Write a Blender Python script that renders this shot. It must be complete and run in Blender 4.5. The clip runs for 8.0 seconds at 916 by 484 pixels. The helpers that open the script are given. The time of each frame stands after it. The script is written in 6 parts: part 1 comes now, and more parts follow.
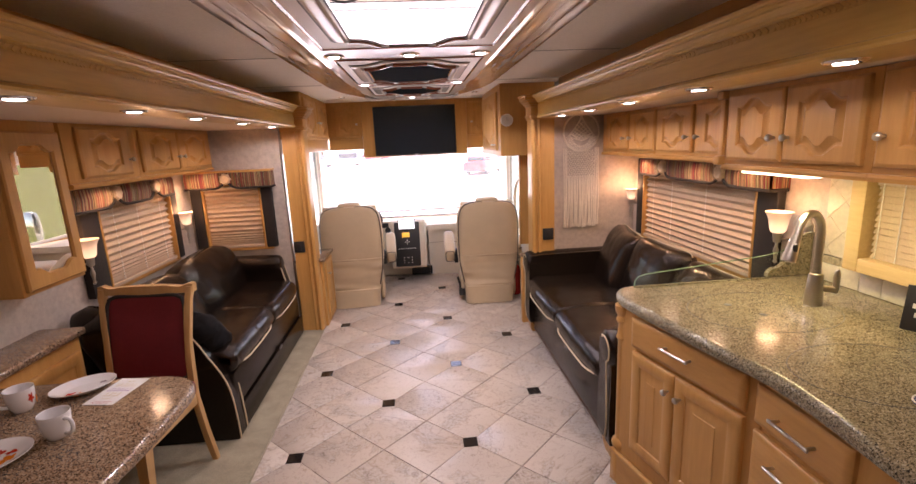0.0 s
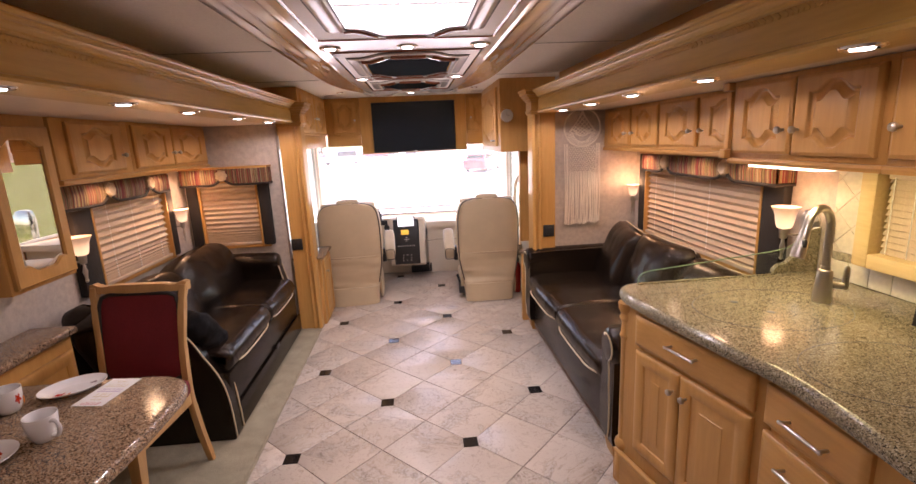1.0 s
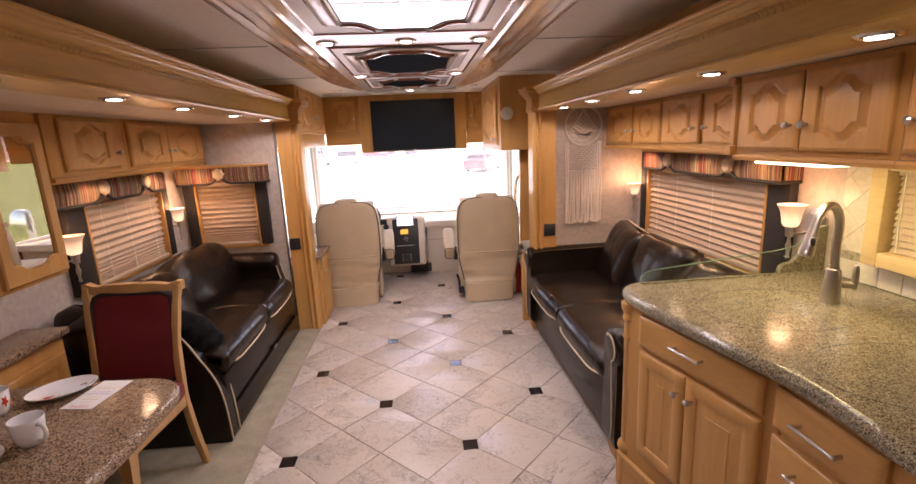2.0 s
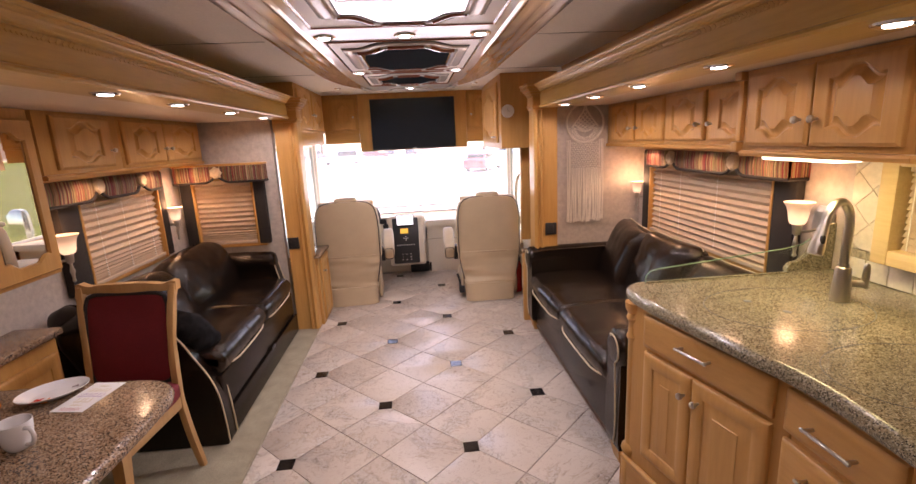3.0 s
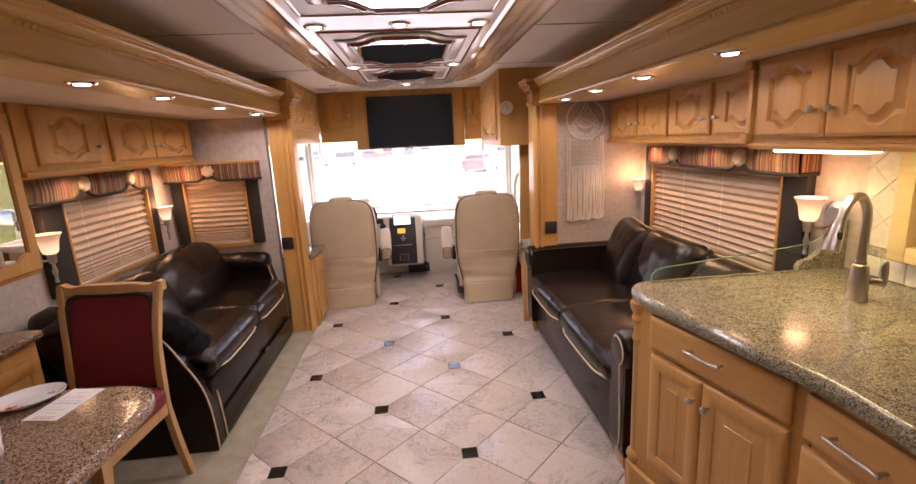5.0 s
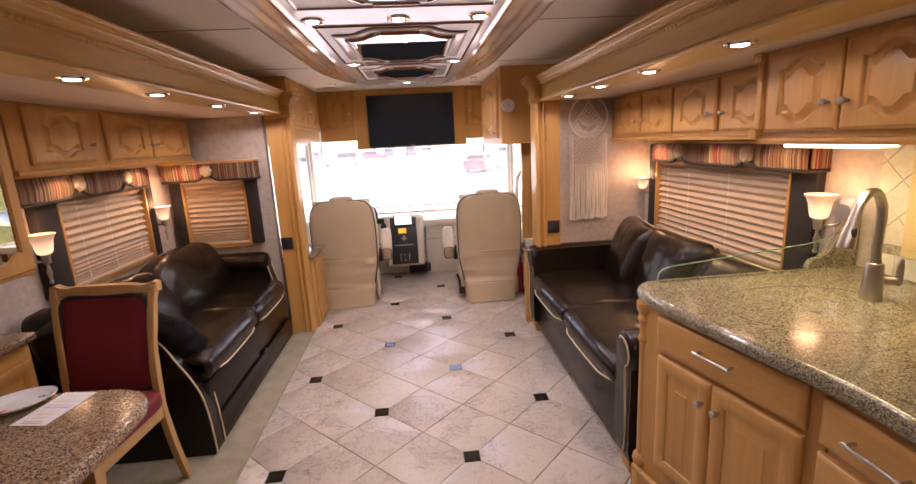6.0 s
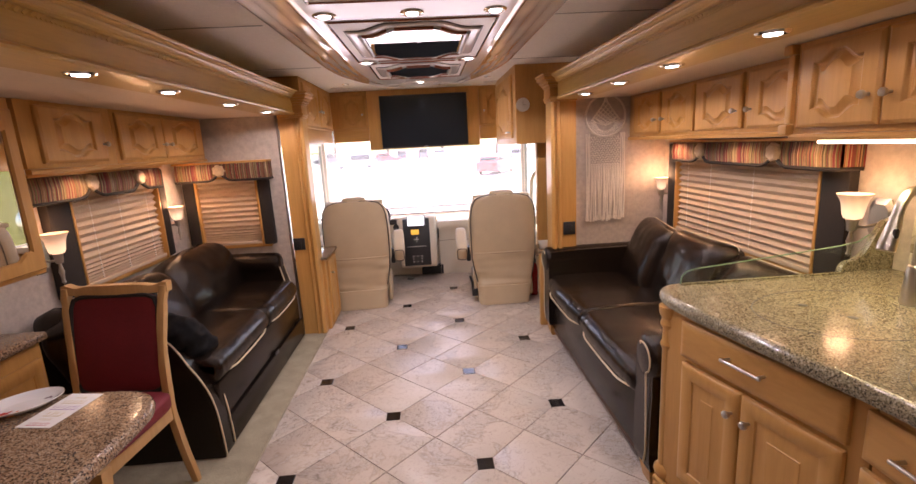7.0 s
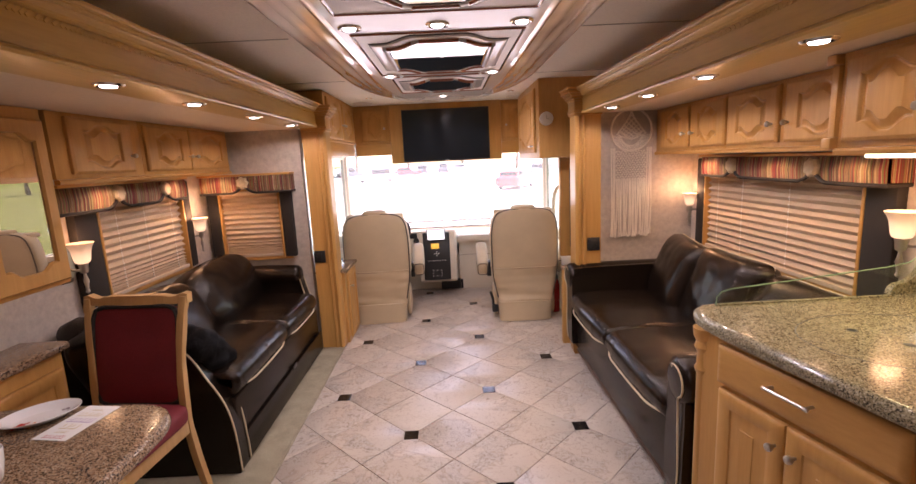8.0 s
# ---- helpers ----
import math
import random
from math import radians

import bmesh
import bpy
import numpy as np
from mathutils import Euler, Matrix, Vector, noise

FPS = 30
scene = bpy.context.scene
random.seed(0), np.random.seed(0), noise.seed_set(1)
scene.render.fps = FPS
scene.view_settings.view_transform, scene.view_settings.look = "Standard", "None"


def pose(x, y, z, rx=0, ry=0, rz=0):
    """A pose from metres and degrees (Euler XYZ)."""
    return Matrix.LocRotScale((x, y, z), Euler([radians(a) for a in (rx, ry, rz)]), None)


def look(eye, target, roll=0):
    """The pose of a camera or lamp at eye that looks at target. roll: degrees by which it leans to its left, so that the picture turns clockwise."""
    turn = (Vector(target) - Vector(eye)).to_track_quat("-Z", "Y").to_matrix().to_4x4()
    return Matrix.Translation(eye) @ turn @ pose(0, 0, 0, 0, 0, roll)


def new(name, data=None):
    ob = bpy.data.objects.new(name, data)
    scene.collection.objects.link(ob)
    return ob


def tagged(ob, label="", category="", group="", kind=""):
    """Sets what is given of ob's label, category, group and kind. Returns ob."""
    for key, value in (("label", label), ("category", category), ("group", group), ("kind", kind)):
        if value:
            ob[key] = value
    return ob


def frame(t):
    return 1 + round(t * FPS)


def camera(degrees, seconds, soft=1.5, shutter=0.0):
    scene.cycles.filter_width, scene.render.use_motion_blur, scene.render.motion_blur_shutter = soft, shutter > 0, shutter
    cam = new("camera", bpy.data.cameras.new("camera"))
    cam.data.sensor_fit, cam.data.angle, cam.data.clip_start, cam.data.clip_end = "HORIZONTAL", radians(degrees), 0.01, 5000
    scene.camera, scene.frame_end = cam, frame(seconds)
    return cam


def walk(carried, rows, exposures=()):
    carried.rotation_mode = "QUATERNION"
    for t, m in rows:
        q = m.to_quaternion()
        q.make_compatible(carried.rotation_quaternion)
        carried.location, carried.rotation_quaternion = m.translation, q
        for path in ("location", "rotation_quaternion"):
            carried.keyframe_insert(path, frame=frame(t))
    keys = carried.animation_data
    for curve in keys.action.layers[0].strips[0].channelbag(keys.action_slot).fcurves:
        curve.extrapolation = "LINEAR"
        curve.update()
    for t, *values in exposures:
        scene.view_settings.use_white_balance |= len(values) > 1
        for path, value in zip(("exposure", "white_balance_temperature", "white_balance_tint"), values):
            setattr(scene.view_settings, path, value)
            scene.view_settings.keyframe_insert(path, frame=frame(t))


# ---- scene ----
cam = camera(88.2, 8.0)
PATH = [
    (0, (0.033, 0.105, 1.599), (0.187, 2.054, 1.181), -2.5),
    (0.5, (0.037, 0.129, 1.59), (0.189, 2.077, 1.165), -2.6),
    (1, (0.037, 0.151, 1.582), (0.192, 2.099, 1.155), -2.6),
    (1.5, (0.04, 0.172, 1.574), (0.195, 2.12, 1.148), -2.6),
    (3, (0.046, 0.232, 1.552), (0.199, 2.179, 1.125), -2.7),
    (3.5, (0.048, 0.252, 1.545), (0.202, 2.2, 1.118), -2.7),
    (4, (0.052, 0.273, 1.536), (0.208, 2.221, 1.111), -2.8),
    (4.5, (0.053, 0.293, 1.528), (0.213, 2.241, 1.104), -2.8),
    (6, (0.061, 0.357, 1.505), (0.214, 2.306, 1.084), -3.0),
    (6.5, (0.059, 0.384, 1.495), (0.191, 2.335, 1.076), -3.1),
    (7, (0.058, 0.414, 1.486), (0.159, 2.369, 1.077), -3.1),
    (7.5, (0.056, 0.444, 1.478), (0.12, 2.407, 1.1), -3.0),
    (8, (0.044, 0.466, 1.479), (0.069, 2.436, 1.133), -2.8),
]
walk(cam, [(t, look(eye, target, roll)) for t, eye, target, roll in PATH],
     exposures=[(0.0, 3.19, 6840, 30), (4.0, 3.18, 6840, 30), (8.0, 3.13, 6840, 30)])

# ---- world and sun ----
world = bpy.data.worlds.new("sky")
scene.world = world
world.use_nodes = True
wn = world.node_tree
sky = wn.nodes.new("ShaderNodeTexSky")
sky.sky_type, sky.sun_disc = "NISHITA", False
sky.sun_elevation, sky.sun_rotation = radians(56), radians(25)
wn.nodes["Background"].inputs["Strength"].default_value = 0.11
wn.links.new(sky.outputs[0], wn.nodes["Background"].inputs["Color"])
sun = new("sun", bpy.data.lights.new("sun", "SUN"))
sun.data.energy, sun.data.angle, sun.data.color = 3.2, radians(0.6), (1.0, 0.95, 0.88)
sun.matrix_world = look((0, 0, 30), (-30 * math.sin(radians(25)) / math.tan(radians(56)), -30 * math.cos(radians(25)) / math.tan(radians(56)), 0))

WARM = (1.0, 0.66, 0.36)
COOL = (1.0, 0.93, 0.84)
LED = (0.93, 0.96, 1.0)


def lamp(name, kind, at, watts, colour, radius=0.03, aim=None, cone=120, size=None):
    data = bpy.data.lights.new(name, kind)
    data.energy, data.color = watts, colour
    ob = new(name, data)
    if kind == "AREA":
        data.shape, data.size, data.size_y = "RECTANGLE", size[0], size[1]
    else:
        data.shadow_soft_size = radius
    if kind == "SPOT":
        data.spot_size, data.spot_blend = radians(cone), 0.22
    ob.matrix_world = look(at, aim) if aim else Matrix.Translation(at)
    return ob


# ---- materials ----
def material(name, colour=(0.5, 0.5, 0.5), rough=0.5, metal=0.0, **more):
    m = bpy.data.materials.new(name)
    m.use_nodes = True
    b = m.node_tree.nodes["Principled BSDF"]
    b.inputs["Base Color"].default_value = (*colour, 1)
    b.inputs["Roughness"].default_value = rough
    b.inputs["Metallic"].default_value = metal
    for key, value in more.items():
        b.inputs[key.replace("_", " ")].default_value = value
    return m


def node(m, kind, **values):
    n = m.node_tree.nodes.new(kind)
    for key, value in values.items():
        n.inputs[key.replace("_", " ")].default_value = value
    return n


def wire(m, a, b):
    m.node_tree.links.new(a, b)


def bsdf(m):
    return m.node_tree.nodes["Principled BSDF"]


def ramp(m, source, stops):
    r = m.node_tree.nodes.new("ShaderNodeValToRGB")
    while len(r.color_ramp.elements) < len(stops):
        r.color_ramp.elements.new(0.5)
    for e, (p, c) in zip(r.color_ramp.elements, stops):
        e.position, e.color = p, (*c, 1)
    wire(m, source, r.inputs[0])
    return r


def coords(m, scale=(1, 1, 1), vary=True):
    """Object coordinates, shifted from object to object."""
    c = m.node_tree.nodes.new("ShaderNodeTexCoord")
    mp = m.node_tree.nodes.new("ShaderNodeMapping")
    mp.inputs["Scale"].default_value = scale
    wire(m, c.outputs["Object"], mp.inputs["Vector"])
    if vary:
        info = m.node_tree.nodes.new("ShaderNodeObjectInfo")
        mul = m.node_tree.nodes.new("ShaderNodeMath")
        mul.operation = "MULTIPLY"
        mul.inputs[1].default_value = 37.0
        wire(m, info.outputs["Random"], mul.inputs[0])
        wire(m, mul.outputs[0], mp.inputs["Location"])
    return mp.outputs[0]


def mix(m, a, b, fac, mode="MIX"):
    x = m.node_tree.nodes.new("ShaderNodeMix")
    x.data_type, x.blend_type = "RGBA", mode
    for sock, v in ((x.inputs[0], fac), (x.inputs[6], a), (x.inputs[7], b)):
        if isinstance(v, (int, float)):
            sock.default_value = v
        elif isinstance(v, tuple):
            sock.default_value = (*v, 1)
        else:
            wire(m, v, sock)
    return x.outputs[2]


def bump(m, height, strength=0.2, distance=0.01):
    b = node(m, "ShaderNodeBump", Strength=strength, Distance=distance)
    wire(m, height, b.inputs["Height"])
    wire(m, b.outputs[0], bsdf(m).inputs["Normal"])


def noise_of(m, vec, scale, detail=4.0, rough=0.55, distort=0.0):
    n = node(m, "ShaderNodeTexNoise", Scale=scale, Detail=detail, Roughness=rough, Distortion=distort)
    wire(m, vec, n.inputs["Vector"])
    return n.outputs[0]


def wood(name, dark, light, grain="z", rough=0.38, coat=0.07):
    m = material(name, light, rough, Coat_Weight=coat, Coat_Roughness=0.14, Specular_IOR_Level=0.36)
    s = {"x": (0.09, 1, 1), "y": (1, 0.09, 1), "z": (1, 1, 0.09)}[grain]
    v = coords(m, s)
    broad = noise_of(m, v, 9.0, 3.0, 0.5, 0.6)
    fine = noise_of(m, v, 70.0, 3.0, 0.6)
    mid = tuple((a + b) / 2 for a, b in zip(dark, light))
    r = ramp(m, broad, [(0.25, tuple(0.6 * a + 0.4 * b for a, b in zip(dark, mid))), (0.5, mid), (0.75, tuple(0.7 * a + 0.3 * b for a, b in zip(light, mid)))])
    f = ramp(m, fine, [(0.35, (0.86, 0.83, 0.78)), (0.62, (1, 1, 1))])
    c = mix(m, r.outputs[0], f.outputs[0], 0.6, "MULTIPLY")
    info = m.node_tree.nodes.new("ShaderNodeObjectInfo")
    tone = ramp(m, info.outputs["Random"], [(0.0, (0.9, 0.88, 0.86)), (1.0, (1.0, 1.0, 1.0))])
    wire(m, mix(m, c, tone.outputs[0], 1.0, "MULTIPLY"), bsdf(m).inputs["Base Color"])
    bump(m, fine, 0.04, 0.002)
    return m


MAPLE_D, MAPLE_L = (0.475, 0.235, 0.062), (0.655, 0.362, 0.118)
maple_v = wood("honey_maple_upright", MAPLE_D, MAPLE_L, "z")
maple_y = wood("honey_maple_along", MAPLE_D, MAPLE_L, "y")
maple_pale = wood("pale_honey_maple_along", (0.57, 0.345, 0.080), (0.75, 0.495, 0.145), "y", 0.34, 0.12)
maple_satin = wood("satin_honey_maple", MAPLE_D, MAPLE_L, "z", 0.62, 0.0)
maple_x = wood("honey_maple_across", MAPLE_D, MAPLE_L, "x")
maple_gloss = wood("glossy_honey_maple", MAPLE_D, MAPLE_L, "z", 0.34, 0.12)
# Casing maple: the yellow of the under-cabinet fluorescent is put into its colour.
casing_wood = wood("lamplit_maple_casing", (0.60, 0.43, 0.20), (0.74, 0.57, 0.31), "y", 0.4, 0.05)
chair_wood = wood("pale_beech", (0.46, 0.255, 0.095), (0.62, 0.38, 0.165), "z")


def granite_material(name, stops, size):
    m = material(name, (0.3, 0.2, 0.13), 0.15)
    v = coords(m, (1, 1, 1), False)
    cells = node(m, "ShaderNodeTexVoronoi", Scale=size)
    wire(m, v, cells.inputs["Vector"])
    sep = node(m, "ShaderNodeSeparateColor")
    wire(m, cells.outputs["Color"], sep.inputs[0])
    r = ramp(m, sep.outputs[0], stops)
    patch = noise_of(m, v, 40.0, 5.0, 0.7)
    p = ramp(m, patch, [(0.34, (0.6, 0.57, 0.55)), (0.55, (1, 1, 1))])
    fleck = noise_of(m, v, 170.0, 3.0, 0.6)
    f = ramp(m, fleck, [(0.36, (0.10, 0.095, 0.095)), (0.42, (1, 1, 1))])
    c = mix(m, r.outputs[0], p.outputs[0], 0.5, "MULTIPLY")
    wire(m, mix(m, c, f.outputs[0], 0.85, "MULTIPLY"), bsdf(m).inputs["Base Color"])
    return m


# One stone twice: each copy's tint carries the light on table or counter.
granite = granite_material("warm_lit_speckled_granite", [(0.0, (0.010, 0.010, 0.012)), (0.16, (0.045, 0.036, 0.032)), (0.28, (0.21, 0.122, 0.070)), (0.6, (0.34, 0.215, 0.128)), (0.85, (0.40, 0.28, 0.18)), (1.0, (0.44, 0.35, 0.26))], 290.0)
counter_granite = granite_material("fluorescent_lit_speckled_granite", [(0.0, (0.020, 0.019, 0.017)), (0.11, (0.07, 0.060, 0.042)), (0.22, (0.175, 0.147, 0.088)), (0.6, (0.265, 0.222, 0.140)), (0.85, (0.33, 0.285, 0.195)), (1.0, (0.41, 0.37, 0.28))], 330.0)


def tile_material():
    """Honed travertine: plain pale stone with sharp-edged patches of darker, finely veined filling."""
    m = material("travertine_tile", (0.6, 0.5, 0.42), 0.3)
    v = coords(m)
    broad = noise_of(m, v, 2.6, 9.0, 0.66, 0.5)
    fine = noise_of(m, v, 28.0, 12.0, 0.76, 1.6)
    cloud = noise_of(m, v, 1.7, 3.0, 0.5)
    plain = ramp(m, cloud, [(0.3, (0.465, 0.392, 0.330)), (0.7, (0.56, 0.486, 0.422))])
    filled = ramp(m, fine, [(0.38, (0.205, 0.160, 0.125)), (0.43, (0.35, 0.295, 0.248)), (0.49, (0.45, 0.389, 0.339)), (0.56, (0.545, 0.482, 0.430))])
    where = ramp(m, broad, [(0.508, (0, 0, 0)), (0.53, (1, 1, 1))])
    c = mix(m, plain.outputs[0], filled.outputs[0], where.outputs[0])
    rim = ramp(m, broad, [(0.50, (1, 1, 1)), (0.518, (0.84, 0.79, 0.74)), (0.535, (1, 1, 1))])
    c = mix(m, c, rim.outputs[0], 1.0, "MULTIPLY")
    info = m.node_tree.nodes.new("ShaderNodeObjectInfo")
    tone = ramp(m, info.outputs["Random"], [(0.0, (0.93, 0.92, 0.91)), (1.0, (1.0, 1.0, 1.0))])
    wire(m, mix(m, c, tone.outputs[0], 1.0, "MULTIPLY"), bsdf(m).inputs["Base Color"])
    g = ramp(m, fine, [(0.3, (0.40, 0.40, 0.40)), (0.6, (0.25, 0.25, 0.25))])
    wire(m, g.outputs[0], bsdf(m).inputs["Roughness"])
    bump(m, fine, 0.05, 0.002)
    return m


tile_mat = tile_material()
insert_mat = material("black_glass_insert", (0.016, 0.013, 0.012), 0.1)


def speckle(name, colour, rough, scale, amount=0.25, bumps=0.15, dist=0.004, **more):
    """A surface with fine grain and broad blotches."""
    m = material(name, colour, rough, **more)
    v = coords(m, (1, 1, 1), False)
    fine = noise_of(m, v, scale, 4.0, 0.6)
    broad = noise_of(m, v, max(scale / 40.0, 2.5), 3.0, 0.5)
    lo = tuple(c * (1 - amount) for c in colour)
    hi = tuple(min(1, c * (1 + amount * 0.6)) for c in colour)
    r = ramp(m, fine, [(0.3, lo), (0.7, hi)])
    q = ramp(m, broad, [(0.3, (1 - amount * 0.6,) * 3), (0.7, (1, 1, 1))])
    wire(m, mix(m, r.outputs[0], q.outputs[0], 1.0, "MULTIPLY"), bsdf(m).inputs["Base Color"])
    bump(m, fine, bumps, dist)
    return m


grout_mat = speckle("grey_grout", (0.46, 0.40, 0.345), 0.85, 60.0, 0.2, 0.1)
carpet_mat = speckle("olive_beige_carpet", (0.42, 0.36, 0.25), 0.95, 420.0, 0.4, 0.8, 0.006)
coach_trim = speckle("pale_side_trim", (0.56, 0.53, 0.50), 0.6, 120.0, 0.06, 0.05)
wall_mat = speckle("mottled_wallpaper", (0.53, 0.455, 0.395), 0.7, 28.0, 0.16, 0.05)
ceiling_mat = speckle("padded_ceiling_vinyl", (0.86, 0.80, 0.73), 0.75, 90.0, 0.06, 0.05)
slide_ceiling_mat = speckle("cream_slide_ceiling", (0.74, 0.60, 0.46), 0.55, 60.0, 0.06, 0.05)


def leather_material(name, colour, rough, crease=0.25, tint=(1, 1, 1, 1), spec=0.5):
    m = material(name, colour, rough, Specular_IOR_Level=spec, Specular_Tint=tint)
    v = coords(m)
    cells = node(m, "ShaderNodeTexVoronoi", Scale=330.0)
    wire(m, v, cells.inputs["Vector"])
    folds = noise_of(m, v, 38.0, 3.0, 0.5, 1.2)
    broad = noise_of(m, v, 6.0, 3.0, 0.5)
    r = ramp(m, broad, [(0.3, tuple(c * 0.94 for c in colour)), (0.7, tuple(c * 1.05 for c in colour))])
    wire(m, r.outputs[0], bsdf(m).inputs["Base Color"])
    add = m.node_tree.nodes.new("ShaderNodeMath")
    add.operation = "MULTIPLY_ADD"
    wire(m, cells.outputs["Distance"], add.inputs[0])
    add.inputs[1].default_value = 0.25
    wire(m, folds, add.inputs[2])
    bump(m, add.outputs[0], crease, 0.004)
    return m


# Warm specular tint paints in the sheen of lamps and wood reflected by seats.
leather = leather_material("black_leather", (0.0085, 0.0052, 0.0038), 0.25, 0.10, (1.0, 0.86, 0.76, 1), 0.38)
vinyl = leather_material("beige_vinyl", (0.54, 0.42, 0.275), 0.48, 0.12)
vinyl_dark = material("dark_seat_piping", (0.10, 0.075, 0.055), 0.5)
vinyl_seam = material("tan_seat_seam", (0.30, 0.22, 0.15), 0.6)
piping_mat = material("cream_piping", (0.62, 0.50, 0.33), 0.5)
black_fabric = speckle("black_brown_fabric", (0.022, 0.016, 0.014), 0.8, 300.0, 0.35, 0.3)
red_fabric = speckle("wine_red_fabric", (0.19, 0.012, 0.018), 0.75, 260.0, 0.3, 0.25)
knit_fabric = speckle("black_knit_fabric", (0.012, 0.011, 0.012), 0.75, 150.0, 0.7, 0.9, 0.01, Specular_IOR_Level=0.12)
black_plastic = material("black_plastic", (0.018, 0.017, 0.018), 0.4)
screen_mat = material("black_screen", (0.020, 0.025, 0.032), 0.10, Specular_IOR_Level=0.32)
nickel = material("brushed_nickel", (0.52, 0.49, 0.45), 0.28, 1.0)
chrome = material("chrome", (0.75, 0.74, 0.73), 0.1, 1.0)
white_trim = material("white_plastic", (0.82, 0.79, 0.75), 0.4)
beige_plastic = speckle("beige_dash_plastic", (0.70, 0.60, 0.47), 0.5, 300.0, 0.08, 0.1)
china = material("white_china", (0.80, 0.78, 0.78), 0.12, Coat_Weight=0.4)
bronze_mirror = material("bronze_tinted_mirror_glass", (0.62, 0.53, 0.46), 0.015, 1.0)
mirror_mat = material("mirror_glass", (0.86, 0.86, 0.85), 0.015, 1.0)
lacquer = material("taupe_gloss_lacquer", (0.90, 0.865, 0.84), 0.10, 0.0, Coat_Weight=1.0, Coat_Roughness=0.015, Coat_IOR=1.6)
ripple = node(lacquer, "ShaderNodeBump", Strength=1.0, Distance=0.016)
wire(lacquer, noise_of(lacquer, coords(lacquer, (3.2, 1.1, 1.0), False), 1.6, 1.0, 0.4, 0.3), ripple.inputs["Height"])
wire(lacquer, ripple.outputs[0], bsdf(lacquer).inputs["Coat Normal"])
wire(lacquer, ripple.outputs[0], bsdf(lacquer).inputs["Normal"])
brown_lacquer = material("red_brown_gloss_moulding", (0.27, 0.088, 0.05), 0.15, Coat_Weight=0.6)
flat_taupe = material("taupe_satin_panel", (0.66, 0.60, 0.57), 0.35)
white_gloss = material("off_white_gloss_lacquer", (0.62, 0.585, 0.575), 0.12, 0.0, Specular_IOR_Level=0.30)


def stripe_material(name, axis):
    m = material(name, (0.4, 0.2, 0.1), 0.75)
    c = m.node_tree.nodes.new("ShaderNodeTexCoord")
    sep = m.node_tree.nodes.new("ShaderNodeSeparateXYZ")
    wire(m, c.outputs["Object"], sep.inputs[0])
    cells = m.node_tree.nodes.new("ShaderNodeTexVoronoi")
    cells.voronoi_dimensions = "1D"
    cells.inputs["Scale"].default_value = 310.0
    wire(m, sep.outputs[axis], cells.inputs["W"])
    pick = m.node_tree.nodes.new("ShaderNodeSeparateColor")
    wire(m, cells.outputs["Color"], pick.inputs[0])
    W, O, G, D, K, B = (0.19, 0.022, 0.022), (0.16, 0.135, 0.050), (0.28, 0.165, 0.065), (0.06, 0.03, 0.022), (0.36, 0.26, 0.15), (0.12, 0.055, 0.035)
    r = ramp(m, pick.outputs[0], [(0.0, W), (0.28, O), (0.46, D), (0.55, K), (0.73, B), (0.82, G)])
    r.color_ramp.interpolation = "CONSTANT"
    weave = noise_of(m, coords(m, (1, 1, 1), False), 500.0, 2.0)
    f = ramp(m, weave, [(0.3, (0.7, 0.7, 0.7)), (0.7, (1, 1, 1))])
    wire(m, mix(m, r.outputs[0], f.outputs[0], 0.8, "MULTIPLY"), bsdf(m).inputs["Base Color"])
    return m


stripes_y = stripe_material("striped_valance_fabric_y", 1)
stripes_x = stripe_material("striped_valance_fabric_x", 0)
blind_mat = speckle("cream_pleated_fabric", (0.56, 0.425, 0.305), 0.7, 200.0, 0.1, 0.1)


def glowing(name, colour, strength, base=(0.8, 0.8, 0.8)):
    m = material(name, base, 0.4)
    bsdf(m).inputs["Emission Color"].default_value = (*colour, 1)
    bsdf(m).inputs["Emission Strength"].default_value = strength
    return m


puck_glow = glowing("lit_puck_lens", (0.92, 0.96, 1.0), 1.2)
shade_glow = glowing("lit_frosted_glass", (1.0, 0.62, 0.36), 0.10, (0.55, 0.42, 0.32))
gen = shade_glow.node_tree.nodes.new("ShaderNodeTexCoord")
gen_z = shade_glow.node_tree.nodes.new("ShaderNodeSeparateXYZ")
wire(shade_glow, gen.outputs["Generated"], gen_z.inputs[0])
wire(shade_glow, ramp(shade_glow, gen_z.outputs[2], [(0.0, (0.17, 0.17, 0.17)), (0.35, (0.13, 0.13, 0.13)), (0.75, (0.05, 0.05, 0.05)), (1.0, (0.03, 0.03, 0.03))]).outputs[0], bsdf(shade_glow).inputs["Emission Strength"])
tube_glow = glowing("lit_tube_diffuser", (1.0, 0.88, 0.62), 0.7)


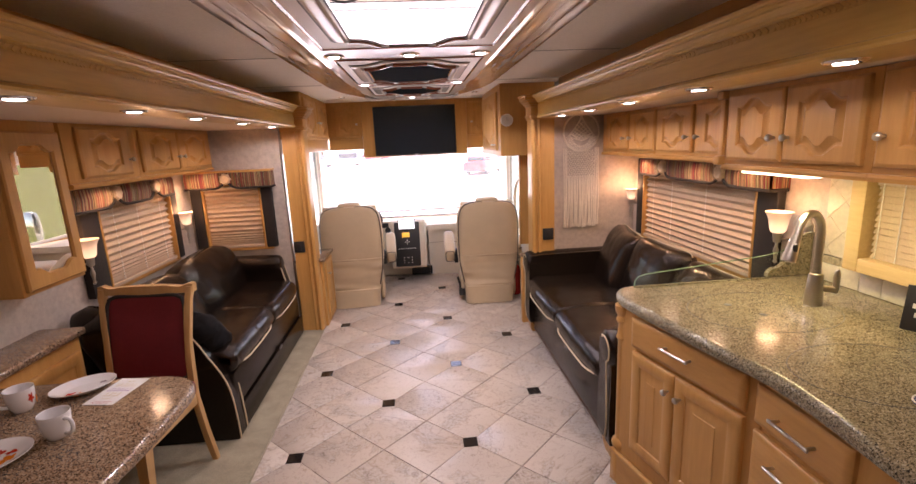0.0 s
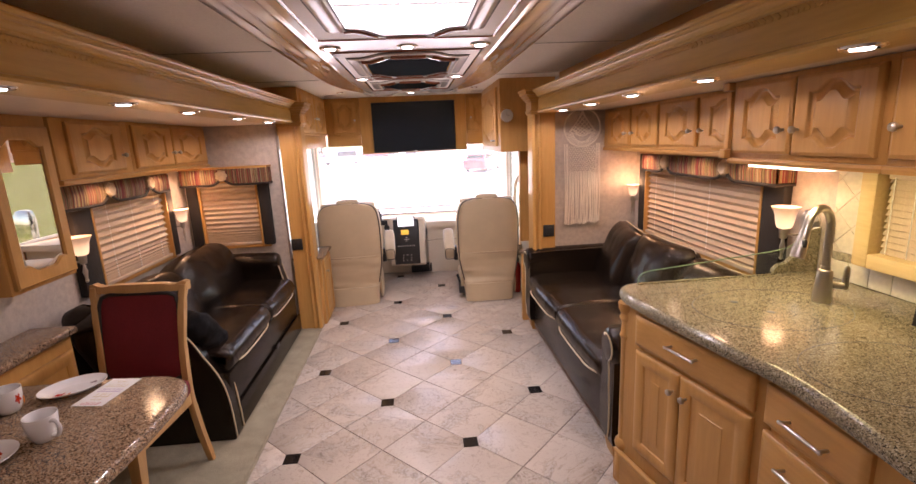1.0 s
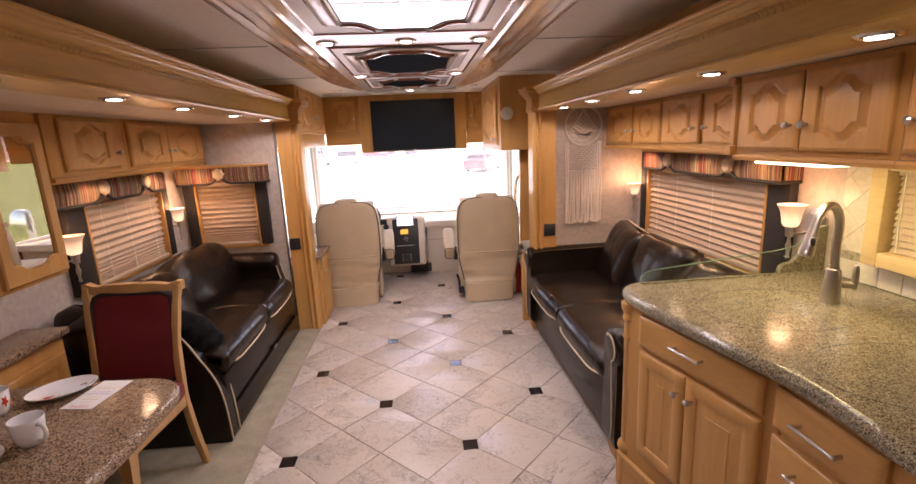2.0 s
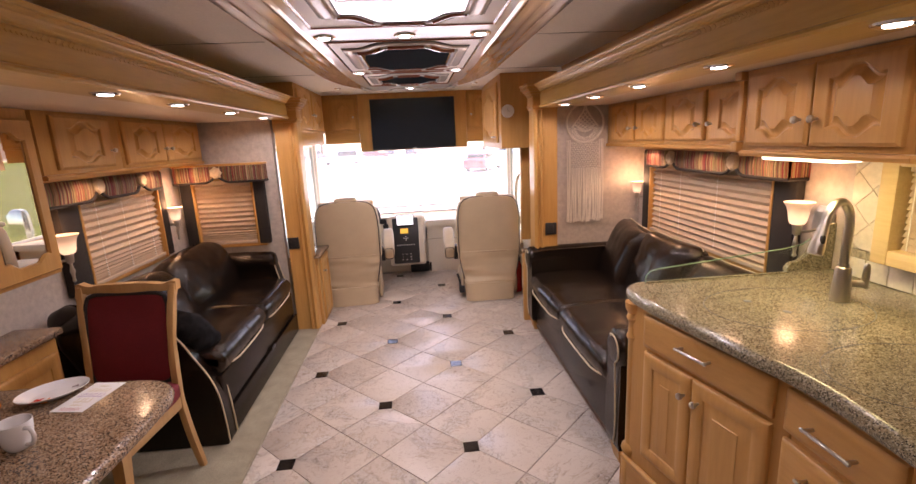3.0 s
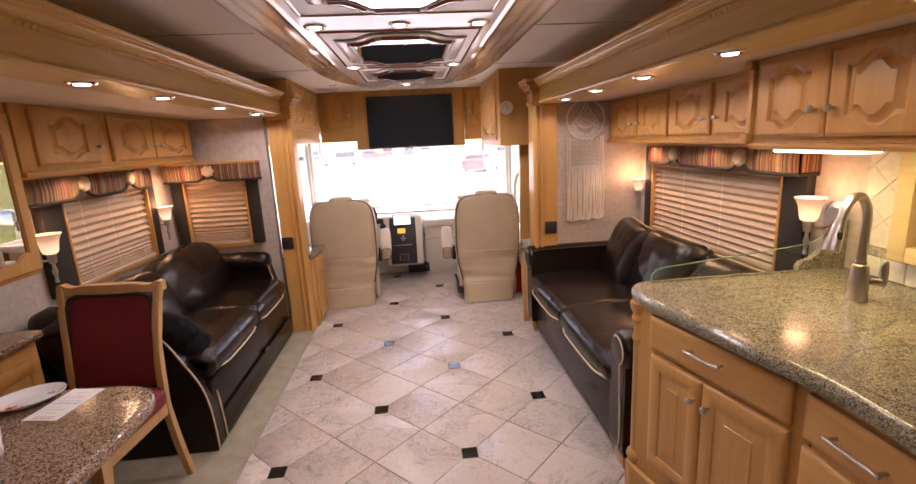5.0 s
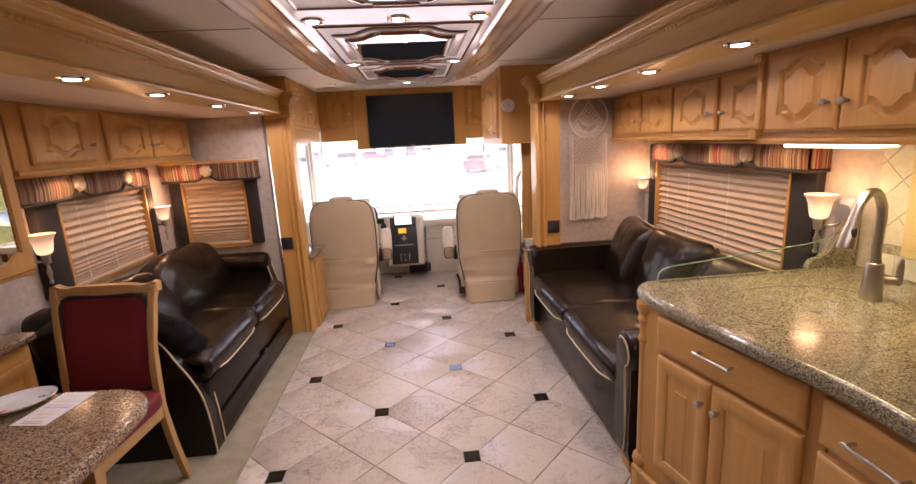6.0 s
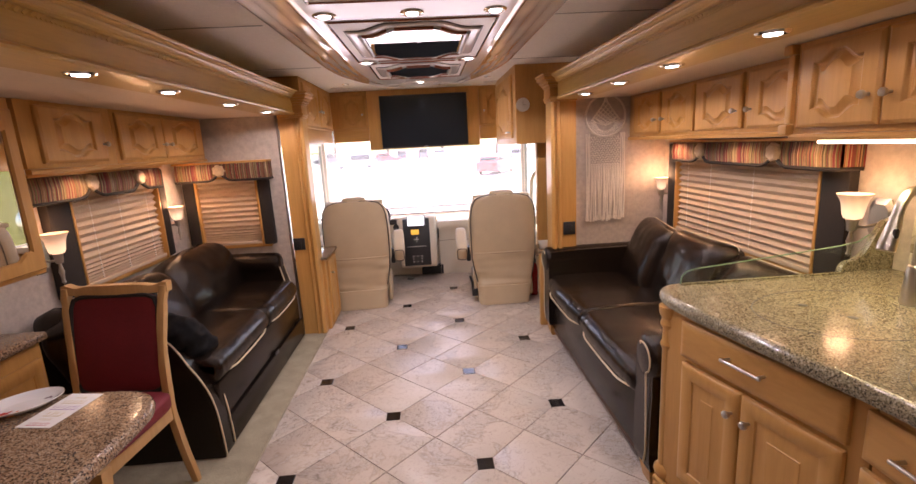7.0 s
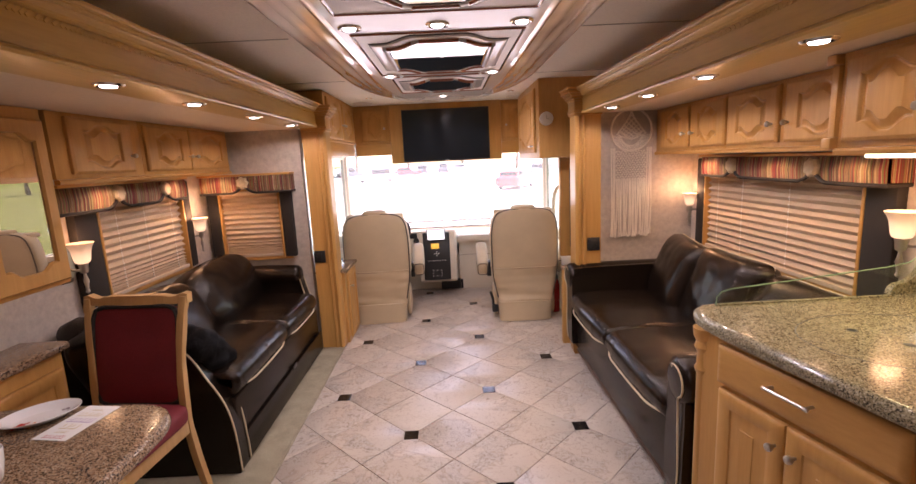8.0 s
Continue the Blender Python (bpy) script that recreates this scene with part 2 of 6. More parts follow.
def glass_material(name, tint=(1, 1, 1), haze=0.0):
    """Thin clear glass: lets light straight through, with a mirror-like sheen; haze veils it with white."""
    m = bpy.data.materials.new(name)
    m.use_nodes = True
    nt = m.node_tree
    nt.nodes.clear()
    out = nt.nodes.new("ShaderNodeOutputMaterial")
    clear = nt.nodes.new("ShaderNodeBsdfTransparent")
    clear.inputs[0].default_value = (*tint, 1)
    shine = nt.nodes.new("ShaderNodeBsdfGlossy")
    shine.inputs["Roughness"].default_value = 0.02
    edge = nt.nodes.new("ShaderNodeLayerWeight")
    power = nt.nodes.new("ShaderNodeMath")
    power.operation = "POWER"
    power.inputs[1].default_value = 4.0
    nt.links.new(edge.outputs["Facing"], power.inputs[0])
    fres = nt.nodes.new("ShaderNodeMath")
    fres.operation = "MULTIPLY_ADD"
    fres.inputs[1].default_value, fres.inputs[2].default_value = 0.85, 0.035
    nt.links.new(power.outputs[0], fres.inputs[0])
    a = nt.nodes.new("ShaderNodeMixShader")
    nt.links.new(fres.outputs[0], a.inputs[0])
    nt.links.new(clear.outputs[0], a.inputs[1])
    nt.links.new(shine.outputs[0], a.inputs[2])
    last = a
    if haze:
        glare_veil = nt.nodes.new("ShaderNodeBsdfTranslucent")
        b = nt.nodes.new("ShaderNodeMixShader")
        b.inputs[0].default_value = haze
        nt.links.new(a.outputs[0], b.inputs[1])
        nt.links.new(glare_veil.outputs[0], b.inputs[2])
        last = b
    nt.links.new(last.outputs[0], out.inputs[0])
    return m


clear_glass = glass_material("clear_glass", (0.96, 0.99, 0.96))
tinted_glass = glass_material("tinted_side_glass", (0.66, 0.70, 0.66))
# Haze and pinkish tint stand in for glare washing out the view outside.
hazed_glass = glass_material("glare_hazed_windscreen_glass", (0.90, 0.87, 0.87), 0.05)

# ---- building helpers ----
ORIGIN = {}


def thing(name, at, label, category, group="", kind=""):
    ob = new(name)
    ob.empty_display_size = 0.1
    ob.location = at
    ORIGIN[ob] = Vector(at)
    return tagged(ob, label, category, group, kind)


def part(name, bm, mat, parent=None, label="", m=None, crisp=38):
    """Links a bmesh, drawn in the place's own coordinates, as one mesh under its parent."""
    if m is not None:
        bm.transform(m)
    o = ORIGIN[parent] if parent else Vector((0, 0, 0))
    bmesh.ops.translate(bm, verts=bm.verts, vec=-o)
    me = bpy.data.meshes.new(name)
    bmesh.ops.recalc_face_normals(bm, faces=bm.faces)
    bm.to_mesh(me)
    bm.free()
    for p in me.polygons:
        p.use_smooth = True
    me.set_sharp_from_angle(angle=radians(crisp))
    me.materials.append(mat)
    ob = new(name, me)
    if parent:
        ob.parent = parent
    ORIGIN[ob] = o
    if label:
        ob["label"] = label
    return ob


def structure(name, bm, mat, label, category):
    return tagged(part(name, bm, mat), label, category, kind="structure")


def box(x0, x1, y0, y1, z0, z1, bev=0.0, bm=None, seg=2):
    bm = bm or bmesh.new()
    r = bmesh.ops.create_cube(bm, size=1.0)
    for v in r["verts"]:
        v.co = Vector(((x0 + x1) / 2 + v.co.x * (x1 - x0), (y0 + y1) / 2 + v.co.y * (y1 - y0), (z0 + z1) / 2 + v.co.z * (z1 - z0)))
    if bev:
        edges = list({e for v in r["verts"] for e in v.link_edges})
        bmesh.ops.bevel(bm, geom=edges, offset=bev, segments=seg, profile=0.5, affect="EDGES")
    return bm


def loops(bm, rings, closed=True, cap0=True, cap1=True):
    """Joins rings of points, all of one count, into a skin."""
    vs = [[bm.verts.new(p) for p in ring] for ring in rings]
    n = len(rings[0])
    for a, b in zip(vs, vs[1:]):
        for i in range(n if closed else n - 1):
            j = (i + 1) % n
            bm.faces.new((a[i], a[j], b[j], b[i]))
    if cap0:
        bm.faces.new(vs[0])
    if cap1:
        bm.faces.new(vs[-1][::-1])
    return bm


def extrude(profile, axis, a, b, bm=None):
    """A prism with that outline: axis x takes (y, z), y takes (x, z), z takes (x, y)."""
    bm = bm or bmesh.new()
    put = {"x": lambda p, c: (c, p[0], p[1]), "y": lambda p, c: (p[0], c, p[1]), "z": lambda p, c: (p[0], p[1], c)}[axis]
    return loops(bm, [[put(p, a) for p in profile], [put(p, b) for p in profile]])


def lathe(profile, at, n=20, axis="z", bm=None, closed_top=True):
    """Turns a profile of (radius, height) about an upright axis at a point."""
    bm = bm or bmesh.new()
    rings = []
    for r, h in profile:
        ring = []
        for i in range(n):
            a = 2 * math.pi * i / n
            c, s = r * math.cos(a), r * math.sin(a)
            p = {"z": (c, s, h), "x": (h, c, s), "y": (s, h, c)}[axis]
            ring.append(Vector(at) + Vector(p))
        rings.append(ring)
    return loops(bm, rings, True, True, closed_top)


def tube(points, radius, n=8, bm=None, closed=False):
    """A round bar along a line of points."""
    bm = bm or bmesh.new()
    pts = [Vector(p) for p in points]
    rings, up = [], None
    for i, p in enumerate(pts):
        a, b = (pts[i - 1] if i or closed else p), (pts[(i + 1) % len(pts)] if i + 1 < len(pts) or closed else p)
        d = (b - a).normalized()
        if up is None:
            up = d.orthogonal().normalized()
        up = (up - d * up.dot(d)).normalized()
        side = d.cross(up)
        r = radius[i] if isinstance(radius, (list, tuple)) else radius
        rings.append([p + (up * math.cos(2 * math.pi * k / n) + side * math.sin(2 * math.pi * k / n)) * r for k in range(n)])
    if closed:
        return loops(bm, rings + [rings[0]], True, False, False)
    return loops(bm, rings)


def curve(points, steps=6):
    """A smooth line through points."""
    p = [Vector(q) for q in points]
    p = [2 * p[0] - p[1]] + p + [2 * p[-1] - p[-2]]
    out = []
    for i in range(1, len(p) - 2):
        for k in range(steps):
            t = k / steps
            a, b, c, d = p[i - 1], p[i], p[i + 1], p[i + 2]
            out.append(0.5 * ((2 * b) + (c - a) * t + (2 * a - 5 * b + 4 * c - d) * t * t + (3 * b - a - 3 * c + d) * t ** 3))
    out.append(p[-2])
    return out


def pillow(centre, half, power=5.0, n=14, wrinkle=0.0, scale=6.0, crown=0.0, bm=None):
    """A soft box with rounded edges, full in the middle and a little creased."""
    bm = bm or bmesh.new()
    seen = {}
    h, c = Vector(half), Vector(centre)

    def vert(p):
        key = tuple(round(q, 4) for q in p)
        if key not in seen:
            x, y, z = p
            r = (abs(x) ** power + abs(y) ** power + abs(z) ** power) ** (-1 / power)
            q = Vector((x, y, z)) * r
            if crown:
                q.z *= 1 + crown * (1 - q.x * q.x) * (1 - q.y * q.y)
            w = Vector((q.x * h.x, q.y * h.y, q.z * h.z)) + c
            if wrinkle:
                w += q.normalized() * wrinkle * (noise.noise(w * scale) + 0.5 * noise.noise(w * scale * 2.7))
            seen[key] = bm.verts.new(w)
        return seen[key]

    for axis in range(3):
        for side in (-1, 1):
            for i in range(n):
                for j in range(n):
                    corner = []
                    for a, b in ((i, j), (i + 1, j), (i + 1, j + 1), (i, j + 1)):
                        p = [0, 0, 0]
                        p[axis], p[(axis + 1) % 3], p[(axis + 2) % 3] = side, 2 * a / n - 1, 2 * b / n - 1
                        corner.append(vert(p))
                    bm.faces.new(corner if side > 0 else corner[::-1])
    return bm


def knife_cushion(w, h, thick, wrinkle=0.01, seed=0.0, n=22):
    """A stuffed cushion with pointed corners and a seam all round; it stands in the x-z plane."""
    bm = bmesh.new()
    seen = {}

    def vert(i, j, side):
        u, v = 2 * i / n - 1, 2 * j / n - 1
        b = ((1 - abs(u) ** 4) * (1 - abs(v) ** 4)) ** 0.48
        key = (i, j, side if b > 1e-6 else 0)
        if key not in seen:
            x = u * w / 2 * (1 - 0.05 * (1 - v * v) * abs(u) ** 3) * (1 - 0.08 * (u * v) ** 6)
            z = v * h / 2 * (1 - 0.05 * (1 - u * u) * abs(v) ** 3) * (1 - 0.08 * (u * v) ** 6)
            p = Vector((x * 7 + seed, z * 7, side * 2.0))
            y = side * thick / 2 * b + wrinkle * b * (noise.noise(p) + 0.6 * noise.noise(p * 2.6)) * side
            seen[key] = bm.verts.new((x, y, z))
        return seen[key]
    for side in (-1, 1):
        for i in range(n):
            for j in range(n):
                q = [vert(i, j, side), vert(i + 1, j, side), vert(i + 1, j + 1, side), vert(i, j + 1, side)]
                bm.faces.new(q if side < 0 else q[::-1])
    return bm


def plane_ring(w, h, inset, arch, n=10, inset_z=None, soft=0.22):
    """Points round a panel: straight sides, top and bottom arched out in the middle."""
    def wave(u):
        s = max(0.0, min(1.0, (min(u, 1 - u) - 0.10) / soft))
        return arch * s * s * (3 - 2 * s)
    iz = inset if inset_z is None else inset_z
    x0, x1, z0, z1 = inset, w - inset, iz, h - iz
    pts = []
    for i in range(n * 3):
        u = i / (n * 3)
        pts.append((x0 + (x1 - x0) * u, z0 - wave(u)))
    for i in range(n):
        pts.append((x1, z0 + (z1 - z0) * i / n))
    for i in range(n * 3):
        u = i / (n * 3)
        pts.append((x1 - (x1 - x0) * u, z1 + wave(u)))
    for i in range(n):
        pts.append((x0, z1 - (z1 - z0) * i / n))
    return pts


def door_mesh(w, h, th=0.02, margin=0.055, arch=0.03):
    """A framed door with one raised panel; it faces -y, its corner at the origin."""
    mx, mz = (min(0.22 * w, 0.10), 0.24 * h) if arch else (margin, margin)
    rise = 0.125 * h if arch else 0.0

    def ring(d, y, panel=False, k=1.0):
        if not panel:
            return [(x, y, z) for x, z in plane_ring(w, h, d, 0)]
        return [(x, y, z) for x, z in plane_ring(w, h, mx + d, rise * k, inset_z=mz + d, soft=0.34)]
    deep = 0.9
    if not arch:
        rings = [ring(0, 0), ring(0, -th + 0.008), ring(0.002, -th + 0.005), ring(0.008, -th + 0.002), ring(0.012, -th), ring(-0.009, -th, True), ring(-0.006, -th + 0.002, True), ring(-0.003, -th + 0.002, True), ring(0.0, -th + 0.0065, True),
                 ring(0.005, -th + 0.007, True), ring(0.040, -th + 0.003, True), ring(0.0415, -th + 0.0012, True), ring(0.048, -th + 0.001, True)]
        return loops(bmesh.new(), rings)
    rings = [ring(0, 0), ring(0, -th + 0.008), ring(0.002, -th + 0.005), ring(0.008, -th + 0.002), ring(0.012, -th), ring(-0.008, -th, True), ring(-0.004, -th + 0.003 * deep, True), ring(0.000, -th + 0.011 * deep, True),
             ring(0.006, -th + 0.0125 * deep, True), ring(0.014, -th + 0.010 * deep, True, 0.97), ring(0.025, -th + 0.001, True, 0.94), ring(0.027, -th - 0.002, True, 0.93), ring(0.033, -th - 0.0025, True, 0.92)]
    return loops(bmesh.new(), rings)


def facing(way, x, y, z=0.0):
    """The pose of a unit drawn facing -y, turned to face that way."""
    return pose(x, y, z, 0, 0, {"+x": 90, "-x": -90, "-y": 0, "+y": 180}[way])


def knob(parent, p, m, size=0.0125):
    r = size
    b = lathe([(0.005, 0), (0.005, -0.012), (r * 0.8, -0.016), (r, -0.022), (r * 0.95, -0.028), (r * 0.5, -0.033)], p, 14, "y")
    part("knob", b, nickel, parent, "brushed nickel knob", m)


def bar_handle(parent, x0, x1, z, m, y=-0.02):
    b = tube([(x0 - 0.010, y - 0.028, z), (x0 - 0.006, y - 0.028, z), (x0 + 0.004, y - 0.028, z), ((x0 + x1) / 2 - 0.006, y - 0.028, z), ((x0 + x1) / 2, y - 0.028, z), ((x0 + x1) / 2 + 0.006, y - 0.028, z), (x1 - 0.004, y - 0.028, z), (x1 + 0.006, y - 0.028, z), (x1 + 0.010, y - 0.028, z)], [0.004, 0.0062, 0.0048, 0.0048, 0.0062, 0.0048, 0.0048, 0.0062, 0.004], 10)
    for x in (x0, x1):
        tube([(x, y, z), (x, y - 0.028, z)], 0.005, 8, b)
    part("handle", b, nickel, parent, "brushed nickel bar handle", m)

# ---- structure ----
def holed_wall(name, way, at, thick, u0, u1, z0, z1, holes, label, mat=None):
    """A wall with openings through it. way x: it stands across x at that place and runs along y."""
    bm = bmesh.new()

    def piece(a, b, c, d):
        if b - a < 1e-4 or d - c < 1e-4:
            return
        if way == "x":
            box(at, at + thick, a, b, c, d, bm=bm)
        else:
            box(a, b, at, at + thick, c, d, bm=bm)
    u = u0
    for a, b, c, d in sorted(holes):
        piece(u, a, z0, z1)
        piece(a, b, z0, c)
        piece(a, b, d, z1)
        u = b
    piece(u, u1, z0, z1)
    return structure(name, bm, mat or wall_mat, label, "wall")


floor = structure("floor", box(-1.95, 1.95, -1.7, 6.68, -0.06, -0.006), grout_mat, "grey grout bed under beige stone tiles", "floor")
structure("carpet", box(-1.86, -0.887, -1.6, 4.26, -0.006, 0.006, 0.004), carpet_mat, "short olive-beige carpet beside the tiles", "carpet")
tagged(part("carpet_edge", box(-0.893, -0.876, -1.6, 4.26, -0.006, 0.008, 0.003), carpet_mat), "bound edge of the beige carpet", "carpet edge", kind="structure")

holed_wall("wall_left", "x", -1.92, 0.06, -1.6, 4.26, 0, 1.79, [(2.985, 3.795, 0.80, 1.345)], "mottled grey-beige papered wall with a window")
holed_wall("wall_left_end", "y", 4.20, 0.06, -1.86, -1.09, 0, 1.79, [(-1.735, -1.285, 0.78, 1.315)], "mottled grey-beige papered end wall with a small window")
holed_wall("wall_right", "x", 1.85, 0.06, -1.6, 4.0, 0, 1.775, [(0.80, 1.79, 1.08, 1.38), (2.44, 3.70, 0.78, 1.335)], "mottled beige papered wall with two windows")
holed_wall("wall_right_end", "y", 3.96, 0.05, 1.06, 1.85, 0, 1.775, [], "mottled beige papered end wall")
holed_wall("wall_back", "y", -1.66, 0.06, -1.95, 1.95, 0, 2.1, [], "plain wooden wall behind the kitchen", maple_v)
holed_wall("coach_wall_left", "x", -1.32, 0.06, 4.26, 6.68, 0, 2.1, [(4.75, 6.59, 0.62, 1.56)], "pale side wall with the driver's window", coach_trim)
holed_wall("coach_wall_right", "x", 1.27, 0.06, 4.01, 6.68, 0, 2.1, [(4.48, 6.59, 0.62, 1.56)], "pale side wall with the passenger window", coach_trim)
holed_wall("coach_wall_front", "y", 6.62, 0.06, -1.26, 1.27, -0.06, 2.1, [(-1.255, 1.265, 0.60, 1.80)], "pale front wall round the windscreen", coach_trim)
structure("ceiling", box(-1.32, 1.33, -1.66, 6.68, 2.06, 2.12), ceiling_mat, "soft taupe vinyl ceiling with seams", "ceiling")
structure("slide_ceiling_left", box(-1.92, -1.108, -1.6, 4.26, 1.763, 1.81), slide_ceiling_mat, "cream ceiling of the left slide-out", "ceiling")
structure("slide_ceiling_right", box(1.158, 1.91, -1.6, 4.01, 1.757, 1.80), slide_ceiling_mat, "cream ceiling of the right slide-out", "ceiling")
for side, far in ((-1, 4.26), (1, 4.01)):
    nm = "left" if side < 0 else "right"
    x0, x1 = sorted((side * 1.21, side * 1.25))
    structure("header_" + nm, box(x0, x1, -1.6, far, 1.80, 2.06), maple_y, "dark recessed wooden header over the slide-out", "header")
seams = bmesh.new()
for y in (1.55, 2.78, 3.98):
    box(-1.2, -0.66, y, y + 0.006, 2.057, 2.0605, bm=seams)
    box(0.66, 1.2, y, y + 0.006, 2.057, 2.0605, bm=seams)
structure("ceiling_seam", seams, material("ceiling_seam_welt", (0.42, 0.39, 0.36), 0.7), "thin welt seams across the vinyl ceiling", "seam")


def fascia(side, far, name, drop, dx):
    """The carved wooden cornice along a slide-out's mouth."""
    t = thing(name, (side * 0.95, 2.0, 1.745), "honey maple cornice with crown moulding and carved rope trim", "cornice", kind="structure")
    s = side
    prof = [(1.125, 1.745), (0.958, 1.745), (0.942, 1.749), (0.938, 1.757), (0.942, 1.765), (0.948, 1.769), (0.948, 1.842), (0.9490, 1.844), (0.9490, 1.861),
            (0.936, 1.863), (0.931, 1.866), (0.930, 1.871), (0.926, 1.874), (0.920, 1.880), (0.917, 1.886), (0.910, 1.888), (0.904, 1.892), (0.903, 1.897),
            (0.896, 1.899), (0.893, 1.904), (0.893, 1.912), (0.90, 1.915), (1.21, 1.915), (1.21, 1.80), (1.125, 1.775)]
    part("moulding", extrude([(s * a + dx, b + drop) for a, b in prof], "y", -1.55, far), maple_pale, t, crisp=16)
    rope = bmesh.new()
    y = 0.35
    while y < far - 0.03:
        m = pose(s * 0.9510 + dx, y, 1.853 + drop, 38, 0, 0)
        b = bmesh.ops.create_cube(rope, size=1.0)["verts"]
        bmesh.ops.transform(rope, matrix=m @ Matrix.Diagonal((0.0085, 0.024, 0.0095, 1)), verts=b)
        y += 0.0165 if int(y * 9) % 3 else 0.026
    part("carved_trim", rope, maple_pale, t, "carved rope trim")
    return t


fascia(-1, 4.13, "cornice", 0.015, 0.018)
fascia(1, 3.78, "cornice", -0.001, 0.030)


def column(s, xa, xb, y0, y1, name):
    """A moulded upright with a crown capital at a slide-out's corner. xa: the inner side."""
    t = thing(name, (s * xb, y0, 0), "honey maple corner column with moulded edge and crown capital", "column", kind="structure")
    prof = [(xb, y1), (xb, y0), (xa + 0.075, y0), (xa + 0.072, y0 - 0.012), (xa + 0.06, y0 - 0.018), (xa + 0.05, y0 - 0.012), (xa + 0.047, y0 - 0.002),
            (xa + 0.036, y0 - 0.002), (xa + 0.033, y0 - 0.014), (xa + 0.02, y0 - 0.022), (xa + 0.007, y0 - 0.014), (xa, y0), (xa, y1)]
    part("shaft", extrude([(s * a, b) for a, b in prof], "z", 0.0, 1.745), maple_gloss, t, crisp=20)
    cap = bmesh.new()
    for d, za, zb in ((0.012, 1.735, 1.752), (0.02, 1.752, 1.768), (0.012, 1.768, 1.83), (0.02, 1.83, 1.845), (0.035, 1.845, 1.862), (0.05, 1.862, 1.878), (0.065, 1.878, 1.902), (0.075, 1.902, 1.918)):
        x0, x1 = sorted((s * (xa - d), s * (xb + 0.0)))
        box(x0, x1, y0 - 0.02 - d, y1, za, zb, 0.004, cap)
    part("capital", cap, maple_x, t)
    return t


column(-1, 0.876, 1.055, 4.17, 4.30, "column")
column(1, 0.937, 1.12, 3.82, 3.96, "column")
for s, x, y, z in ((-1, 1.01, 4.17, 0.768), (1, 1.066, 3.82, 0.826)):
    t = thing("switch_plate", (s * x, y, z), "black plastic switch plate on a maple column", "switch")
    part("plate", box(s * x - 0.045, s * x + 0.045, y - 0.012, y - 0.001, z - 0.048, z + 0.048, 0.004), black_plastic, t)
    part("rocker", box(s * x - 0.018, s * x + 0.018, y - 0.018, y - 0.012, z - 0.03, z + 0.03, 0.003), black_plastic, t)

# ---- ceiling feature with mirrors ----
feature = thing("ceiling_feature", (0.02, 1.8, 2.06), "long glossy taupe lacquer ceiling feature with three framed mirrors", "ceiling feature", kind="structure")


def stadium(hw, y0, y1, z):
    """An outline that runs straight and then draws in to a blunt, stepped nose."""
    half = [(hw, y0)] + [(hw * (1 - 0.30 * (k / 12) ** 2.6), y1 - 1.3 + 1.16 * k / 12) for k in range(13)]
    half += [(hw * 0.64, y1 - 0.11), (hw * 0.57, y1 - 0.085), (hw * 0.48, y1 - 0.075), (hw * 0.40, y1 - 0.055), (hw * 0.34, y1 - 0.012), (hw * 0.27, y1)]
    return [(0.03 + a, b, z) for a, b in half] + [(0.03 - a, b, z) for a, b in half[::-1]]


steps = [(0.655, 5.06, 2.062), (0.655, 5.06, 2.052), (0.652, 5.055, 2.047), (0.646, 5.045, 2.0445), (0.615, 5.015, 2.0432), (0.578, 4.98, 2.0430), (0.5745, 4.975, 2.0415), (0.573, 4.973, 2.038), (0.572, 4.972, 2.031),
         (0.570, 4.970, 2.0265), (0.566, 4.965, 2.0245), (0.540, 4.935, 2.0240), (0.508, 4.90, 2.0238), (0.5045, 4.895, 2.0225), (0.503, 4.893, 2.019), (0.502, 4.892, 2.0130),
         (0.500, 4.890, 2.0095), (0.496, 4.885, 2.0080), (0.470, 4.855, 2.0076), (0.442, 4.82, 2.0074), (0.438, 4.815, 2.006), (0.4345, 4.81, 2.002), (0.429, 4.80, 1.9978), (0.420, 4.79, 1.9962), (0.411, 4.78, 1.9980), (0.404, 4.77, 2.001)]
part("lacquered_body", loops(bmesh.new(), [stadium(a, -0.6, b, c) for a, b, c in steps]), lacquer, feature)


part("flat_band", extrude([(0.03 - 0.402, -0.5), (0.03 + 0.402, -0.5), (0.03 + 0.402, 3.4), (0.03 + 0.385, 4.1), (0.03 + 0.30, 4.60), (0.03 - 0.30, 4.60), (0.03 - 0.385, 4.1), (0.03 - 0.402, 3.4)], "z", 1.9985, 2.0005), white_gloss, feature, "glossy off-white band")


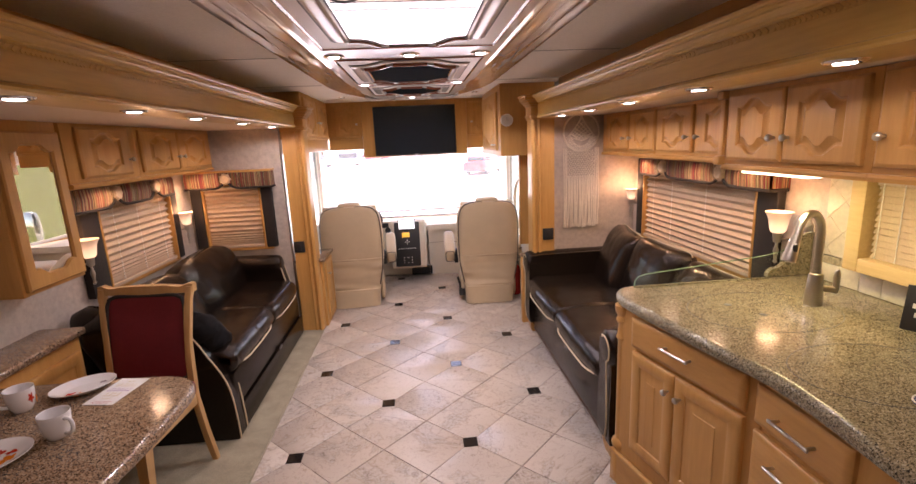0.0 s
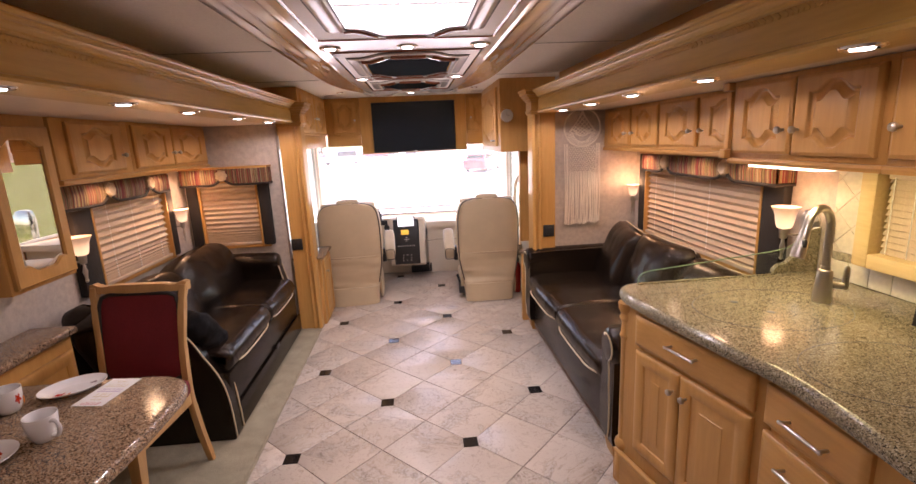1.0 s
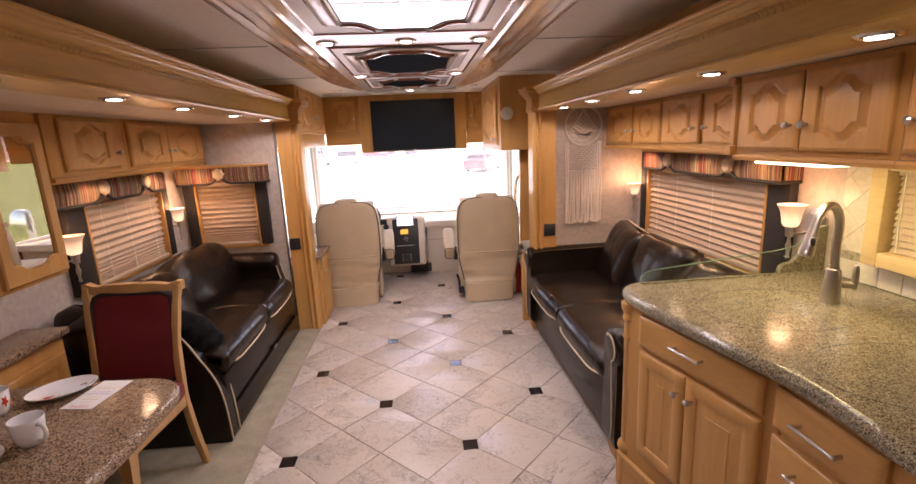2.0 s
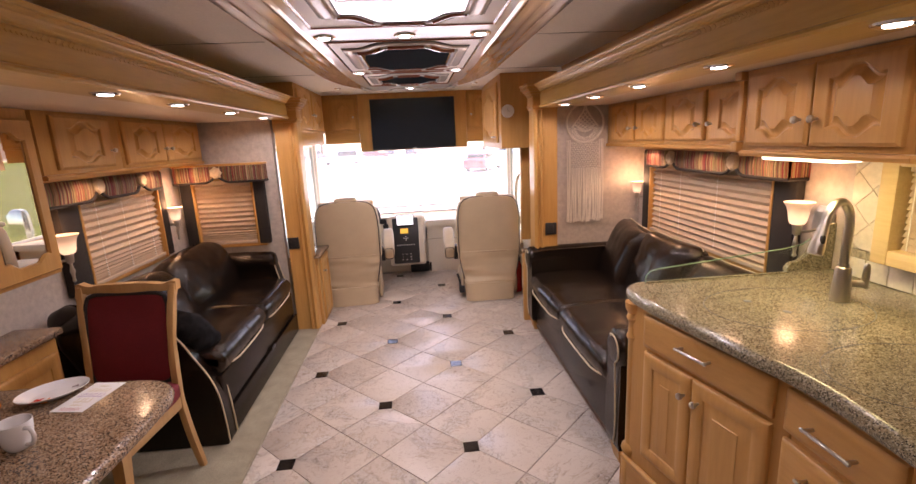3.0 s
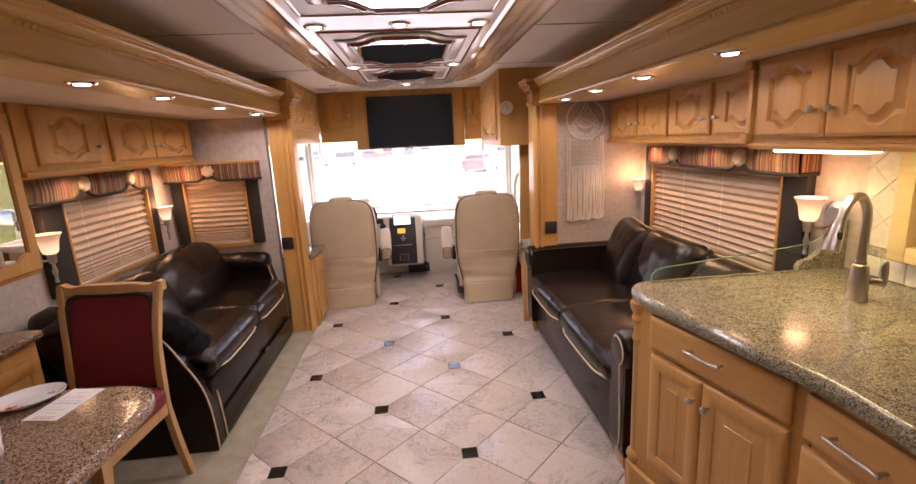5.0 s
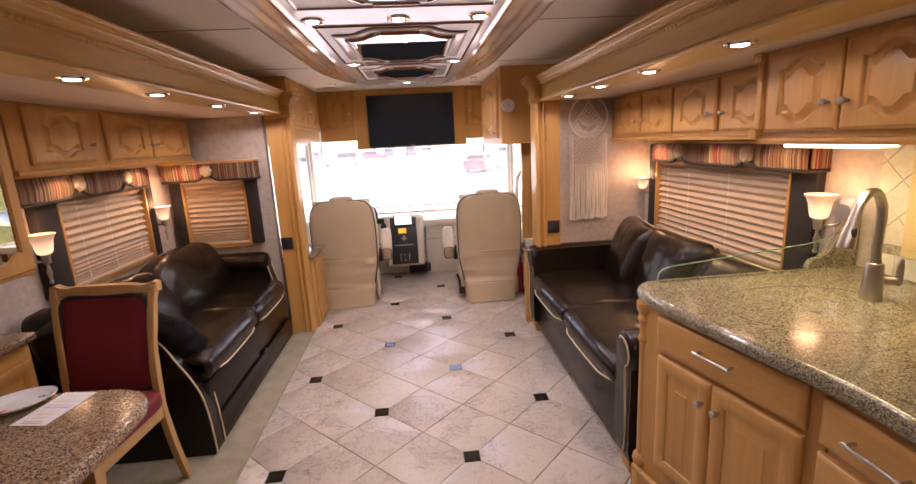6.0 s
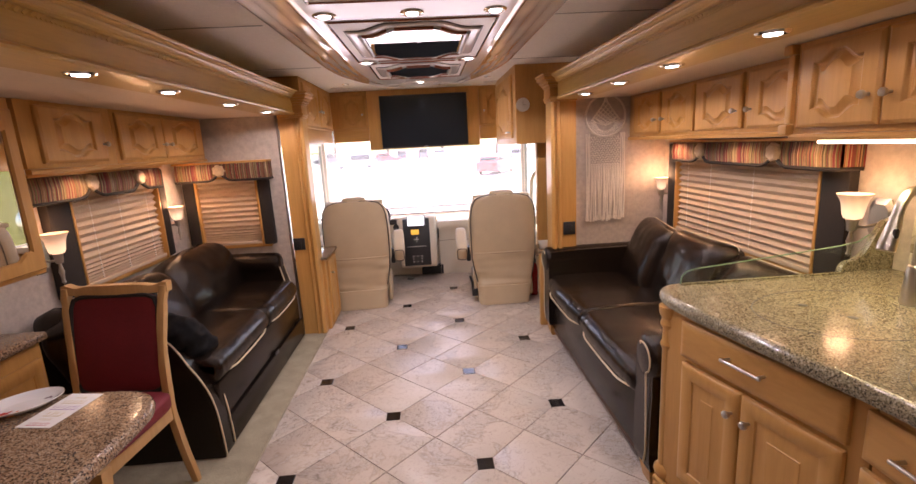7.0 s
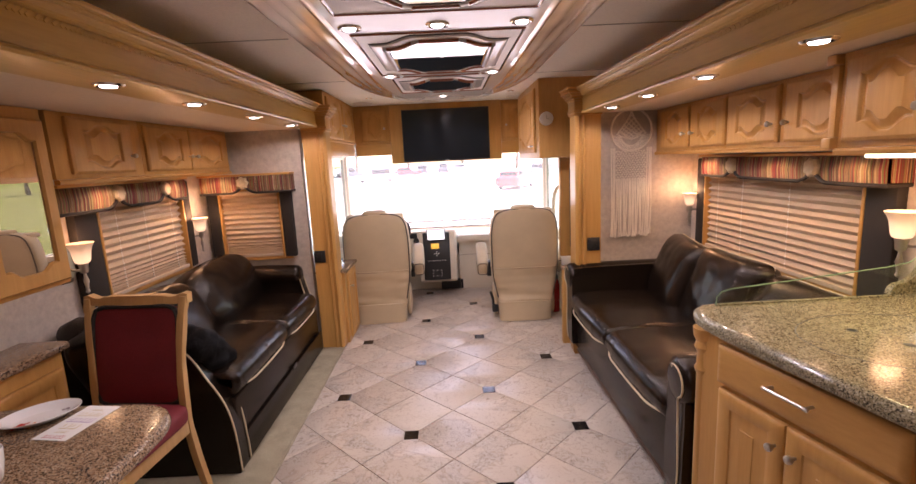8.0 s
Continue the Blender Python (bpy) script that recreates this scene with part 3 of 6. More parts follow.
def ceiling_mirror(y0, y1, hw, z, outer):
    """A mirror in a scalloped frame, facing down."""
    w, h, rise = 2 * hw, y1 - y0, 0.118

    def ring(d, zz, arch=rise):
        return [(0.03 - hw + a, y0 + b, zz) for a, b in plane_ring(w, h, d, arch, inset_z=d + rise if arch else d)]

    def strip(rings, a, b):
        """A moulding along one stretch of the rings."""
        n = len(rings[0])
        return loops(bmesh.new(), [[r[i % n] for r in rings] for i in range(a, b + 1)], closed=False, cap0=False, cap1=False)
    e = 0.055

    def frame_ring(d, zz):
        return [(0.03 - outer + a, y0 + b, zz) for a, b in plane_ring(2 * outer, h, d, 0)]
    part("outer_bead", loops(bmesh.new(), [frame_ring(-e, z), frame_ring(-e + 0.002, z - 0.006), frame_ring(-e + 0.007, z - 0.007), frame_ring(-e + 0.013, z - 0.001)], cap0=False, cap1=False), brown_lacquer, feature, "thin dark bead")
    part("corner_panel", extrude([(x, y) for x, y, q in frame_ring(-e + 0.010, 0)], "z", z - 0.0015, z + 0.0005), flat_taupe, feature, "satin taupe corner panel")
    part("panel", loops(bmesh.new(), [ring(-0.004, z - 0.001), ring(-0.003, z - 0.008), ring(0.004, z - 0.011), ring(0.018, z - 0.0115), ring(0.045, z - 0.010)], cap0=False, cap1=False), white_gloss, feature, "glossy off-white scalloped moulding")
    part("dark_line", loops(bmesh.new(), [ring(-0.013, z - 0.001), ring(-0.012, z - 0.004), ring(-0.003, z - 0.0045)], cap0=False, cap1=False), black_plastic, feature, "thin dark bead")
    i = 0.040
    prof = [ring(i + 0.001, z - 0.009), ring(i + 0.002, z - 0.018), ring(i + 0.006, z - 0.024), ring(i + 0.011, z - 0.024), ring(i + 0.016, z - 0.019), ring(i + 0.018, z - 0.015)]
    for a, b in ((1, 8), (10, 20), (22, 29), (41, 48), (50, 60), (62, 69)):
        part("moulding", strip(prof, a, b), brown_lacquer, feature, "red-brown carved moulding")
    for a, b in ((30, 40), (70, 80)):
        part("side_moulding", strip(prof, a, b), gilt, feature, "pale gilt side moulding")
    part("corner_moulding", strip([ring(i + 0.006, z - 0.007), ring(i + 0.010, z - 0.018), ring(i + 0.020, z - 0.016), ring(i + 0.030, z - 0.0143)], 0, 80), white_gloss, feature)
    part("glass_edge", loops(bmesh.new(), [ring(i + 0.026, z - 0.0158), ring(i + 0.0275, z - 0.0172), ring(i + 0.0320, z - 0.0172), ring(i + 0.0325, z - 0.0160)], cap0=False, cap1=False), black_plastic, feature, "thin black glass edge")
    part("mirror", loops(bmesh.new(), [ring(i + 0.028, z - 0.0140), ring(i + 0.028, z - 0.0150), ring(i + 0.040, z - 0.0162)], cap0=False), mirror_mat, feature, "bevelled mirror glass", crisp=2)


gilt = material("pale_gilt_moulding", (0.42, 0.33, 0.27), 0.42, 0.0)
for y0, y1, hw, outer in ((0.95, 2.20, 0.288, 0.313), (2.575, 3.41, 0.300, 0.308), (3.595, 4.20, 0.270, 0.262)):
    ceiling_mirror(y0, y1, hw, 1.999, outer)
nose = [(-0.402, 4.43), (-0.365, 4.58), (-0.29, 4.67), (-0.195, 4.69), (-0.165, 4.61), (-0.13, 4.52), (0.0, 4.49)]
nose = [(0.03 + a, b, 1.9975) for a, b in nose] + [(0.03 - a, b, 1.9975) for a, b in nose[-2::-1]]
part("nose_bead", tube(curve(nose, 5), 0.009, 8), white_gloss, feature, "glossy off-white scrolled bead")
for s, x in ((-1, -0.285), (1, 0.342)):
    arc = [(x - s * 0.082 * math.cos(q), 3.495 + 0.082 * math.sin(q), 1.9975) for q in [k * 0.2 - 1.6 for k in range(17)]]
    part("lamp_bead", tube(arc, 0.007, 8), white_gloss, feature, "glossy off-white curved bead")


def puck(x, y, z, watts, colour=COOL, r=0.034, spread=170, group="recessed lamps", glow=True, kind="SPOT"):
    t = thing("puck_lamp", (x, y, z), "small round recessed lamp with a chrome rim, lit" if glow else "small round recessed lamp with a chrome rim and pale lens", "lamp", group)
    part("rim", lathe([(r * 0.72, 0.004), (r * 0.98, -0.004), (r * 1.12, -0.007), (r * 1.30, -0.005), (r * 1.38, 0.0)], (x, y, z), 24, closed_top=False), chrome, t)
    part("lens", lathe([(r * 0.74, -0.003), (r * 0.68, -0.0085), (r * 0.35, -0.010)], (x, y, z), 20), puck_glow if glow else white_trim, t, "glowing lens")
    if watts:
        lamp("puck_light", kind, (x, y, z - 0.016), watts, colour, 0.034, (x, y, 0), spread)


# Lamps at y under 1 are unseen, added along both rows for fill.
for y in (-0.65, -0.08, 0.45, 0.95, 1.49, 2.03, 2.54, 3.16, 3.77):
    puck(-1.005, y, 1.7605, 0 if 3 < y < 3.3 else 1.2 if y > 3.5 else 0.45 if y > 2.2 else 0.12 if y > 1.5 else 0.06)
for y in (-0.57, 0.03, 0.60, 1.19, 1.775, 2.335, 2.86, 3.385):
    puck(1.045, y, 1.744, 1.0 if y > 2.6 else (0.55 if y > 2 else (0.36 if y > 1 else 0.20)))
for x in (-0.312, 0.03, 0.360):
    # This row is unseen too, added to brighten table and kitchen fronts.
    puck(x, 0.72, 1.998, 0.85, COOL, spread=158, group="ceiling lamps")
    puck(x, 2.425, 1.998, 2.3, LED, spread=112, group="ceiling lamps")
for x in (-0.285, 0.342):
    puck(x, 3.495, 1.998, 2.9, LED, spread=150, group="ceiling lamps")
puck(0.03, 4.50, 1.998, 2.3, LED, spread=170, group="ceiling lamps")
for s in (-1, 1):
    x = -0.005 + s * 0.75
    t = thing("ceiling_speaker", (x, 5.26, 2.06), "flat round taupe loudspeaker grille in the ceiling", "loudspeaker")
    part("grille", lathe([(0.1, 0.002), (0.1, -0.006), (0.085, -0.01), (0.02, -0.012)], (x, 5.26, 2.06), 28), flat_taupe, t)
for x, y in ((-0.646, 4.93), (0.635, 4.86)):
    puck(x, y, 2.059, 0, r=0.022, group="small cab lamps", glow=False)

# ---- cabinets ----
def wall_cabinet(way, x, y, z0, z1, width, depth, doors, group, label="honey maple wall cabinet with raised arched door panels", arch=0.03):
    """Face at local y = 0, its far or near end at local x = 0. doors: (x0, x1, side of the knob)."""
    m = facing(way, x, y)
    t = thing("wall_cabinet", m @ Vector((0, 0, z0)), label, "cabinet", group)
    part("body", box(0, width, 0, depth, z0, z1, 0.002), maple_v, t, m=m)
    part("light_rail", extrude([(-0.012, z0 - 0.022), (0.012, z0 - 0.022), (0.012, z0 - 0.001), (-0.008, z0 - 0.001), (-0.014, z0 - 0.010)], "x", 0, width), maple_x if way == "-y" else maple_y, t, m=m)
    for x0, x1, side in doors:
        zb, zt = z0 + 0.02, z1 - 0.018
        md = m @ Matrix.Translation((x0, -0.001, zb))
        d = part("door", door_mesh(x1 - x0, zt - zb, 0.02, 0.062, arch), maple_v, t, m=md, crisp=22)
        if side:
            knob(d, ((x1 - x0 - 0.03) if side > 0 else 0.03, -0.02, (zt - zb) * 0.33), md)
    return t


wall_cabinet("+x", -1.62, 2.525, 1.473, 1.762, 0.595, 0.235, [(0.085, 0.505, 1)], "wall cabinets over the left sofa")
wall_cabinet("+x", -1.62, 3.122, 1.473, 1.762, 1.02, 0.235, [(0.025, 0.465, 1), (0.475, 0.985, -1)], "wall cabinets over the left sofa")
wall_cabinet("-x", 1.555, 3.92, 1.463, 1.755, 0.885, 0.29, [(0.105, 0.478, 1), (0.525, 0.872, -1)], "wall cabinets over the right sofa")
wall_cabinet("-x", 1.545, 3.034, 1.463, 1.755, 0.95, 0.30, [(0.030, 0.418, 1), (0.462, 0.86, -1)], "wall cabinets over the right sofa")
wall_cabinet("-x", 1.345, 2.05, 1.455, 1.755, 0.67, 0.50, [(0.03, 0.333, 1), (0.340, 0.645, -1)], "wall cabinets over the kitchen")
wall_cabinet("-x", 1.345, 1.378, 1.455, 1.755, 0.76, 0.50, [(0.015, 0.365, -1), (0.38, 0.73, 1)], "wall cabinets over the kitchen")
t = thing("pilaster", (1.345, 2.08, 1.44), "slim maple pilaster with carved ends at a cabinet corner", "pilaster", kind="structure")
part("shaft", box(1.333, 1.44, 2.053, 2.081, 1.49, 1.72, 0.003), maple_v, t)
part("foot", box(1.321, 1.45, 2.053, 2.095, 1.450, 1.488, 0.006), maple_v, t)
part("head", box(1.321, 1.45, 2.053, 2.095, 1.722, 1.755, 0.006), maple_v, t)

# mirror-fronted cabinet
t = thing("mirror_cabinet", (-1.74, 2.29, 1.01), "maple wall cabinet with an arched mirror in its door", "cabinet")
part("body", box(-1.86, -1.62, 2.125, 2.50, 1.035, 1.762, 0.003), maple_v, t)
md = facing("+x", -1.62, 2.12) @ Matrix.Translation((0.018, -0.001, 1.055))
W, H = 0.345, 0.66


def mring(inset, arch, y):
    return [(a, y, b) for a, b in plane_ring(W, H, inset, arch, inset_z=inset + (0.032 if arch else 0.0))]


dr = part("door", loops(bmesh.new(), [mring(0.0, 0, 0), mring(0, 0, -0.016), mring(0.006, 0, -0.022), mring(0.05, 0.03, -0.022), mring(0.056, 0.03, -0.012)], cap1=False), maple_v, t, m=md)
part("mirror", loops(bmesh.new(), [mring(0.048, 0.03, -0.009), mring(0.048, 0.03, -0.011)]), bronze_mirror, dr, "clear mirror glass", m=md)

# buffet
t = thing("buffet_cabinet", (-1.75, 2.1, 0), "low maple buffet cabinet with panelled doors", "cabinet")
part("body", box(-1.86, -1.67, 1.0, 2.435, 0.07, 0.747, 0.003), maple_v, t)
part("plinth", box(-1.86, -1.69, 1.0, 2.435, 0.006, 0.07), maple_y, t)
for y in (1.10, 1.54, 1.985):
    md = facing("+x", -1.67, y) @ Matrix.Translation((0, -0.001, 0.1))
    part("door", door_mesh(0.425, 0.58, 0.02, 0.06, 0.0), maple_v, t, m=md)
part("worktop", box(-1.86, -1.642, 0.98, 2.458, 0.748, 0.785, 0.012, seg=3), granite, t, "polished brown speckled granite")


rosette_mat = speckle("pale_carved_wood", (0.62, 0.46, 0.29), 0.45, 80.0, 0.15, 0.2)


# ---- windows with pleated blinds, valances and dark side panels ----
def valance(t, m, w, z1, drop, seats, stripes, depth=0.11):
    """seats: places of the rosettes along the width; the fabric swags between them."""
    cuts = [0.0] + seats + [w]

    def bottom(x):
        for i, (a, b) in enumerate(zip(cuts, cuts[1:])):
            if a <= x <= b:
                l = 1.0 if i == 0 else min(1.0, (x - a) / 0.10)
                r = 1.0 if i == len(cuts) - 2 else min(1.0, (b - x) / 0.10)
                s = min(l, r)
                return z1 - drop * (0.52 + 0.48 * math.sin(s * math.pi / 2) ** 0.8)
        return z1 - drop

    def bulge(x):
        for a, b in zip(cuts, cuts[1:]):
            if a <= x <= b:
                return 0.018 * max(0.0, math.sin(math.pi * (x - a) / (b - a))) ** 0.5
        return 0
    n = 120
    rings = []
    for i in range(n + 1):
        x = w * i / n
        y = -depth - bulge(x) - 0.003 * math.sin(x * 95) - 0.002 * math.sin(x * 230 + 1)
        zb = bottom(x)
        rings.append([(x, y + 0.012, z1), (x, y, z1 - 0.003), (x, y - 0.006, (z1 + zb) / 2), (x, y, zb), (x, y + 0.012, zb)])
    v = part("valance", loops(bmesh.new(), rings), stripes, t, "striped red, gold and olive fabric valance", m=m)
    for x in (0.0, w - 0.012):
        part("valance_end", box(x, x + 0.012, -depth, -0.002, bottom(x), z1), stripes_y if stripes is stripes_x else stripes_x, t, m=m)
    line = [(w * i / n, -depth - bulge(w * i / n) - 0.004, bottom(w * i / n)) for i in range(n + 1)]
    part("valance_trim", tube([(0, -0.01, bottom(0))] + line + [(w, -0.01, bottom(w))], 0.009, 8), black_fabric, v, "dark padded trim", m=m)
    part("cornice_board", box(-0.008, w + 0.008, -depth - 0.022, 0, z1, z1 + 0.016, 0.004), maple_x if stripes is stripes_x else maple_y, t, m=m)
    for x in seats:
        b = bmesh.new()
        prof = []
        for k in range(28):
            a = 2 * math.pi * k / 28
            r = 0.042 * (1 + 0.10 * math.cos(7 * a))
            prof.append((x + r * math.cos(a), z1 - 0.05 + r * math.sin(a)))
        y = -depth - 0.026
        loops(b, [[(p, y + 0.03, q) for p, q in prof], [(p, y, q) for p, q in prof], [(x + (p - x) * 0.75, y - 0.009, z1 - 0.05 + (q - z1 + 0.05) * 0.75) for p, q in prof], [(x + (p - x) * 0.4, y - 0.004, z1 - 0.05 + (q - z1 + 0.05) * 0.4) for p, q in prof]])
        part("rosette", b, rosette_mat, v, "pale carved rosette", m=m)


def blind(m, w, z0, z1, count, cords, gathered, label="cream pleated blind, lowered and closed"):
    t = thing("pleated_blind", m @ Vector((w / 2, 0, z0)), label, "blind")
    part("head_rail", box(0.0, w, -0.045, 0.0, z1 - 0.03, z1, 0.004), blind_mat, t, m=m)
    part("bottom_rail", box(0.0, w, -0.038, 0.0, z0 - 0.002, z0 + 0.022, 0.004), blind_mat, t, m=m)
    h = (z1 - z0 - 0.052) / (count - gathered + gathered * 0.45)
    d = 0.023
    places, z = [], z1 - 0.03
    for i in range(count):
        k = 1.0 if i < count - gathered else 0.62 - 0.068 * (i - count + gathered)
        z -= h * k
        places.append((z, k))
    prof = [(-0.004, 0), (-0.004 - d, h * 0.48), (-0.005 - d, h * 0.52), (-0.004, h), (-0.001, h), (-0.002 - d, h * 0.52), (-0.001, 0)]
    for small in (False, True):
        if small:
            prof = [(y * 0.8, z) for y, z in prof]
        base = None
        for z, k in places:
            if (k < 1.0) != small:
                continue
            if base is None:
                base = part("pleat", extrude(prof, "x", 0.001, w - 0.001), blind_mat, t, m=m)
                lift = ORIGIN[base].z
                for v in base.data.vertices:
                    v.co.z += lift
                o = base
            else:
                o = new("pleat", base.data)
                o.parent = t
            o.location.z, o.scale.z = z - lift, k
    # Unseen sheet added to stop daylight leaking past the pleat ends.
    part("lining", box(0.0, w, -0.001, 0.004, z0 - 0.001, z1 - 0.001), blind_mat, t, m=m)
    for x in cords:
        cord = tube([(x, -0.024, z0 + 0.01), (x, -0.024, z1 - 0.02)], 0.0008, 5)
        for z, k in places:
            bmesh.ops.create_icosphere(cord, subdivisions=1, radius=0.0055, matrix=Matrix.Translation((x, -0.025, z + h * k * 0.5)))
        part("cord", cord, white_trim, t, "thin cord with white beads", m=m)
    return t


def window(name, m, w, z0, z1, panel_l, panel_r, vw0, vw1, vz, drop, seats, stripes, pleats, cords, label, panel_z0, deep=0.11, gathered=6):
    """The opening spans local 0..w. panel_l, panel_r: widths of the dark side panels."""
    t = thing(name, m @ Vector((w / 2, 0, z0)), label, "window", kind="structure")
    fr = bmesh.new()
    k = 0.016
    box(-k, 0.0, -0.048, 0.03, z0 - k, z1, 0.003, fr)
    box(w, w + k, -0.048, 0.03, z0 - k, z1, 0.003, fr)
    box(0, w, -0.012, 0.03, z1 - 0.005, z1 + k, 0.003, fr)
    part("window_frame", fr, maple_v, t, m=m)
    part("window_sill", box(-k - 0.05, w + k + 0.05, -0.03, 0.03, z0 - k - 0.014, z0 - 0.002, 0.005), maple_x if stripes is stripes_x else maple_y, t, m=m)
    part("pane", box(0, w, 0.045, 0.05, z0, z1), clear_glass, t, m=m)
    if panel_l:
        part("side_panel", box(-k - panel_l, -k - 0.001, -0.05, -0.001, panel_z0, vz - 0.01, 0.012), black_fabric, t, "dark brown padded side panel", m=m)
    if panel_r:
        part("side_panel", box(w + k + 0.001, w + k + panel_r, -0.05, -0.001, panel_z0, vz - 0.01, 0.012), black_fabric, t, "dark brown padded side panel", m=m)
    mv = m @ Matrix.Translation((vw0, 0, 0))
    valance(t, mv, vw1 - vw0, vz, drop, seats, stripes, deep)
    blind(m, w, z0, z1, pleats, cords, gathered)


window("window_1", facing("+x", -1.86, 2.995), 0.79, 0.82, 1.335, 0.16, 0.085, -0.302, 0.785, 1.432, 0.125, [0.394, 0.825], stripes_y, 14, (0.15, 0.4, 0.68), "side window with closed cream blind, dark side panels and striped valance", 0.81, 0.085)
window("window_2", facing("-y", -1.73, 4.20), 0.44, 0.795, 1.31, 0.09, 0.09, -0.104, 0.571, 1.428, 0.125, [0.326], stripes_x, 15, (), "small end window with closed cream blind, dark side panels and striped valance", 0.785)
window("window_3", facing("-x", 1.85, 3.694), 1.24, 0.795, 1.325, 0.10, 0.15, 0.06, 1.418, 1.413, 0.118, [0.361, 0.993], stripes_y, 12, (0.12, 0.38, 0.78), "wide side window with closed cream blind, dark side panels and striped valance", 0.80, 0.11, 0)

# kitchen window with a slatted blind
m = facing("-x", 1.85, 1.765)
t = thing("window_4", m @ Vector((0.5, 0, 1.08)), "kitchen window in a pale maple casing", "window", kind="structure")
fr = bmesh.new()
box(-0.091, -0.027, -0.09, -0.001, 1.016, 1.44, 0.005, fr)
box(0.93, 1.0, -0.09, -0.001, 1.016, 1.44, 0.005, fr)
box(-0.027, 0.93, -0.09, -0.001, 1.382, 1.44, 0.005, fr)
box(-0.027, 0.93, -0.09, -0.001, 1.016, 1.073, 0.005, fr)
part("window_frame", fr, casing_wood, t, m=m)
part("pane", box(0.015, 0.93, 0.045, 0.05, 1.10, 1.38), clear_glass, t, m=m)
bl = thing("slatted_blind", m @ Vector((0.5, 0, 1.1)), "cream slatted blind in the kitchen window, closed", "blind")
part("head_rail", box(-0.022, 0.92, -0.05, -0.015, 1.362, 1.381, 0.003), blind_mat, bl, m=m)
base = None
for i in range(12):
    if base is None:
        b = box(-0.020, 0.918, -0.0155, 0.0155, -0.0012, 0.0012, bm=None)
        b.transform(Matrix.Translation((0, -0.035, 1.088)) @ Matrix.Rotation(radians(58), 4, "X"))
        base = part("slat", b, blind_mat, bl, m=m)
    else:
        o = new("slat", base.data)
        o.parent = bl
        o.location.z = i * 0.0248
for x in (0.01, 0.09, 0.45, 0.8):
    part("cord", tube([(x, -0.054, 1.078), (x, -0.054, 1.37)], 0.0018, 6), white_trim, bl, "white ladder cord", m=m)


# ---- sofas ----
dark_rail = wood("dark_stained_rail", (0.05, 0.022, 0.010), (0.11, 0.05, 0.022), "y")


def bench_cushion(x0, x1, depth, z0, z1, seed, bow=0.0):
    """A seat cushion with a flat top, a puffy rolled front edge and tight rounded ends; the front is at y = 0."""
    r = (z1 - z0) / 2
    zc = (z0 + z1) / 2
    ring0 = [(r * 0.95 - r * 1.1 * math.cos(a * math.pi / 14 - math.pi / 2), zc + r * math.sin(a * math.pi / 14 - math.pi / 2)) for a in range(15)]
    ring0 += [(0.10, z1 + 0.004), (0.16, z1 + 0.006), (0.26, z1 + 0.007), (0.38, z1 + 0.005), (0.52, z1), (depth - 0.03, z1 - 0.004), (depth, z1 - 0.03), (depth, z0 + 0.02), (depth - 0.03, z0), (0.3, z0)]
    cy = depth / 2
    n = 44
    rings = []
    for i in range(n + 1):
        u = 0.5 - 0.5 * math.cos(math.pi * i / n)
        x = x0 + (x1 - x0) * u
        d = min(x - x0, x1 - x)
        inset = 0.028 * (1 - math.sqrt(max(0.0, 1 - (1 - min(d / 0.028, 1)) ** 2)))
        dish = 0.006 * math.sin(math.pi * u)
        ring = []
        for y, z in ring0:
            yy = y + inset * (1 if y < 0.05 else (-1 if y > depth - 0.05 else 0))
            zz = z - inset * (1 if z > zc else -1)
            w = 0.0035 * noise.noise(Vector((x * 38 + seed, y * 9, 0))) * (1 if z > z0 + 0.01 else 0) + 0.006 * noise.noise(Vector((x * 5 + seed, y * 6, 2)))
            ring.append((x, yy - (w + bow * math.sin(math.pi * u) ** 0.7 if y < 0.06 else 0), zz + (w + dish if z > zc else 0)))
        rings.append(ring)
    return loops(bmesh.new(), rings)


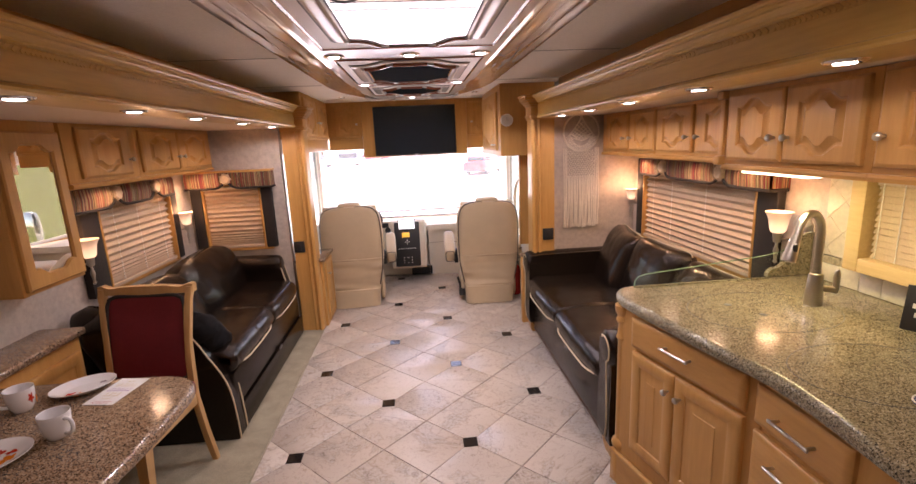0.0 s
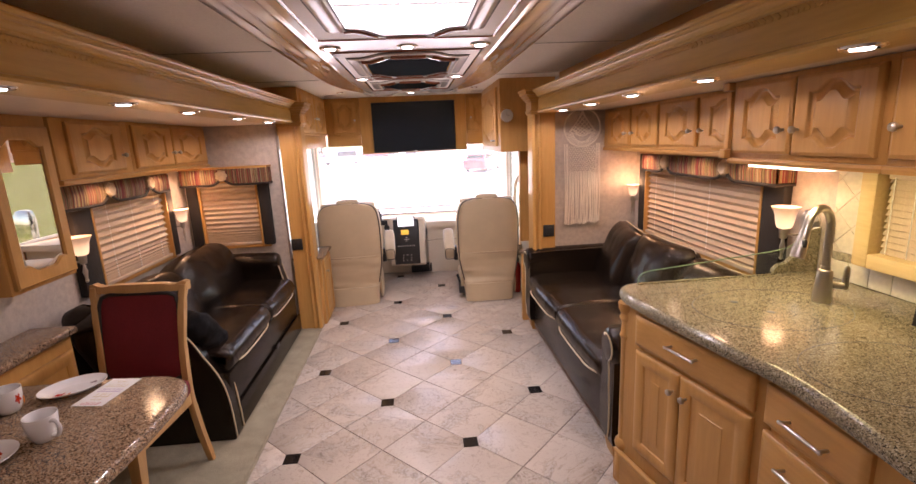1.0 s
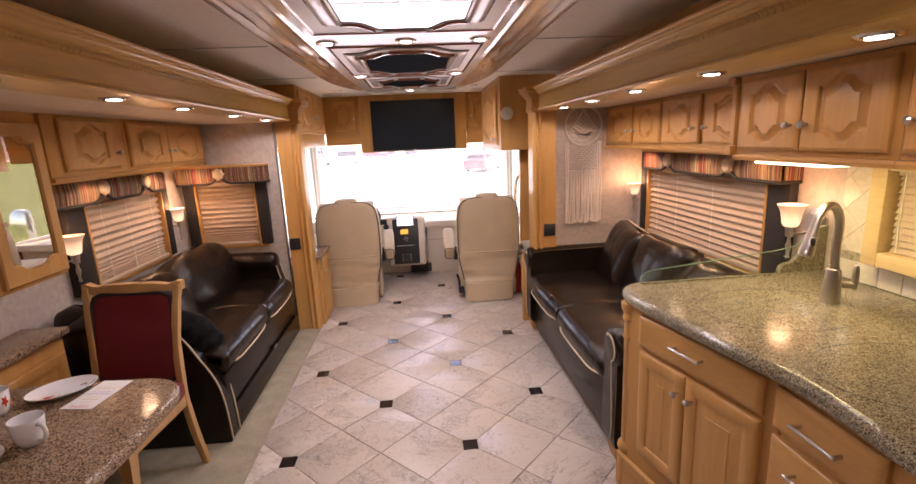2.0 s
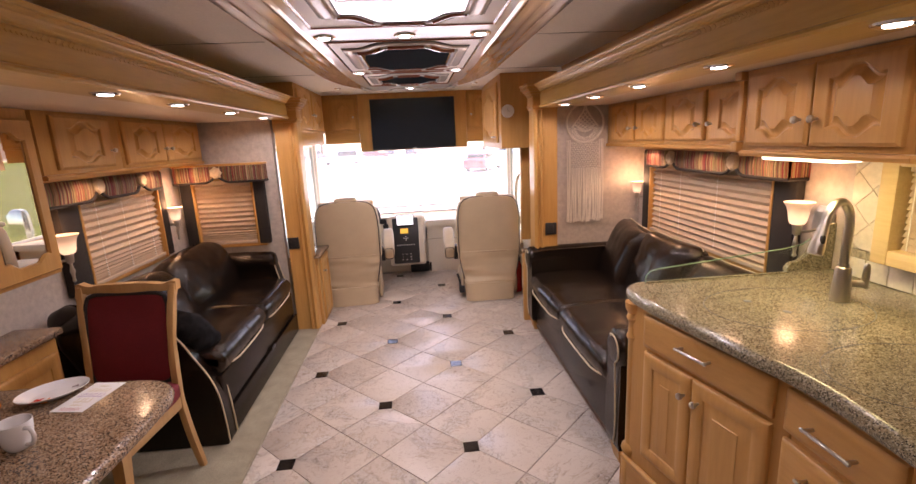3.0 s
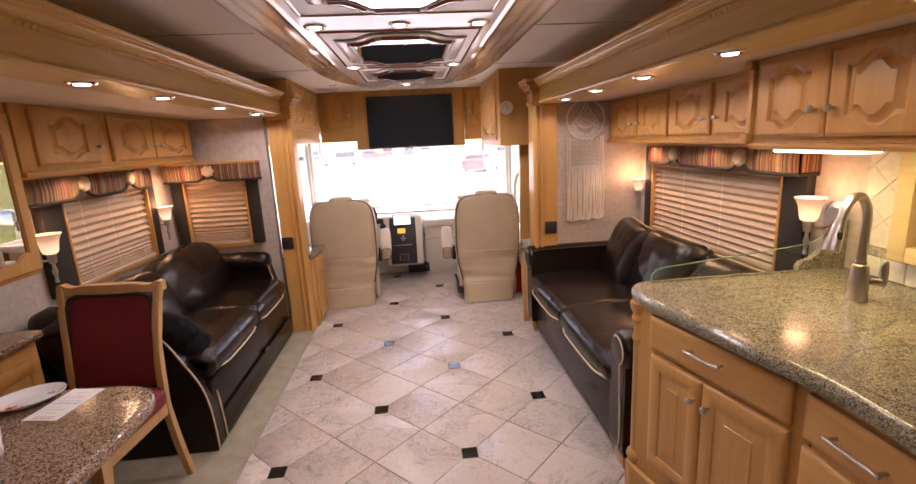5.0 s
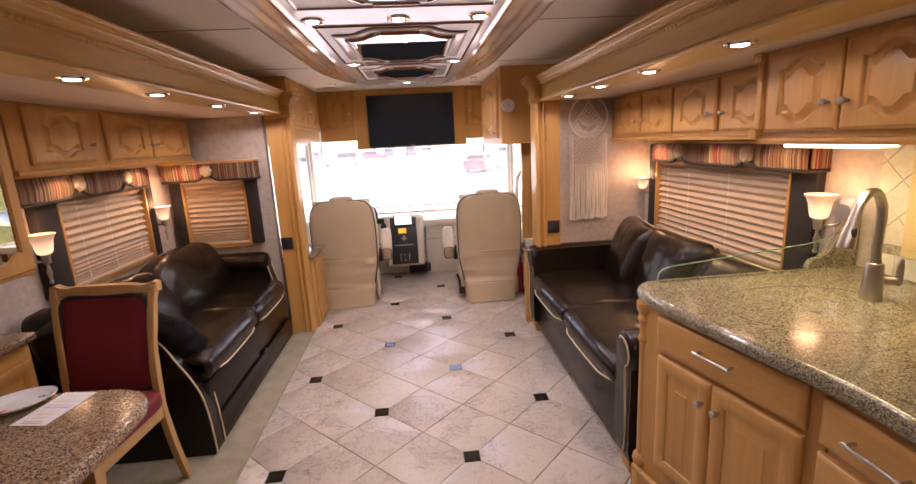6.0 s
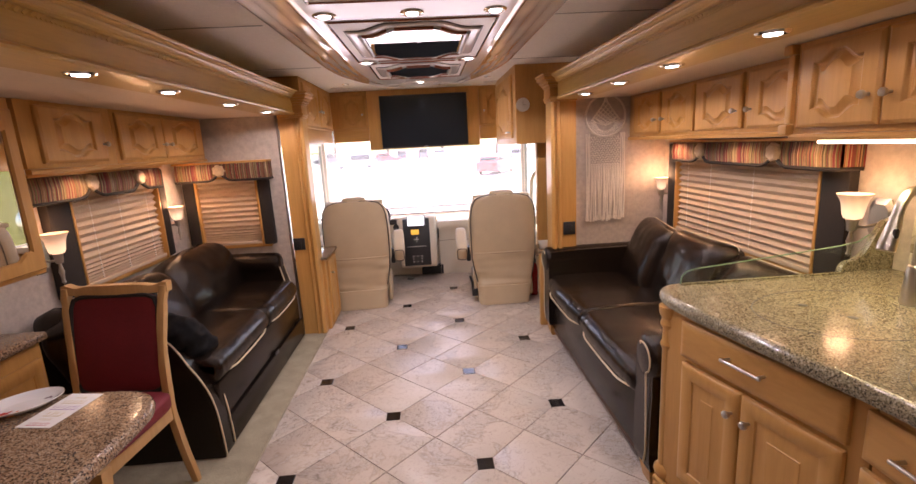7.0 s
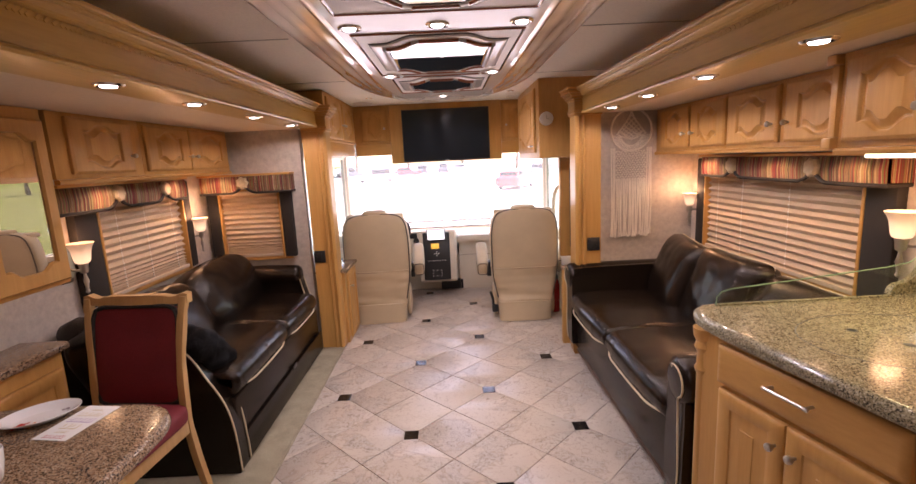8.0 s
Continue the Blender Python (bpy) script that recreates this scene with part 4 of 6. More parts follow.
def sofa(way, x, y, width, depth, backs, seats, foot, slope, label, tall=1.0):
    """Drawn facing -y, its front at local y = 0, the width along local x."""
    m = facing(way, x, y) @ Matrix.Diagonal((1, 1, tall, 1))
    t = thing("sofa", m @ Vector((width / 2, depth / 2, 0)), label, "sofa")
    aw = 0.15 if foot else 0.125
    z0 = foot
    part("base", box(aw * 0.55, width - aw * 0.55, 0.012 if not foot else 0.03, depth, z0 + (0.012 if not foot else -0.02), 0.36, 0.015), leather, t, m=m)
    if foot:
        part("base_rail", box(aw, width - aw, 0.034, 0.06, z0 - 0.045, z0 - 0.021, 0.003), dark_rail, t, "dark wooden rail under the front", m=m)
    if not foot:
        p = part("drawer_panel", box(aw * 0.9, width - aw * 0.5, -0.006, 0.011, 0.02, 0.165, 0.006), leather, t, "smooth black leather drawer front", m=m)
        part("finger_slot", box(width * 0.52, width * 0.52 + 0.07, -0.009, -0.0055, 0.155, 0.178, 0.001), black_plastic, p, m=m)
    part("frame_back", box(0.02, width - 0.02, depth - 0.14, depth, z0 + 0.015, 0.72, 0.04, seg=4), leather, t, m=m)
    sw = (width - 2 * aw) / seats
    bow = 0.024 if foot else 0.012
    for i in range(seats):
        cx = aw + sw * (i + 0.5)
        c = part("seat_cushion", bench_cushion(cx - sw / 2 - (0.06 if slope and i == 0 else -0.001), cx + sw / 2 - 0.001, 0.68, 0.352, 0.492, i * 7.0 + foot * 90, bow), leather, t, "soft creased black leather seat cushion", m=m)
        edge = [(cx - sw / 2 + 0.012, 0.016, 0.385), (cx - sw / 3, -0.003 - 0.85 * bow, 0.380), (cx - sw / 6, -0.005 - bow, 0.378), (cx, -0.006 - bow, 0.377), (cx + sw / 6, -0.005 - bow, 0.378), (cx + sw / 3, -0.003 - 0.85 * bow, 0.380), (cx + sw / 2 - 0.012, 0.016, 0.385)]
        part("piping", tube(curve(edge), 0.0048, 8), piping_mat, c, "cream piping", m=m)
    bw = (width - 2 * aw + 0.1) / backs
    for i in range(backs):
        cx = aw - 0.05 + bw * (i + 0.5)
        if foot:
            tilt = ((-22, 2, -8), (-18, 0, 2), (-30, 0, 1))[i]
            mm = m @ pose(cx, depth - 0.27, 0.615 if i == 2 else 0.638, *tilt)
            c = part("back_cushion", knife_cushion(bw + 0.06, 0.52, 0.25, 0.010, i * 5.0), leather, t, "plump creased black leather back cushion", m=mm)
            e = [((bw + 0.06) / 2 * u * (1 - 0.05 * (1 - v * v) * abs(u) ** 3) * (1 - 0.08 * (u * v) ** 6), 0, 0.26 * v * (1 - 0.05 * (1 - u * u) * abs(v) ** 3) * (1 - 0.08 * (u * v) ** 6)) for u, v in [(-1, -1 + k / 4) for k in range(8)] + [(-1 + k / 5, 1) for k in range(10)] + [(1, 1 - k / 4) for k in range(8)] + [(1 - k / 5, -1) for k in range(10)]]
            part("piping", tube(e, 0.0032, 8, closed=True), piping_mat, c, "cream piping", m=mm)
        else:
            b = pillow((0, 0, 0), (bw / 2 + (0.11 if i else 0.06), 0.15, 0.225), 3.0 if i else 3.8, 30, 0.006, 7.0)
            low = -0.088 if i else -0.115
            b.transform(pose(cx - (0.03 if i else 0.10), depth - 0.255, 0.70 + low, -26, 0, 2 * (i - 0.5)))
            part("back_cushion", b, leather, t, "plump creased black leather back cushion", m=m)
    for i in (0, 1):
        xa = 0.0 if i == 0 else width - aw
        if slope and i == 0:
            front = [(0.0, 0.02), (0.004, 0.13), (0.014, 0.25), (0.034, 0.34), (0.07, 0.42), (0.115, 0.495), (0.15, 0.56), (0.19, 0.61), (0.25, 0.635)]
        elif slope:
            front = [(0.0, 0.02), (0.0, 0.15), (0.004, 0.30), (0.020, 0.42), (0.045, 0.52), (0.06, 0.59), (0.085, 0.64), (0.15, 0.665)]
        else:
            front = [(0.0, z0 + 0.03), (-0.004, 0.15), (-0.004, 0.30), (0.0, 0.42), (0.0, 0.52), (0.006, 0.60), (0.03, 0.645), (0.09, 0.668)]
        if slope and i == 1:
            front = [(a + 0.05, b) for a, b in front]
        round_ = [(p.x, p.y) for p in curve([(a, b, 0) for a, b in front + [(depth - 0.1, 0.675)]], 4)]
        prof = [(depth - 0.02, z0 + 0.008), (front[0][0] + 0.004, z0 + 0.008)] + round_ + [(depth - 0.02, 0.65)]
        b = extrude(prof, "x", xa, xa + aw)
        es = [e for e in b.edges if abs(e.verts[0].co.x - e.verts[1].co.x) < 1e-5]
        bmesh.ops.bevel(b, geom=es, offset=0.028, segments=4, profile=0.5, affect="EDGES", clamp_overlap=True)
        a = part("arm", b, leather, t, "padded black leather arm", m=m)
        if foot:
            o = 1 if i else -1
            xc = xa + aw / 2 + o * 0.016
            roll = [(xc, -0.012 + d, 0.592) for d in (0.0, 0.004, 0.014, 0.03)] + [(xc, 0.3, 0.594), (xc, depth - 0.12, 0.596), (xc, depth - 0.08, 0.596)]
            part("arm_roll", tube(roll, [0.064, 0.078, 0.088, 0.093, 0.093, 0.090, 0.062], 28), leather, a, "rolled black leather arm top", m=m)
            scroll = [(xc - o * 0.030, -0.012, 0.640)]
            scroll += [(xc + o * 0.066 * math.cos(q), -0.016, 0.592 + 0.066 * math.sin(q)) for q in (1.9, 1.4, 0.9, 0.4, -0.1, -0.6)]
            scroll += [(xc + o * 0.030, -0.014, 0.535), (xc + o * 0.022, -0.010, 0.49), (xc + o * 0.026, -0.009, 0.38), (xc + o * 0.033, -0.009, 0.27), (xc + o * 0.030, -0.008, 0.18), (xc + o * 0.012, -0.006, z0 + 0.03)]
            part("piping", tube(curve(scroll, 4), 0.0036, 8), piping_mat, a, "cream piping", m=m)
        if slope and not i:
            xc = xa + aw / 2 - 0.01
            roll = [(xc, 0.33 + d, 0.63 + d * 0.3) for d in (0.0, 0.012, 0.035, 0.07)] + [(xc, 0.55, 0.69), (xc, depth - 0.10, 0.715), (xc, depth - 0.04, 0.715)]
            part("arm_roll", tube(roll, [0.045, 0.062, 0.074, 0.080, 0.082, 0.080, 0.05], 24), leather, a, "rolled black leather arm top", m=m)
        if slope and i:
            xc = xa + aw / 2
            roll = [(xc, 0.105 + d, 0.612) for d in (0.0, 0.006, 0.02, 0.04)] + [(xc, 0.35, 0.618), (xc, depth - 0.14, 0.62), (xc, depth - 0.1, 0.62)]
            part("arm_roll", tube(roll, [0.045, 0.060, 0.072, 0.078, 0.080, 0.078, 0.05], 24), leather, a, "rolled black leather arm top", m=m)
        for xx in ((xa + 0.010, xa + aw - 0.010) if slope else ()):
            part("piping", tube(curve([(xx, p - 0.004, q) for p, q in (front[:-2] if i else front)], 4), 0.0045, 8), piping_mat, a, "cream piping", m=m)
        if foot:
            for yy in (0.060, depth - 0.1):
                part("foot", loops(bmesh.new(), [[(xa + aw / 2 + q * h, yy + r * h, z) for q, r in ((-1, -1), (1, -1), (1, 1), (-1, 1))] for z, h in ((0.0, 0.030), (0.012, 0.036), (foot - 0.012, 0.047), (foot + 0.010, 0.048))]), maple_v, t, "tapered square maple foot", m=m)
    return t


sofa("+x", -1.048, 2.58, 1.60, 0.80, 2, 2, 0.0, 1.0, "black leather two-seat sofa with cream piping on the carpet", 1.045)
sofa("-x", 0.892, 3.90, 1.80, 0.94, 3, 2, 0.088, 0.0, "black leather sofa with cream piping and maple feet")
b = pillow((0, 0, 0), (0.165, 0.080, 0.180), 3.8, 34, 0.022, 8.0)
for v in b.verts:
    fold = 0.013 * math.sin(v.co.x * 36 + 14 * v.co.z) + 0.008 * math.sin(v.co.z * 61 - 20 * v.co.x)
    v.co.y += fold * (1 if v.co.y < 0 else -0.4)
b.transform(pose(-1.265, 2.755, 0.590, 40, 10, -14))
t = thing("throw_pillow", (-1.28, 2.83, 0.51), "black knitted throw pillow on the leather sofa", "pillow")
part("cover", b, knit_fabric, t)

# ---- sconces ----
def sconce(x, y, z, wall_x, group="wall sconces", scale=1.0, watts=0.19):
    """z: the shade's bottom; the arm reaches from the wall at wall_x."""
    t = thing("wall_sconce", (wall_x, y, z), "brushed nickel wall sconce with a lit frosted bell shade", "lamp", group)
    k = scale
    s = 1 if wall_x > 0 else -1
    plate = [(-0.03, -0.085), (0.03, -0.085), (0.055, -0.05), (0.055, 0.05), (0.03, 0.085), (-0.03, 0.085), (-0.055, 0.05), (-0.055, -0.05)]
    part("back_plate", loops(bmesh.new(), [[(d, a * f * k, b * f * k) for a, b in plate] for d, f in ((0.0, 1.0), (0.008, 1.0), (0.013, 0.9), (0.022, 0.72))]), nickel, t, m=pose(wall_x, y, z - 0.01, 0, 0, 0 if s < 0 else 180), crisp=20)
    part("arm", tube(curve([(wall_x - s * 0.01, y, z - 0.02), ((wall_x + x) / 2, y, z - 0.035), (x, y, z - 0.03)]), 0.006, 8), nickel, t)
    part("stem", lathe([(0.003, -0.15), (0.010, -0.142), (0.006, -0.13), (0.008, -0.11), (0.013, -0.09), (0.008, -0.07), (0.006, -0.05), (0.016, -0.045), (0.02, -0.01), (0.022, 0.0)], (x, y, z), 16), nickel, t)
    prof = [(0.020, 0.001), (0.034, 0.004), (0.041, 0.018), (0.045, 0.040), (0.049, 0.062), (0.057, 0.082), (0.067, 0.096), (0.070, 0.101), (0.065, 0.098), (0.054, 0.082), (0.045, 0.060), (0.041, 0.040), (0.037, 0.020), (0.018, 0.010)]
    part("shade", lathe([(r * k * 0.85, h * k) for r, h in prof], (x, y, z), 28), shade_glow, t, "lit frosted glass bell shade")
    lamp("sconce_light", "POINT", (x, y, z + 0.120 * k), watts, (1.0, 0.60, 0.30), 0.045)


sconce(1.72, 2.17, 1.108, 1.85, scale=1.0)
sconce(1.76, 3.82, 1.074, 1.85, scale=0.84, watts=0.30)
sconce(-1.765, 2.765, 1.064, -1.86, scale=1.0, watts=0.12)
sconce(-1.765, 3.885, 1.055, -1.86, scale=0.94, watts=0.38)
for x, y, z in ((-1.66, 3.95, 1.472), (-1.655, 3.60, 1.472), (-1.65, 2.95, 1.472), (1.61, 3.50, 1.462), (1.60, 2.85, 1.462), (1.60, 2.4, 1.462)):
    puck(x, y, z, 1.1 if x > 0 and y > 3.4 else 0.5, WARM, 0.026, 140, "lamps under the wall cabinets")
t = thing("undercabinet_light", (1.38, 1.70, 1.43), "lit slim white fluorescent light under the kitchen cabinet", "lamp")
part("housing", box(1.365, 1.46, 1.44, 1.98, 1.434, 1.4545, 0.004), white_trim, t)
part("diffuser", box(1.365, 1.455, 1.63, 1.965, 1.420, 1.4335, 0.005), tube_glow, t, "glowing white diffuser")
lamp("undercabinet_lamp", "AREA", (1.42, 1.74, 1.415), 0.50, (0.96, 0.88, 0.38), aim=(1.47, 1.74, 0.9), size=(0.43, 0.085))

# ---- cab seats ----
def cab_seat(cx, y, turn, lab):
    """A captain's chair seen from behind; drawn about the origin, facing +y."""
    m = pose(cx, y, 0, 0, 0, turn)
    t = thing("captain_seat", (cx, y, 0), lab, "seat", "cab seats")
    outline = [(0.0, 0.232), (0.10, 0.236), (0.18, 0.246), (0.30, 0.270), (0.45, 0.292), (0.60, 0.308), (0.75, 0.307), (0.86, 0.300), (0.93, 0.287), (0.975, 0.264), (1.005, 0.225), (1.02, 0.15)]

    def shell(levels, y_off, thick, wr=0.0):
        rings = []
        for z, hw in levels:
            back = y_off - 0.06 * max(0.0, z - 0.35)
            ring = []
            for i in range(40):
                a = 2 * math.pi * i / 40
                cxx, sy = math.cos(a), math.sin(a)
                px = hw * math.copysign(abs(cxx) ** 0.30, cxx)
                py = thick / 2 + thick / 2 * math.copysign(abs(sy) ** 0.55, sy)
                if wr and sy < 0.3:
                    py -= wr * noise.noise(Vector((px * 2.5 + cx * 9, z * 18, 1.0)))
                ring.append((px, back + py, z))
            rings.append(ring)
        return loops(bmesh.new(), rings)
    back = part("backrest", shell([(0.47, 0.300), (0.49, 0.304)] + outline[5:], 0.0, 0.17), vinyl, t, "smooth beige vinyl seat back", m=m)
    fine = []
    for i in range(31):
        z = 0.178 + 0.0107 * i
        k = 0
        while outline[k + 1][0] < z:
            k += 1
        (za, wa), (zb, wb) = outline[k], outline[k + 1]
        fine.append((z, wa + (wb - wa) * (z - za) / (zb - za) + 0.0012 * math.sin(z * 48 + cx * 5)))
    part("skirt", shell(fine, -0.010, 0.19, 0.024), vinyl, t, "gathered beige vinyl back skirt", m=m)
    part("lower_skirt", shell([(0.006, 0.238), (0.05, 0.236), (0.12, 0.240), (0.186, 0.252)], -0.030, 0.22, 0.008), vinyl, t, "plain beige vinyl base skirt", m=m)
    for z, hw, yy in ((0.497, 0.304, -0.020), (0.184, 0.250, -0.014)):
        part("seam", tube([(hw * u, yy + 0.05 * abs(u) ** 6, z - 0.008 * (1 - u * u)) for u in [k / 8 - 1 for k in range(17)]], 0.0028, 6), vinyl_seam, back, "stitched seam", m=m)
    part("seat_cushion", pillow((0, 0.42, 0.48), (0.25, 0.28, 0.09), 5, 12, 0.004), vinyl, t, m=m)
    part("pedestal", box(-0.2, 0.2, 0.18, 0.60, 0.006, 0.38, 0.02), vinyl, t, m=m)
    part("headrest", pillow((0.0, 0.06, 1.022), (0.105, 0.07, 0.032), 4, 12), vinyl, t, m=m)
    for s in (-1, 1):
        side = [(s * (w - 0.016), 0.014 - 0.06 * max(0, z - 0.35), z) for z, w in [(0.22, 0.262), (0.36, 0.290), (0.49, 0.304)] + outline[6:]]
        inner = s * cx < 0
        part("piping", tube(curve(side + [(s * 0.05, 0.022 - 0.04, 1.018)], 3), 0.0062 if inner else 0.0042, 6), vinyl_dark, back, "dark piping", m=m)
        mr = m @ pose(s * 0.372, 0.40, 0.515, 22, 0, 0)
        a = part("armrest", pillow((0, 0, 0), (0.056, 0.21, 0.076), 4.5, 14), vinyl, t, "padded beige armrest", m=mr)
        ring = [(0.046 * math.copysign(abs(math.cos(q * math.pi / 12)) ** 0.5, math.cos(q * math.pi / 12)), -0.197, 0.064 * math.copysign(abs(math.sin(q * math.pi / 12)) ** 0.5, math.sin(q * math.pi / 12))) for q in range(24)]
        part("piping", tube(ring, 0.004, 6, closed=True), vinyl_dark, a, "dark piping", m=mr)
        part("armrest_bracket", box(s * 0.31 - 0.02, s * 0.31 + 0.02, 0.26, 0.36, 0.36, 0.50, 0.008), black_plastic, a, m=m)
        part("shoulder_cushion", pillow((s * 0.185, 0.10, 0.992), (0.075, 0.07, 0.024), 4, 8), vinyl, t, m=m)
        part("side_flap", pillow((s * 0.262, 0.30, 0.14), (0.022, 0.20, 0.13), 4, 10, 0.004), vinyl, t, "beige vinyl side flap", m=m)
    part("recline_lever", tube(curve([(-0.285, 0.14, 0.10), (-0.29, 0.12, 0.17), (-0.31, 0.15, 0.24)]), 0.012, 8), black_plastic, t, "black plastic lever", m=m)
    part("seat_slide", box(-0.30, -0.245, 0.08, 0.22, 0.06, 0.13, 0.01), black_plastic, t, "black seat slide", m=m)
    return t


cab_seat(-0.648, 4.71, 3, "beige vinyl driver's captain seat with dark piping")
cab_seat(0.685, 4.585, -2, "beige vinyl passenger captain seat with dark piping")

# ---- dash and windscreen ----
t = thing("dashboard", (0, 5.85, 0), "moulded beige dashboard under the windscreen", "dashboard")


def dash_block(outline, z_front, z_back, z_low, y_front):
    """A shelf whose top falls away towards the windscreen."""
    b = extrude(outline, "z", z_low, z_front)
    for v in b.verts:
        if v.co.z > z_low + 0.001:
            v.co.z = z_front + (z_back - z_front) * max(0.0, (v.co.y - y_front) / (6.61 - y_front))
    bmesh.ops.bevel(b, geom=[e for e in b.edges if min(v.co.z for v in e.verts) > z_low + 0.001], offset=0.022, segments=4, profile=0.5, affect="EDGES")
    return b


part("left_shelf", dash_block([(-1.255, 6.61), (-1.255, 5.80), (-0.95, 5.66), (-0.50, 5.60), (-0.30, 5.57), (0.08, 5.57), (0.10, 5.66), (0.10, 6.61)], 0.715, 0.585, 0.42, 5.57), beige_plastic, t)
sweep = [(p.x, p.y) for p in curve([(0.102, 5.66, 0), (0.18, 5.69, 0), (0.30, 5.70, 0), (0.50, 5.66, 0), (0.75, 5.62, 0), (1.0, 5.64, 0), (1.265, 5.70, 0)], 4)]
part("right_shelf", dash_block([(0.102, 6.61)] + sweep + [(1.265, 6.61)], 0.635, 0.580, 0.565, 5.62), beige_plastic, t, "pale curved dashboard shelf")
part("right_panel", extrude([(0.13, 6.2)] + [(a, b_ + 0.07) for a, b_ in sweep[1:-1]] + [(1.24, 6.2)], "z", 0.0, 0.564), beige_plastic, t)
part("panel_seam", tube([(a, b_ + 0.069, 0.40) for a, b_ in sweep[1:-1]], 0.003, 6), vinyl_seam, t)
part("lower_panel", box(-1.2, 0.125, 5.80, 6.04, 0.0, 0.43, 0.03), beige_plastic, t)
b = extrude([(5.46, 0.19), (5.50, 0.165), (5.82, 0.12), (5.86, 0.70), (5.60, 0.715), (5.555, 0.70)], "x", -0.315, 0.085)
bmesh.ops.bevel(b, geom=list(b.edges), offset=0.02, segments=3, profile=0.5, affect="EDGES")
con = part("centre_console", b, beige_plastic, t, "beige centre console")
tilt = pose(-0.128, 5.502, 0.448, -9.6, 0, 0)
part("control_panel", box(-0.145, 0.145, -0.018, 0.012, -0.255, 0.26, 0.012), black_plastic, con, "black control panel", m=tilt)
panel = con
amber = glowing("amber_display", (1.0, 0.55, 0.06), 0.1, (0.5, 0.3, 0.05))
part("radio_display", box(-0.058, 0.028, -0.022, -0.0185, 0.085, 0.14, 0.002), amber, panel, "amber radio display", m=tilt)
for x, z in [(-0.02, 0.03), (0.0, 0.03), (0.02, 0.03), (0.0, 0.01), (0.0, 0.05)] + [(-0.095 + 0.026 * i, -0.045) for i in range(8)] + [(-0.045, -0.15), (-0.045, -0.18), (-0.045, -0.21), (0.045, -0.15), (0.045, -0.18), (0.045, -0.21), (0.0, -0.15), (0.0, -0.21)]:
    part("button", box(x - 0.0055, x + 0.0055, -0.022, -0.0185, z - 0.0045, z + 0.0045, 0.0015), white_trim, panel, m=tilt)
part("vent", box(-0.10, 0.15, 5.74, 5.80, 0.012, 0.12, 0.004), black_plastic, t, "black floor vent")
for i in range(5):
    part("vent_slat", box(-0.09, 0.14, 5.733, 5.74, 0.03 + i * 0.016, 0.035 + i * 0.016), black_plastic, t)
part("vent", lathe([(0.032, 0), (0.034, -0.008), (0.026, -0.012), (0.01, -0.008)], (-0.345, 5.575, 0.615), 20, "y"), black_plastic, t, "round black air vent")
part("switch_bank", box(-0.415, -0.335, 5.565, 5.60, 0.645, 0.70, 0.004), black_plastic, t, "black rocker switches")
mon = thing("monitor", (-0.11, 5.52, 0.70), "small monitor on the dashboard with a pale bright screen", "monitor")
mt = pose(-0.126, 5.485, 0.683, -12, 0, 0)
part("case", box(-0.10, 0.10, 0.0, 0.03, -0.055, 0.065, 0.006), black_plastic, mon, m=mt)
part("screen", box(-0.09, 0.09, -0.002, 0.0, -0.047, 0.057), glowing("pale_screen", (0.85, 0.95, 1.0), 0.22), mon, "pale glowing screen", m=mt)
sw = thing("steering_wheel", (-0.62, 5.42, 0.72), "dark three-spoke steering wheel at the dashboard", "steering wheel")
ms = pose(-0.62, 5.40, 0.76, 35, 0, 0)
part("rim", tube([(0.225 * math.cos(a * math.pi / 18), 0.225 * math.sin(a * math.pi / 18), 0) for a in range(36)], 0.016, 10, closed=True), black_plastic, sw, m=ms)
part("hub", lathe([(0.07, -0.03), (0.075, 0.0), (0.05, 0.03)], (0, 0, 0), 20), black_plastic, sw, m=ms)
for a in (0, 120, 240):
    part("spoke", tube([(0.06 * math.cos(radians(a)), 0.06 * math.sin(radians(a)), 0), (0.22 * math.cos(radians(a)), 0.22 * math.sin(radians(a)), 0)], 0.012, 8), black_plastic, sw, m=ms)
part("column", tube([(-0.62, 5.42, 0.74), (-0.62, 5.66, 0.60)], 0.035, 12), black_plastic, sw)

ws = thing("windscreen", (0, 6.64, 0.71), "wide bright windscreen with dark seals and resting wipers", "windscreen", kind="structure")
part("pane", box(-1.255, 1.265, 6.645, 6.65, 0.60, 1.80), hazed_glass, ws)
seal = bmesh.new()
box(-1.255, 1.265, 6.632, 6.644, 0.60, 0.615, 0.003, seal)
for s in (-1, 1):
    part("pillar_trim", box(0.005 + s * 1.26 - 0.012, 0.005 + s * 1.26 + 0.012, 6.60, 6.628, 0.60, 1.80, 0.01), white_trim, ws, "white pillar trim")
part("seal", seal, black_plastic, ws, "dark rubber seal")
for s in (-1, 1):
    part("wiper", tube([(s * 0.04, 6.70, 0.680), (s * 0.95, 6.70, 0.684)], 0.015, 6), black_plastic, ws, "black wiper blade")
